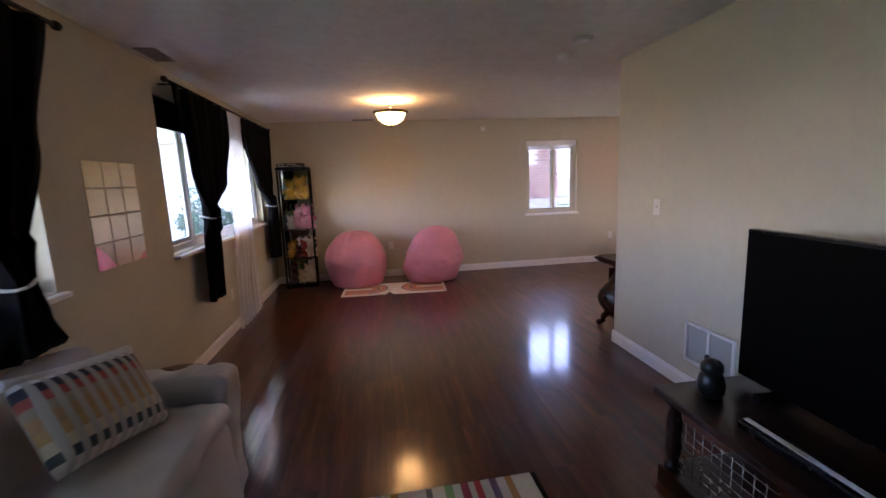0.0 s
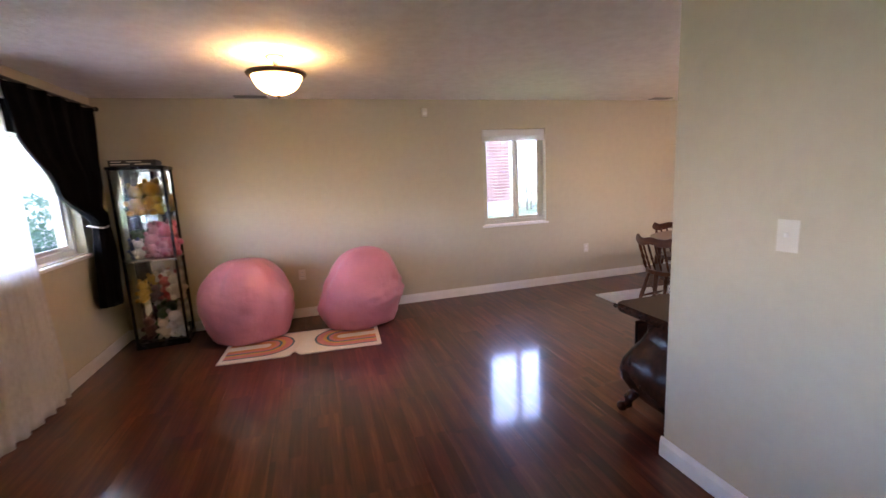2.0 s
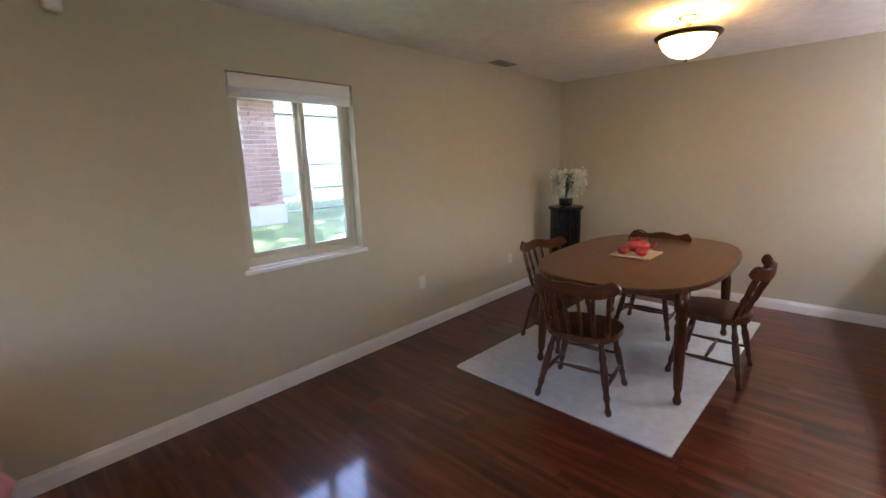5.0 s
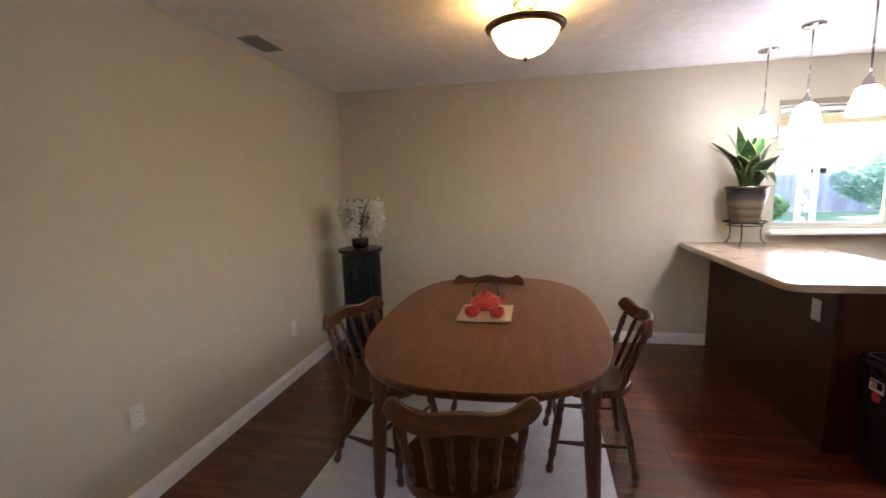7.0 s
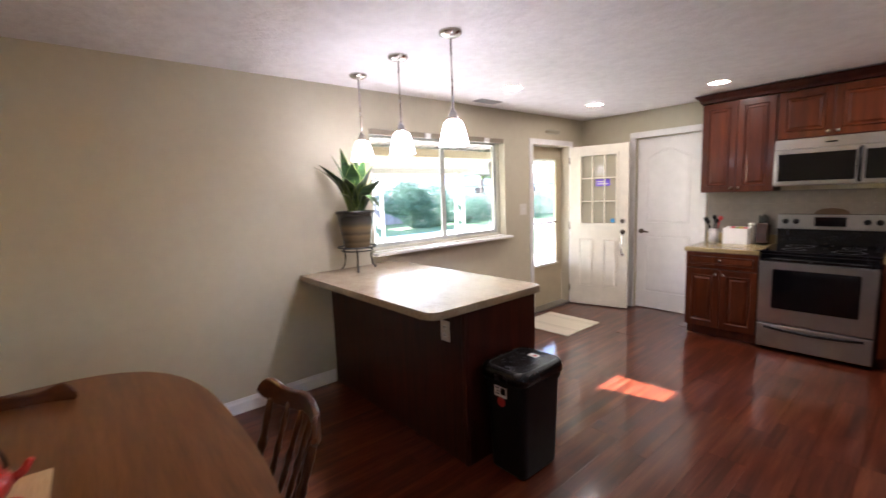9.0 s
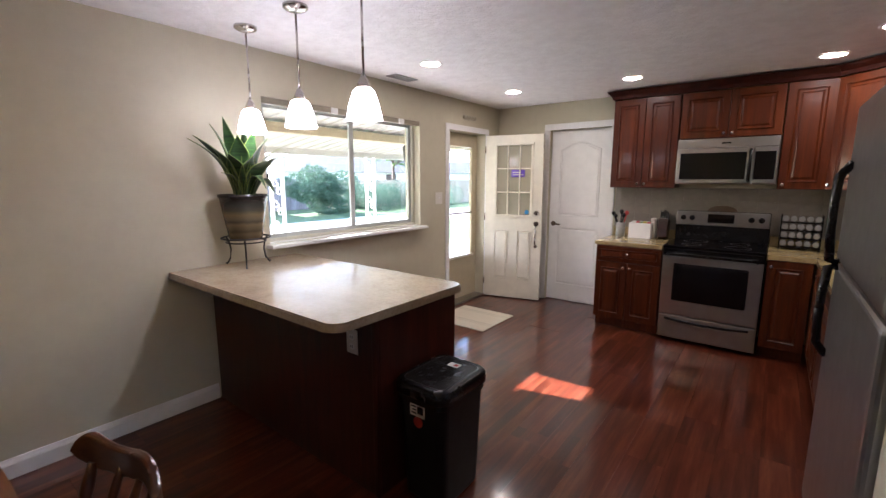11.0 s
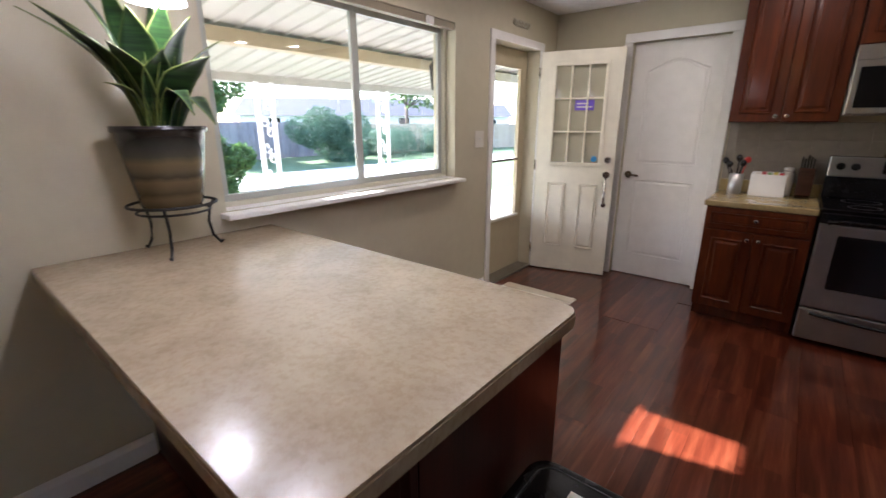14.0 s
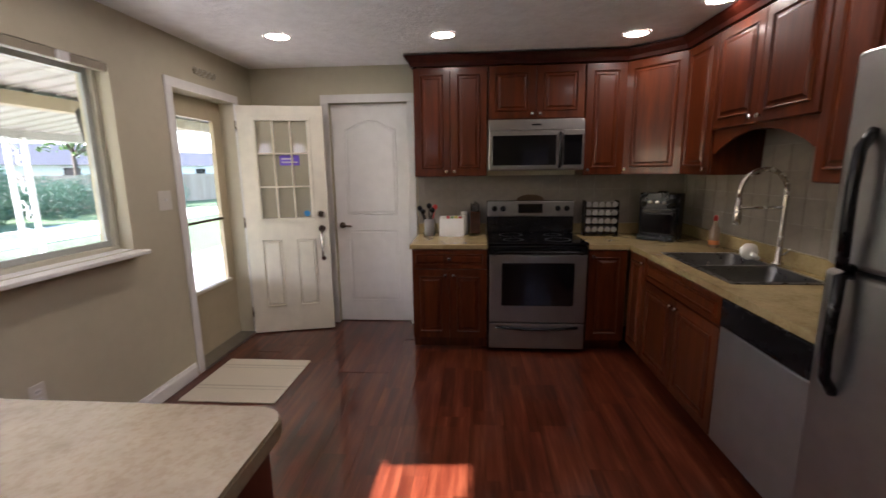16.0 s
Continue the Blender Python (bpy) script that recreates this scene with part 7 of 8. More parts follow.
    for lat, up, dep, w0, tw in blades:
        tip = right * lat + away * dep
        reach = tip.length
        n = 16
        bm = bm_new()
        lay = bm.verts.layers.float.new("edge")
        out = tip.normalized()
        side = Vector((-out.y, out.x, 0))
        rows = []
        for i in range(n + 1):
            s = i / n
            arc = 0.16 * math.sin(math.pi * s) * (0.75 if up < 0.1 else 0.35)
            c = out * (0.035 + (reach - 0.035) * s ** (0.9 if up < 0.1 else 1.5)) + Vector((0, 0, 0.24 + (up + 0.03) * s + arc))
            w = w0 * (0.50 + 0.62 * math.sin(math.pi * min(1, s * 0.8 + 0.12))) * max(0.0, 1 - max(0.0, s - 0.62) / 0.38) ** 0.75 if s < 1 else 0.0008
            d = side * math.cos(tw * s) + out * math.sin(tw * s)
            nn = d.cross(Vector((0, 0, 1)))
            row = []
            for j in range(7):
                u = j / 3 - 1
                q = bm.verts.new(c + d * w * u - nn * w * 0.3 * (1 - u * u) + Vector((0, 0, 0.06 * w * math.sin(9 * s + 3 * u))))
                q[lay] = abs(u)
                row.append(q)
            rows.append(row)
        for A, B in zip(rows, rows[1:]):
            for j in range(6):
                bm.faces.new((A[j], A[j + 1], B[j + 1], B[j])).smooth = True
        lf = part("leaf", bm, lm, p)
        sol = lf.modifiers.new("thickness", "SOLIDIFY")
        sol.thickness = 0.003


pot_plant()


def trash_can():
    e = thing("trash_can", pose(4.405, 3.05, 0, 0, 0, 0), "tall black plastic trash can with a hinged lid", "trash can")
    bm = bm_new()
    rings = []
    for z, q in ((0.0, 0.76), (0.012, 0.80), (0.47, 0.90), (0.535, 0.905)):
        rings.append([bm.verts.new((x * q, y * q, z)) for x, y in rounded_rect(-0.145, 0.145, -0.18, 0.18, 0.045, 5)])
    for a, b in zip(rings, rings[1:]):
        for k in range(len(a)):
            bm.faces.new((a[k], a[(k + 1) % len(a)], b[(k + 1) % len(a)], b[k]))
    bm.faces.new(list(reversed(rings[0])))
    bm.faces.new(rings[-1])
    part("bin", bm, BINPLASTIC, e)
    part("collar", prism(rounded_rect(-0.139, 0.139, -0.174, 0.174, 0.045), 0.488, 0.522, 0.006), BINPLASTIC, e)
    # lid: a deep rounded cap with a shallow dished top
    bm = bm_new()
    rings = []
    for inset, z in ((0.010, 0.515), (0.0, 0.522), (0.0, 0.556), (0.004, 0.570), (0.014, 0.580), (0.026, 0.583), (0.032, 0.580), (0.038, 0.5785)):
        rings.append([bm.verts.new((x, y, z)) for x, y in rounded_rect(-0.15 + inset, 0.15 - inset, -0.186 + inset, 0.186 - inset, 0.058 - inset * 0.6, 6)])
    for a, b in zip(rings, rings[1:]):
        for k in range(len(a)):
            bm.faces.new((a[k], a[(k + 1) % len(a)], b[(k + 1) % len(a)], b[k])).smooth = True
    bm.faces.new(list(reversed(rings[0])))
    bm.faces.new(rings[-1])
    lid = part("lid", bm, BLACKPLASTIC, e)
    line = rounded_rect(-0.118, 0.118, -0.154, 0.154, 0.044, 6)
    part("lid_trim", tube([(x, y, 0.5795) for x, y in line + line[:1]], 0.0016, 6), RINGGREY, lid, "thin grey line round the lid")
    part("lid_latch", box(-0.03, 0.03, 0.176, 0.1885, 0.545, 0.566, 0.004), BLACKPLASTIC, lid)
    part("label_sticker", box(-0.03, 0.055, 0.1635, 0.1645, 0.425, 0.486), PLATE, e, "white paper label")
    part("print_bar", box(-0.022, 0.012, 0.1645, 0.1650, 0.440, 0.476), BLACKPLASTIC, e)
    for k in range(3):
        part("print_bar", box(0.018, 0.048 - 0.008 * (k % 2), 0.1645, 0.1650, 0.437 + 0.015 * k, 0.443 + 0.015 * k), BLACKPLASTIC, e)
    tag = [(0.026 * math.cos(2 * math.pi * k / 16) + 0.008, 0.026 * math.sin(2 * math.pi * k / 16) + 0.400) for k in range(16)]
    part("label_sticker", prism(tag, 0, 0.0018, m=Matrix.Translation((0, 0.1652, 0)) @ Euler((radians(90), 0, 0)).to_matrix().to_4x4()), RED, e, "round red sale tag")
    st = part("lid_sticker", box(-0.03, 0.03, -0.115, -0.075, 0.5786, 0.5796), PLATE, lid, "pale lid sticker")
    part("print_bar", box(-0.022, 0.0, -0.107, -0.085, 0.5797, 0.5800), RED, st)


trash_can()

# refrigerator beside the wall end
def fridge():
    e = thing("refrigerator", pose(3.03, 2.135, 0), "stainless refrigerator with curved black handles", "refrigerator")
    part("body", box(-0.70, -0.06, 0.0, 1.03, 0.02, 1.76, 0.006), plain("grey cabinet steel", (0.10, 0.10, 0.105), 0.4, 0.3), e)
    part("freezer_door", box(-0.058, 0.0, 0.004, 1.026, 1.135, 1.755, 0.018, 3), STEEL, e)
    part("fridge_door", box(-0.058, 0.0, 0.004, 1.026, 0.06, 1.125, 0.018, 3), STEEL, e)
    part("kick_grille", box(-0.06, -0.02, 0.02, 1.01, 0.003, 0.055, 0.003), BLACKPLASTIC, e)
    part("handle", tube([(0.0, 0.105, 1.14), (0.03, 0.105, 1.145), (0.038, 0.11, 1.26), (0.04, 0.11, 1.38), (0.034, 0.11, 1.48), (0.0, 0.105, 1.53)], 0.016, 10), BLACKPLASTIC, e, "bowed black handle")
    part("handle", tube([(0.0, 0.105, 1.12), (0.03, 0.105, 1.115), (0.038, 0.11, 1.0), (0.04, 0.11, 0.90), (0.034, 0.11, 0.80), (0.0, 0.105, 0.75)], 0.016, 10), BLACKPLASTIC, e, "bowed black handle")
    part("hinge_cover", box(-0.10, -0.01, 0.90, 1.01, 1.7605, 1.785, 0.006), BLACKPLASTIC, e)


fridge()

# pendants and recessed lights
SHADE = glowing("lit white glass shade", (1.0, 0.97, 0.94), 1.3)


def pendant(x, y):
    e = thing("pendant_lamp", pose(x, y, CEILZ), "lit brushed-nickel pendant with a white glass shade", "pendant lamp", "pendants over the counter")
    part("canopy", lathe([(0.062, -0.001), (0.062, -0.014), (0.045, -0.024), (0.01, -0.03)], 28), NICKEL, e)
    part("rod", turned((0, 0, -0.028), (0, 0, -0.405), [(0, 0.0055), (1, 0.0055)]), NICKEL, e)
    part("socket", turned((0, 0, -0.40), (0, 0, -0.468), [(0, 0.008), (0.2, 0.016), (0.6, 0.028), (1, 0.034)], 18), NICKEL, e)
    part("shade", lathe([(0.036, -0.462), (0.05, -0.475), (0.068, -0.53), (0.083, -0.60), (0.08, -0.60), (0.062, -0.53), (0.045, -0.48)], 28, cap=False), SHADE, e)
    d = bpy.data.lights.new("pendant_bulb", "POINT")
    d.energy, d.color, d.shadow_soft_size = 0.37, (0.96, 0.97, 1.0), 0.03
    new("pendant_bulb", d).location = (x, y, CEILZ - 0.56)


for x in (4.79, 5.282, 5.776):
    pendant(x, 3.138)
DISC = glowing("lit recessed lens", (1.0, 0.89, 0.70), 9.0)
for x, y in ((5.44, 1.86), (5.45, 0.53), (4.34, 0.44), (3.03, 0.32), (2.79, 0.9), (3.02, 1.65)):
    e = thing("recessed_light", pose(x, y, CEILZ), "lit round recessed ceiling light with a white trim", "recessed light", "recessed kitchen lights")
    part("trim_ring", lathe([(0.092, -0.001), (0.09, -0.006), (0.075, -0.007), (0.07, -0.002)], 30, cap=False), WHITE, e)
    part("lens", lathe([(0.071, -0.003), (0.04, -0.005), (0.002, -0.005)], 30, cap=False), DISC, e)

# entry mat
mt = thing("door_mat", pose(5.70, 0.835, 0.001, 0, 0, 0), "thin woven cream mat with grey stripes by the back door", "mat")
part("weave", prism(rounded_rect(-0.32, 0.32, -0.31, 0.31, 0.008), 0, 0.006, 0.002), stripes("cream woven mat", 1, [(0, (0.62, 0.56, 0.45)), (0.30, (0.48, 0.43, 0.34)), (0.36, (0.62, 0.56, 0.45)), (0.44, (0.48, 0.43, 0.34)), (0.48, (0.62, 0.56, 0.45))], 0.31), mt)
# small carved plaque above the back door
pq = thing("wall_plaque", pose(XE, 0.33, 2.155), "small carved beige plaque above the back door", "plaque")
part("board", prism(rounded_rect(-0.13, 0.13, -0.020, 0.020, 0.016), 0.001, 0.009, 0.002, Matrix(((0, 0, -1, 0), (1, 0, 0, 0), (0, 1, 0, 0), (0, 0, 0, 1)))), RAILTAN, pq)
for k in range(9):
    y = -0.112 + 0.028 * k
    part("carving", tube([(-0.010, y + 0.016 * math.cos(q), 0.022 * math.sin(q) + 0.006 * (-1) ** k) for q in [2 * math.pi * j / 12 for j in range(10)]], 0.0045, 6), VINYL, pq)

# tiled backsplash
ts, tg = 0.15, 0.003
tb = box(-ts / 2 + tg / 2, ts / 2 - tg / 2, 0, 0.006, -ts / 2 + tg / 2, ts / 2 - tg / 2, 0.0015, 1)
tile_mesh = bpy.data.meshes.new("tile")
tb.to_mesh(tile_mesh)
tb.free()
tile_mesh.materials.append(TILE)
z0 = KZ + 0.092
spl_s = setting("backsplash_south", box(XK + 0.012, 4.635, YS, YS + 0.004, z0, 1.384), GROUT, "beige square ceramic tile backsplash behind the range", "backsplash")
spl_w = setting("backsplash_west", box(XK, XK + 0.004, YS + 0.012, 2.12, z0, 1.66), GROUT, "beige square ceramic tile backsplash behind the sink", "backsplash")
for i in range(15):
    for j in range(3):
        o = new("tile", tile_mesh)
        o.parent = spl_s
        o.matrix_basis = pose(XK + 0.02 + ts * (i + 0.5), YS + 0.002, z0 + ts * (j + 0.5))
        if z0 + ts * (j + 1) > 1.384:
            o.matrix_basis = pose(XK + 0.02 + ts * (i + 0.5), YS + 0.002, (z0 + ts * j + 1.384) / 2) @ Matrix.Diagonal((1, 1, (1.384 - z0 - ts * j) / ts, 1))
for i in range(16):
    for j in range(4):
        o = new("tile", tile_mesh)
        o.parent = spl_w
        top = min(z0 + ts * (j + 1), 1.66)
        o.matrix_basis = pose(XK + 0.002, YS + 0.03 + ts * (i + 0.5), (z0 + ts * j + top) / 2, 0, 0, -90) @ Matrix.Diagonal((1, 1, (top - z0 - ts * j) / ts, 1))

# ---- outdoors ----
GZ = -0.15


def ground_z(x, y):
    """Level lawn, with a bank rising to the neighbour on the north side."""
    s = max(0.0, min(1.0, (y - 7.0) / 3.4)) * max(0.0, min(1.0, (x + 4.5) / 3.0))
    return GZ + 0.70 * s * s * (3 - 2 * s)


g = bm_new()
GX = [-400, -120, -40, -20, -12, -8] + [-6 + 0.75 * k for k in range(36)] + [24, 32, 60, 150, 400]
GY = [-400, -120, -40, -16, -6, 0] + [5 + 0.5 * k for k in range(16)] + [14, 17, 22, 32, 60, 150, 400]
gv = [[g.verts.new((x, y, ground_z(x, y))) for y in GY] for x in GX]
for i in range(len(GX) - 1):
    for j in range(len(GY) - 1):
        g.faces.new((gv[i][j], gv[i + 1][j], gv[i + 1][j + 1], gv[i][j + 1])).smooth = True
setting("ground", g, GRASS, "mown green lawn round the house", "ground")
setting("patio", box(XE + 0.2, 9.6, -6.5, 6.0, GZ - 0.1, -0.10), CONCRETE, "pale concrete patio slab under the awning", "patio")
# Pale concrete colour here stands for sunlit grass beyond the patio.
setting("lit_lawn_band", box(14.2, 17.2, -16.0, 6.0, GZ - 0.1, GZ + 0.02), CONCRETE, "pale slab standing in for a sunlit band of lawn", "pavement")
# Unseen roof; its north eave is drawn long to shade the small window.
setting("house_roof", box(XW - 2.2, XE + 0.55, YB - 0.6, YN + 0.85, 2.5, 2.62), ROOFING, "roof slab over the house", "roof")


def awning():
    e = thing("patio_awning", Matrix(), "cream ribbed metal patio awning on tan beams", "awning")
    x0, z0, x1, z1 = XE + 0.2, 2.36, 9.25, 1.93
    up = lambda x: z0 + (z1 - z0) * (x - x0) / (x1 - x0)
    n = 44
    ya, yb = -2.6, 6.2
    w = (yb - ya) / n
    for k in range(n):
        y = ya + w * k
        spans = [(x0, x1)]
        # Invented gap in the roof that lets the sun patch reach the kitchen floor.
        if 2.4 < y + w / 2 < 2.8:
            spans = [(x0, 7.36), (7.77, x1)]
        for a, b in spans:
            bm = bm_new()
            prof = [(0.0, 0.0), (0.012, -0.018), (0.02, -0.018), (0.032, 0.0), (w + 0.006, 0.001)]
            lo = [[bm.verts.new((x, y + p, up(x) + q)) for p, q in prof] for x in (a, b)]
            hi = [[bm.verts.new((x, y + p, up(x) + q + 0.006)) for p, q in prof] for x in (a, b)]
            for i in range(4):
                bm.faces.new((lo[0][i], lo[0][i + 1], lo[1][i + 1], lo[1][i]))
                bm.faces.new((hi[0][i], hi[1][i], hi[1][i + 1], hi[0][i + 1]))
            for r in (0, 1):
                for i in range(4):
                    bm.faces.new((lo[r][i], hi[r][i], hi[r][i + 1], lo[r][i + 1]))
            part("pan", bm, AWNING, e)
    # Added plates that narrow the gap so the sun patch tapers.
    for poly in ([(7.33, 2.37), (7.80, 2.37), (7.80, 2.475), (7.33, 2.447)], [(7.33, 2.647), (7.80, 2.762), (7.80, 2.83), (7.33, 2.83)]):
        part("sun_mask", prism(poly, 2.218, 2.222), AWNING, e)
    part("beam", box(7.80, 7.92, ya, yb, up(7.86) - 0.14, up(7.92) - 0.019, 0.004), AWNBEAM, e, "tan wooden beam")
    part("gutter", box(x1 - 0.05, x1 + 0.05, ya, yb, z1 - 0.09, z1 + 0.05, 0.01), AWNING, e)


awning()


def iron_post(m):
    e = thing("patio_post", m, "white wrought-iron scroll post holding the awning", "post", "white patio posts")
    H = 1.955
    for s in (-1, 1):
        part("upright", box(-0.016, 0.016, s * 0.095 - 0.024, s * 0.095 + 0.024, 0, H, 0.003), WHITE, e)
    for k in range(6):
        zc = 0.18 + 0.31 * k
        pts = []
        for q in range(25):
            a = 4 * math.pi * q / 24
            if q <= 12:
                pts.append((0, 0.035 - 0.05 * math.cos(2 * math.pi * q / 12) * (0.4 + q / 20), zc + 0.05 * math.sin(2 * math.pi * q / 12) + 0.09))
            else:
                pts.append((0, -0.035 + 0.05 * math.cos(2 * math.pi * (q - 12) / 12) * (0.4 + (24 - q) / 20), zc - 0.05 * math.sin(2 * math.pi * (q - 12) / 12) - 0.03))
        part("scroll", tube(pts, 0.010, 6), WHITE, e)
    return e


ip = iron_post(pose(9.18, 0.92, -0.10))
copy_thing(ip, pose(9.18, -0.96, -0.10))
copy_thing(ip, pose(9.18, 2.85, -0.10))
ln = thing("wall_lantern", pose(XE + 0.2, 1.02, 1.75), "black outdoor lantern beside the patio window", "lantern")
part("arm", tube([(0, 0, 0.12), (0.08, 0, 0.15), (0.12, 0, 0.1)], 0.008), BLACKMETAL, ln)
part("cage", lathe([(0.045, -0.12), (0.065, 0.05), (0.03, 0.09), (0.01, 0.1)], 6, (0.12, 0, 0)), BLACKMETAL, ln)


def tree_thing(name, x, y, h, r, n, mat, label, cat, trunk=True, seedv=1, zbase=GZ, leaf=0.12):
    e = thing(name, pose(x, y, zbase), label, cat)
    rng = random.Random(seedv)
    clumps = []
    for k in range(11):
        a, q = rng.uniform(0, 6.28), rng.uniform(0.1, 0.9)
        zc = h * (rng.uniform(0.45, 0.9) if trunk else rng.uniform(0.15, 0.8))
        clumps.append((r * q * math.cos(a), r * q * math.sin(a), zc, rng.uniform(0.3, 0.5) * r))
    if trunk:
        bm = turned((0, 0, 0), (0.1, 0.05, h * 0.55), [(0, 0.055 * h * 0.5), (0.1, 0.04 * h * 0.5), (1, 0.02 * h * 0.5)], 10)
        for c in clumps[:7]:
            add_tube(bm, [(0.05, 0.02, h * 0.35), (c[0] * 0.5, c[1] * 0.5, (c[2] + h * 0.4) / 2), c[:3]], 0.02 * h * 0.4, 6, 0.01)
        part("trunk", bm, BARK, e)
    def fill(g_):
        c = clumps[g_.randrange(len(clumps))]
        while True:
            p = Vector((g_.uniform(-1, 1), g_.uniform(-1, 1), g_.uniform(-1, 1)))
            if p.length < 1:
                break
        p = p.normalized() * p.length ** 0.5
        return (c[0] + p.x * c[3], c[1] + p.y * c[3], max(0.03, c[2] + p.z * c[3] * 0.8))
    leaf_part("crown", scatter(fill, n, leaf, seedv), mat, e)


tree_thing("shrub", 20.0, -8.0, 2.2, 1.45, 14000, BUSHLEAF, "dense green shrub by the back fence", "shrub", False, 5, leaf=0.11)
tree_thing("shrub", 20.6, -12.0, 1.25, 1.9, 9000, BUSHLEAF, "low green shrub along the fence", "shrub", False, 6, leaf=0.10)
tree_thing("shrub", 13.2, 0.05, 1.75, 0.75, 9000, LEAF, "green shrub beside the patio", "shrub", False, 7, leaf=0.11)
tree_thing("shrub", 20.2, -15.5, 1.2, 2.0, 8000, BUSHLEAF, "green shrub against the fence", "shrub", False, 15, leaf=0.10)
tree_thing("tree", 23.6, -4.3, 4.8, 2.1, 9000, LEAF, "leafy tree in the back garden", "tree", True, 8, leaf=0.22)
tree_thing("tree", 27.0, -20.0, 7.5, 3.5, 4500, LEAF, "leafy tree behind the fence", "tree", True, 9, leaf=0.28)
tree_thing("tree", -15.0, 17.0, 8.0, 3.6, 6000, LEAF, "leafy street tree beyond the front lawn", "tree", True, 10, leaf=0.26)
tree_thing("tree", -13.2, 31.5, 6.5, 3.2, 8000, LEAF, "large leafy tree across the street", "tree", True, 13, leaf=0.32)
# Out-of-view tree, added to keep the sun off the north lawn.
tree_thing("tree", 12.8, 12.6, 7.0, 3.2, 9000, LEAF, "unseen tree added to shade the north lawn", "tree", True, 16, leaf=0.24)
tree_thing("bush", -10.0, 24.6, 4.2, 2.4, 8000, LEAF, "large leafy bush across the front lawn", "bush", False, 17, leaf=0.2)
tree_thing("shrub", -3.5, 9.9, 1.9, 0.8, 3200, BUSHLEAF, "green bush beside the front window", "shrub", False, 11, leaf=0.09)
tree_thing("shrub", -4.0, 11.4, 2.2, 0.9, 2600, LEAF, "green bush at the house corner", "shrub", False, 12, leaf=0.1)


def fence(x0, y0, x1, y1, mat, label, tall=1.0):
    L = math.hypot(x1 - x0, y1 - y0)
    a = math.degrees(math.atan2(y1 - y0, x1 - x0))
    e = thing("fence", pose(x0, y0, GZ, 0, 0, a), label, "fence")
    n = int(L / 0.15)
    me = None
    for k in range(n):
        m = pose(0.15 * k, 0, random.uniform(-0.02, 0.02))
        if me is None:
            o = part("board", prism([(0, 0), (0.138, 0), (0.138, 1.62), (0.11, 1.66), (0.028, 1.66), (0, 1.62)], -0.009, 0.009, 0.0, Matrix(((1, 0, 0, 0), (0, 0, 1, 0), (0, 1, 0, 0), (0, 0, 0, 1)))), mat, e, m=m)
            me = o.data
        else:
            o = new("board", me)
            o.parent, o.matrix_basis = e, m
    e.scale = (1, 1, tall)
    for z in (0.35, 1.3):
        part("rail", box(0, L, 0.01, 0.05, z, z + 0.08), mat, e)


fence(23.0, 5.0, 23.4, -10.5, FENCEWOOD, "weathered grey board fence at the back of the garden")
fence(23.4, -10.5, 19.5, -25.0, FENCETAN, "tan board fence closing the garden's side", 0.95)


def far_house(name, x, y, w, d, h, rise, turn, wallm, label, panes=3):
    e = thing(name, pose(x, y, GZ, 0, 0, turn), label, "house")
    part("wall", box(-w / 2, w / 2, -d / 2, d / 2, 0, h), wallm, e)
    bm = bm_new()
    v = [bm.verts.new(p) for p in ((-w / 2 - 0.4, -d / 2 - 0.4, h), (w / 2 + 0.4, -d / 2 - 0.4, h), (w / 2 + 0.4, d / 2 + 0.4, h), (-w / 2 - 0.4, d / 2 + 0.4, h), (-w / 2 - 0.4, 0, h + rise), (w / 2 + 0.4, 0, h + rise))]
    for f in ((0, 1, 5, 4), (2, 3, 4, 5), (0, 4, 3), (1, 2, 5), (0, 3, 2, 1)):
        bm.faces.new([v[k] for k in f])
    part("roof", bm, ROOFING, e)
    for k in range(panes):
        xx = -w / 3 + w / 3 * k
        wd = part("window", box(xx - 0.5, xx + 0.5, -d / 2 - 0.05, -d / 2 + 0.02, 1.0, 2.1, 0.01), WHITE, e)
        part("pane", box(xx - 0.43, xx + 0.43, -d / 2 - 0.056, -d / 2 - 0.051, 1.07, 2.03), BLACKGLASS, wd)
    return e


far_house("neighbour_house", 36.0, -21.0, 15, 8, 2.2, 1.5, -128, SIDING, "low neighbouring house behind the garden fence")
far_house("neighbour_house", 36.0, -37.0, 11, 8, 2.3, 1.4, -135, SIDING, "white neighbouring house with a grey roof")
far_house("neighbour_house", -34.0, 12.0, 16, 9, 2.8, 2.0, 95, SIDING, "white house across the street")
setting("road", box(-19.0, -12.0, -200, 200, GZ - 0.1, GZ + 0.02), CONCRETE, "pale concrete street in front of the house", "road")
setting("driveway", box(-12.0, -4.6, 16.0, 22.0, GZ - 0.1, GZ + 0.025), CONCRETE, "pale concrete drive to the street", "pavement")
setting("porch_ceiling", box(XW - 2.1, XW - 0.2, YB, YN + 0.6, 2.3, 2.36), WHITE, "white porch ceiling outside the front windows", "porch")
setting("porch_beam", box(XW - 2.2, XW - 2.05, YB, YN + 0.6, 1.98, 2.299), WHITE, "white porch beam along the front", "porch")
setting("porch_floor", box(XW - 2.2, XW - 0.2, YB, YN + 0.6, GZ - 0.1, -0.10), CONCRETE, "concrete porch floor", "porch")
pc = thing("parked_car", pose(-14.4, 36.0, GZ + 0.02, 0, 0, 88), "dark parked car on the street", "car")
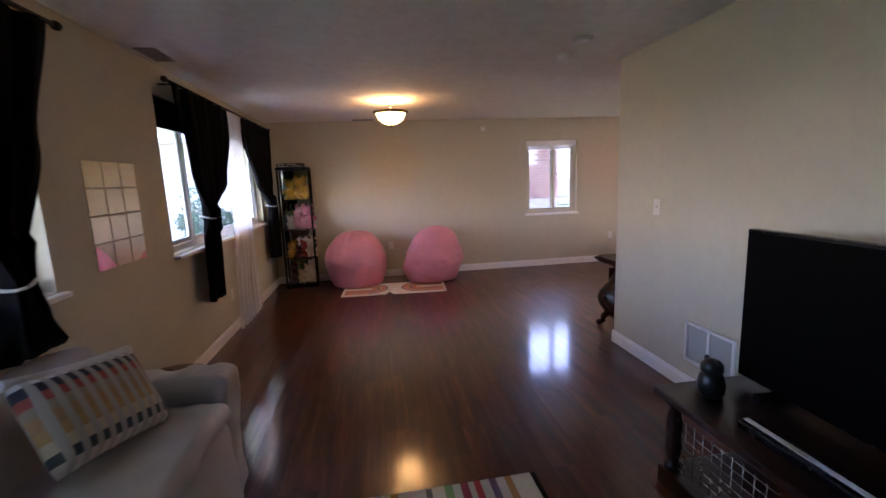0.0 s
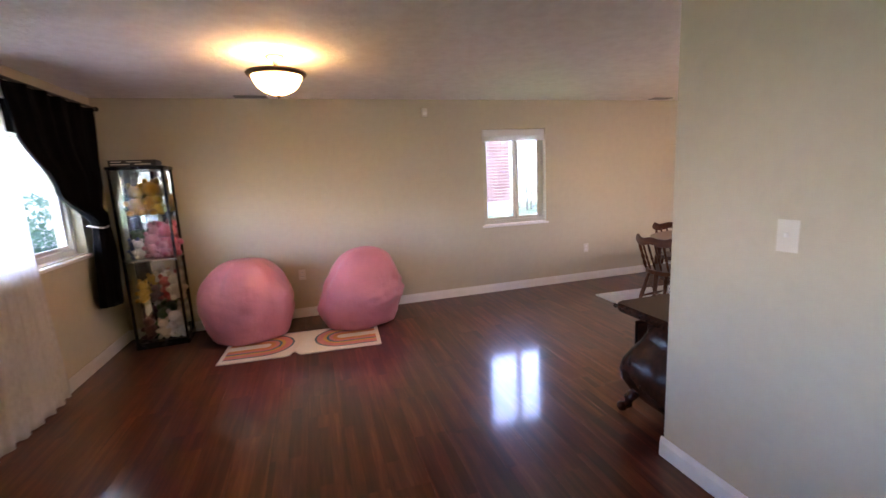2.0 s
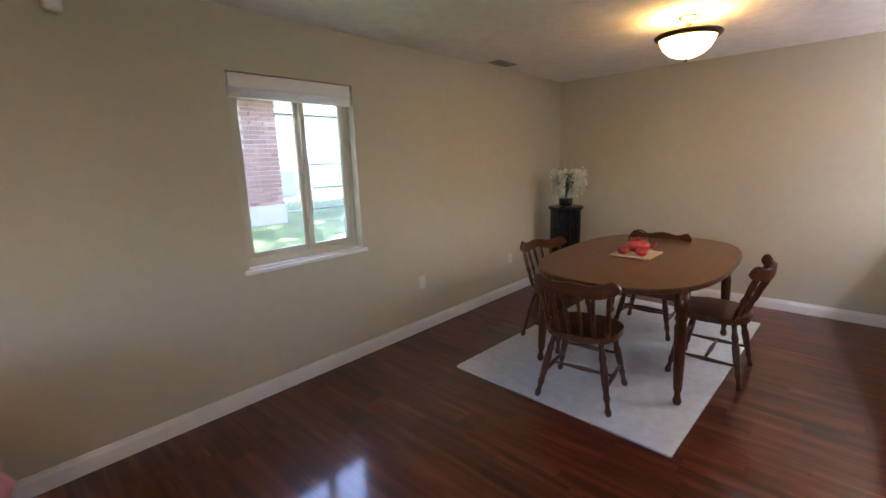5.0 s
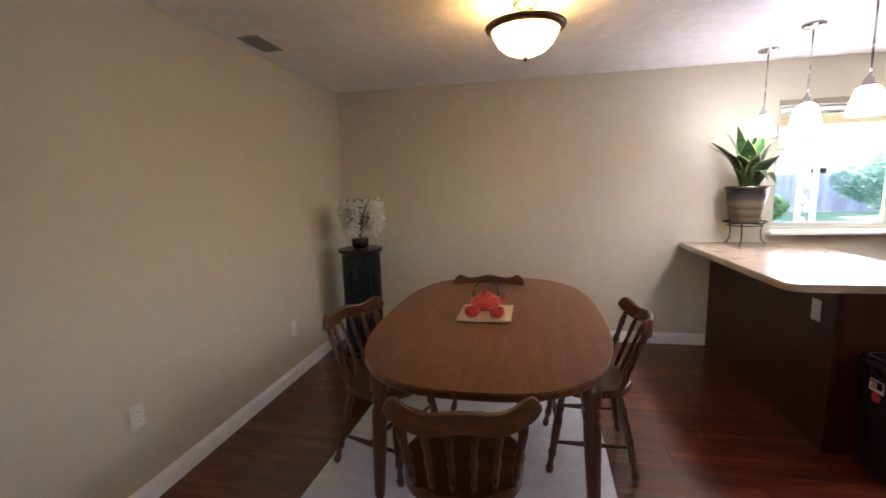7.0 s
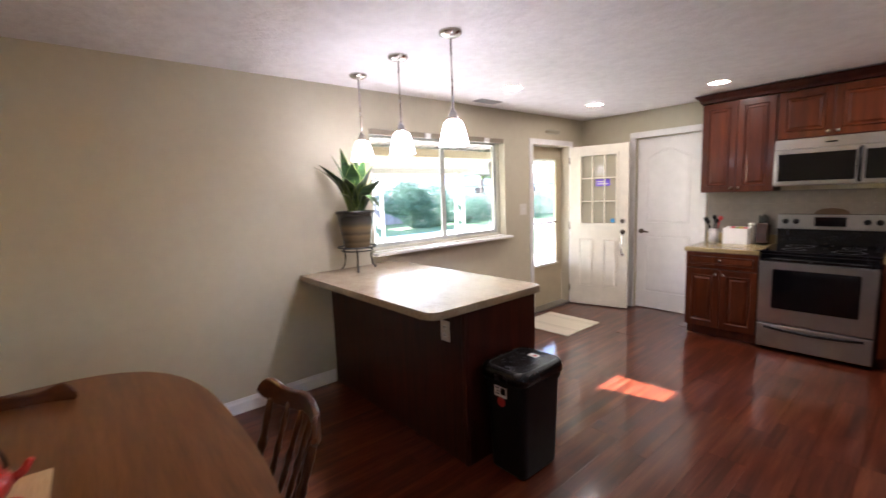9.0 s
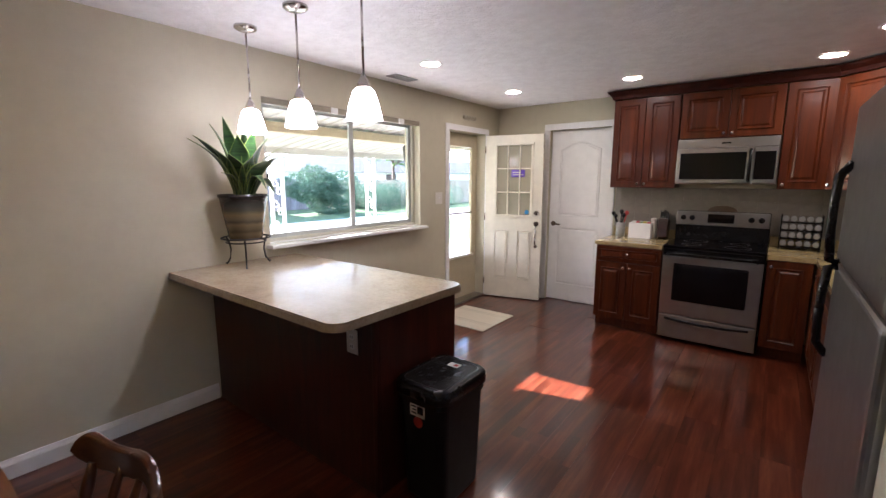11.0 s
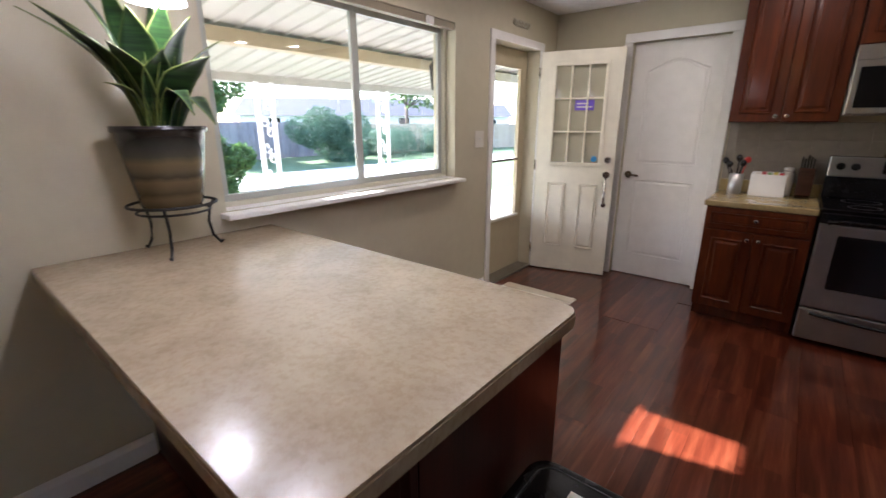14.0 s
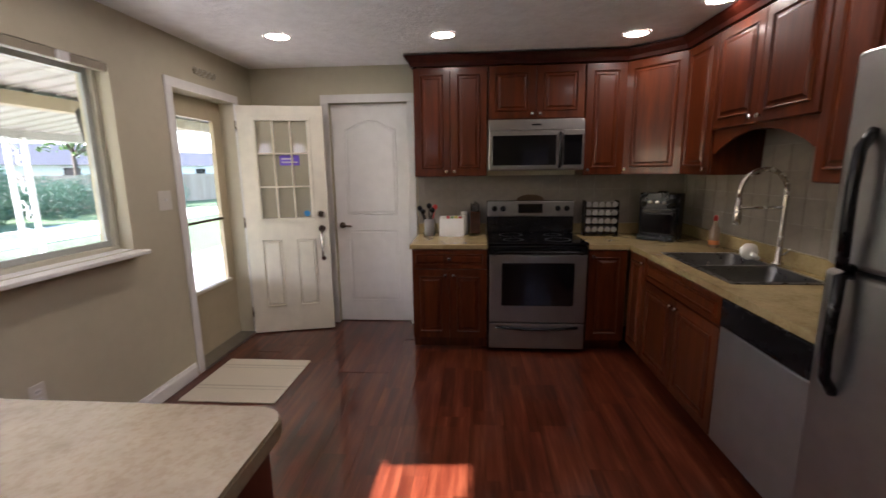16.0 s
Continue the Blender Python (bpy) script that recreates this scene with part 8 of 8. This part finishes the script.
bm = prism([(-2.1, 0.35), (2.1, 0.35), (2.15, 0.75), (1.3, 0.88), (0.7, 1.38), (-0.9, 1.40), (-1.6, 0.92), (-2.1, 0.85)], -0.85, 0.85, 0.05, Matrix(((1, 0, 0, 0), (0, 0, 1, 0), (0, 1, 0, 0), (0, 0, 0, 1))))
part("body", bm, plain("dark car paint", (0.03, 0.035, 0.05), 0.2, coat=0.6), pc)
for x in (-1.3, 1.35):
    for s in (-1, 1):
        part("wheel", turned((x, s * 0.7, 0.32), (x, s * 0.88, 0.32), [(0, 0.31), (0.9, 0.32), (1, 0.27)], 20), BLACKPLASTIC, pc)


# brick house to the north, seen through the small window
def brick_house():
    e = thing("brick_house", pose(0, 0, 0), "red brick neighbouring house with white trim", "house")
    Y = 10.65
    xe = 4.57
    wall = part("wall", box(-6, xe - 0.006, Y + 0.008, Y + 7, GZ, 2.45), MORTAR, e)
    part("foundation", box(-6, xe + 0.03, Y - 0.03, Y + 7.02, GZ - 0.05, 0.86), CONCRETE, e, "grey concrete foundation")
    part("soffit", box(-6.4, xe + 0.55, Y - 0.55, Y + 7.5, 2.46, 2.60), WHITE, e)
    bm = bm_new()
    v = [bm.verts.new(p) for p in ((-6.4, Y - 0.55, 2.6), (xe + 0.55, Y - 0.55, 2.6), (xe + 0.55, Y + 7.5, 2.6), (-6.4, Y + 7.5, 2.6), (-6.4, Y + 3.5, 4.3), (xe + 0.55, Y + 3.5, 4.3))]
    for f in ((0, 1, 5, 4), (2, 3, 4, 5), (0, 4, 3), (1, 2, 5), (0, 3, 2, 1)):
        bm.faces.new([v[k] for k in f])
    part("roof", bm, ROOFING, e)
    wn_ = part("window", box(3.08, 3.86, Y - 0.02, Y + 0.03, 1.80, 2.34, 0.008), WHITE, e)
    part("pane", box(3.15, 3.79, Y - 0.026, Y - 0.021, 1.87, 2.27), plain("pale grey pane", (0.30, 0.32, 0.33), 0.15), wn_)
    bl, bh = 0.198, 0.0565
    mb = box(0, bl, 0, 0.02, 0, bh, 0.003, 1)
    me = bpy.data.meshes.new("brick")
    mb.to_mesh(me)
    mb.free()
    me.materials.append(BRICK)
    rest_v, rest_f = [], []
    for r in range(24):
        z = 0.865 + 0.0677 * r
        for c in range(30):
            x = xe - 0.208 * (c + 1) - (0.104 if r % 2 else 0)
            if 3.06 - bl < x < 3.88 and 1.76 < z + bh and z < 2.35:
                continue
            if c == 0 and r % 2:
                o = new("brick", me)
                o.parent, o.location, o.scale = wall, (xe - 0.104, Y - 0.008, z), (0.5, 1, 1)
            if x > 2.4:
                o = new("brick", me)
                o.parent = wall
                o.location = (x, Y - 0.008, z)
            else:
                b = len(rest_v)
                rest_v += [(x + a, Y - 0.008 + d, z + h) for h in (0, bh) for d in (0, 0.02) for a in (0, bl)]
                rest_f += [(b + i, b + j, b + k, b + l) for i, j, k, l in ((0, 1, 3, 2), (4, 6, 7, 5), (0, 4, 5, 1), (2, 3, 7, 6), (0, 2, 6, 4), (1, 5, 7, 3))]
    rm = bpy.data.meshes.new("bricks")
    rm.from_pydata(rest_v, [], rest_f)
    rm.materials.append(BRICK)
    o = new("brickwork", rm)
    o.parent = wall
    tagged(o, kind="stuff")
    # short return of bricks round the corner
    for r in range(24):
        z = 0.865 + 0.0677 * r
        o = new("brick", me)
        o.parent = wall
        o.matrix_basis = pose(xe + 0.004, Y - 0.008 + (0.10 if r % 2 else 0), z, 0, 0, 90)


brick_house()
ac = thing("ac_unit", pose(7.4, 16.5, 0.55), "grey outdoor air-conditioning unit on the grass", "air conditioner")
part("casing", box(-0.4, 0.4, -0.4, 0.4, 0, 0.8, 0.03), VENTGREY, ac)
part("fan_grille", lathe([(0.36, 0.801), (0.3, 0.83), (0.05, 0.84)], 24), BLACKMETAL, ac)


def chain_fence():
    e = thing("chain_link_fence", pose(4.7, 11.5, 0.55), "low grey chain-link fence with a gate beside the brick house", "fence")
    for x in (0.15, 0.75, 0.87, 2.6, 4.4, 6.2):
        part("post", turned((x, 0, -0.02), (x, 0, 1.0), [(0, 0.026), (0.97, 0.026), (1, 0.012)], 10), VENTGREY, e)
    for a, b in ((0.15, 0.75), (0.87, 6.2)):
        for z in (0.08, 0.93):
            part("rail", tube([(a, 0, z), (b, 0, z)], 0.016, 8), VENTGREY, e)
        bm = bm_new()
        n = int((b - a) / 0.11)
        for k in range(n):
            x = a + 0.11 * k
            for p, q in (((x, 0, 0.08), (min(x + 0.85, b), 0, min(0.93, 0.08 + min(0.85, b - x)))), ((x, 0, 0.93), (min(x + 0.85, b), 0, max(0.08, 0.93 - min(0.85, b - x))))):
                add_tube(bm, [p, q], 0.003, 4)
        part("wire_mesh", bm, VENTGREY, e)


chain_fence()
far_house("white_garage", 11.5, 24.0, 9, 7, 3.6, 1.6, 0, SIDING, "white sided building beyond the brick house", 0)

# ---- floor boards ----
BW, BL, JOINT = 0.193, 1.26, 0.0006
plank_meshes = {}


def plank_of(length):
    key = round(length / 0.02)
    if key not in plank_meshes:
        pm = box(0, BW - JOINT, 0, key * 0.02 - JOINT, -0.012, 0.0, 0.0)
        plank_meshes[key] = bpy.data.meshes.new("plank")
        pm.to_mesh(plank_meshes[key])
        pm.free()
        plank_meshes[key].materials.append(FLOORMAT)
    return plank_meshes[key]


rng = random.Random(7)
for i in range(int((XE - XW) / BW) + 2):
    x = XW - 0.02 + BW * i
    if x > XE + 0.1:
        continue
    lo = YB - 0.05 if x < XP else YS - 0.15
    y = lo - rng.uniform(0, BL)
    while y < YN:
        a_, b_ = max(y, lo), min(y + BL, YN + 0.05)
        if b_ - a_ > 0.06:
            o = new("plank", plank_of(b_ - a_))
            o.parent = floor
            o.location = (x, a_, 0)
        y += BL
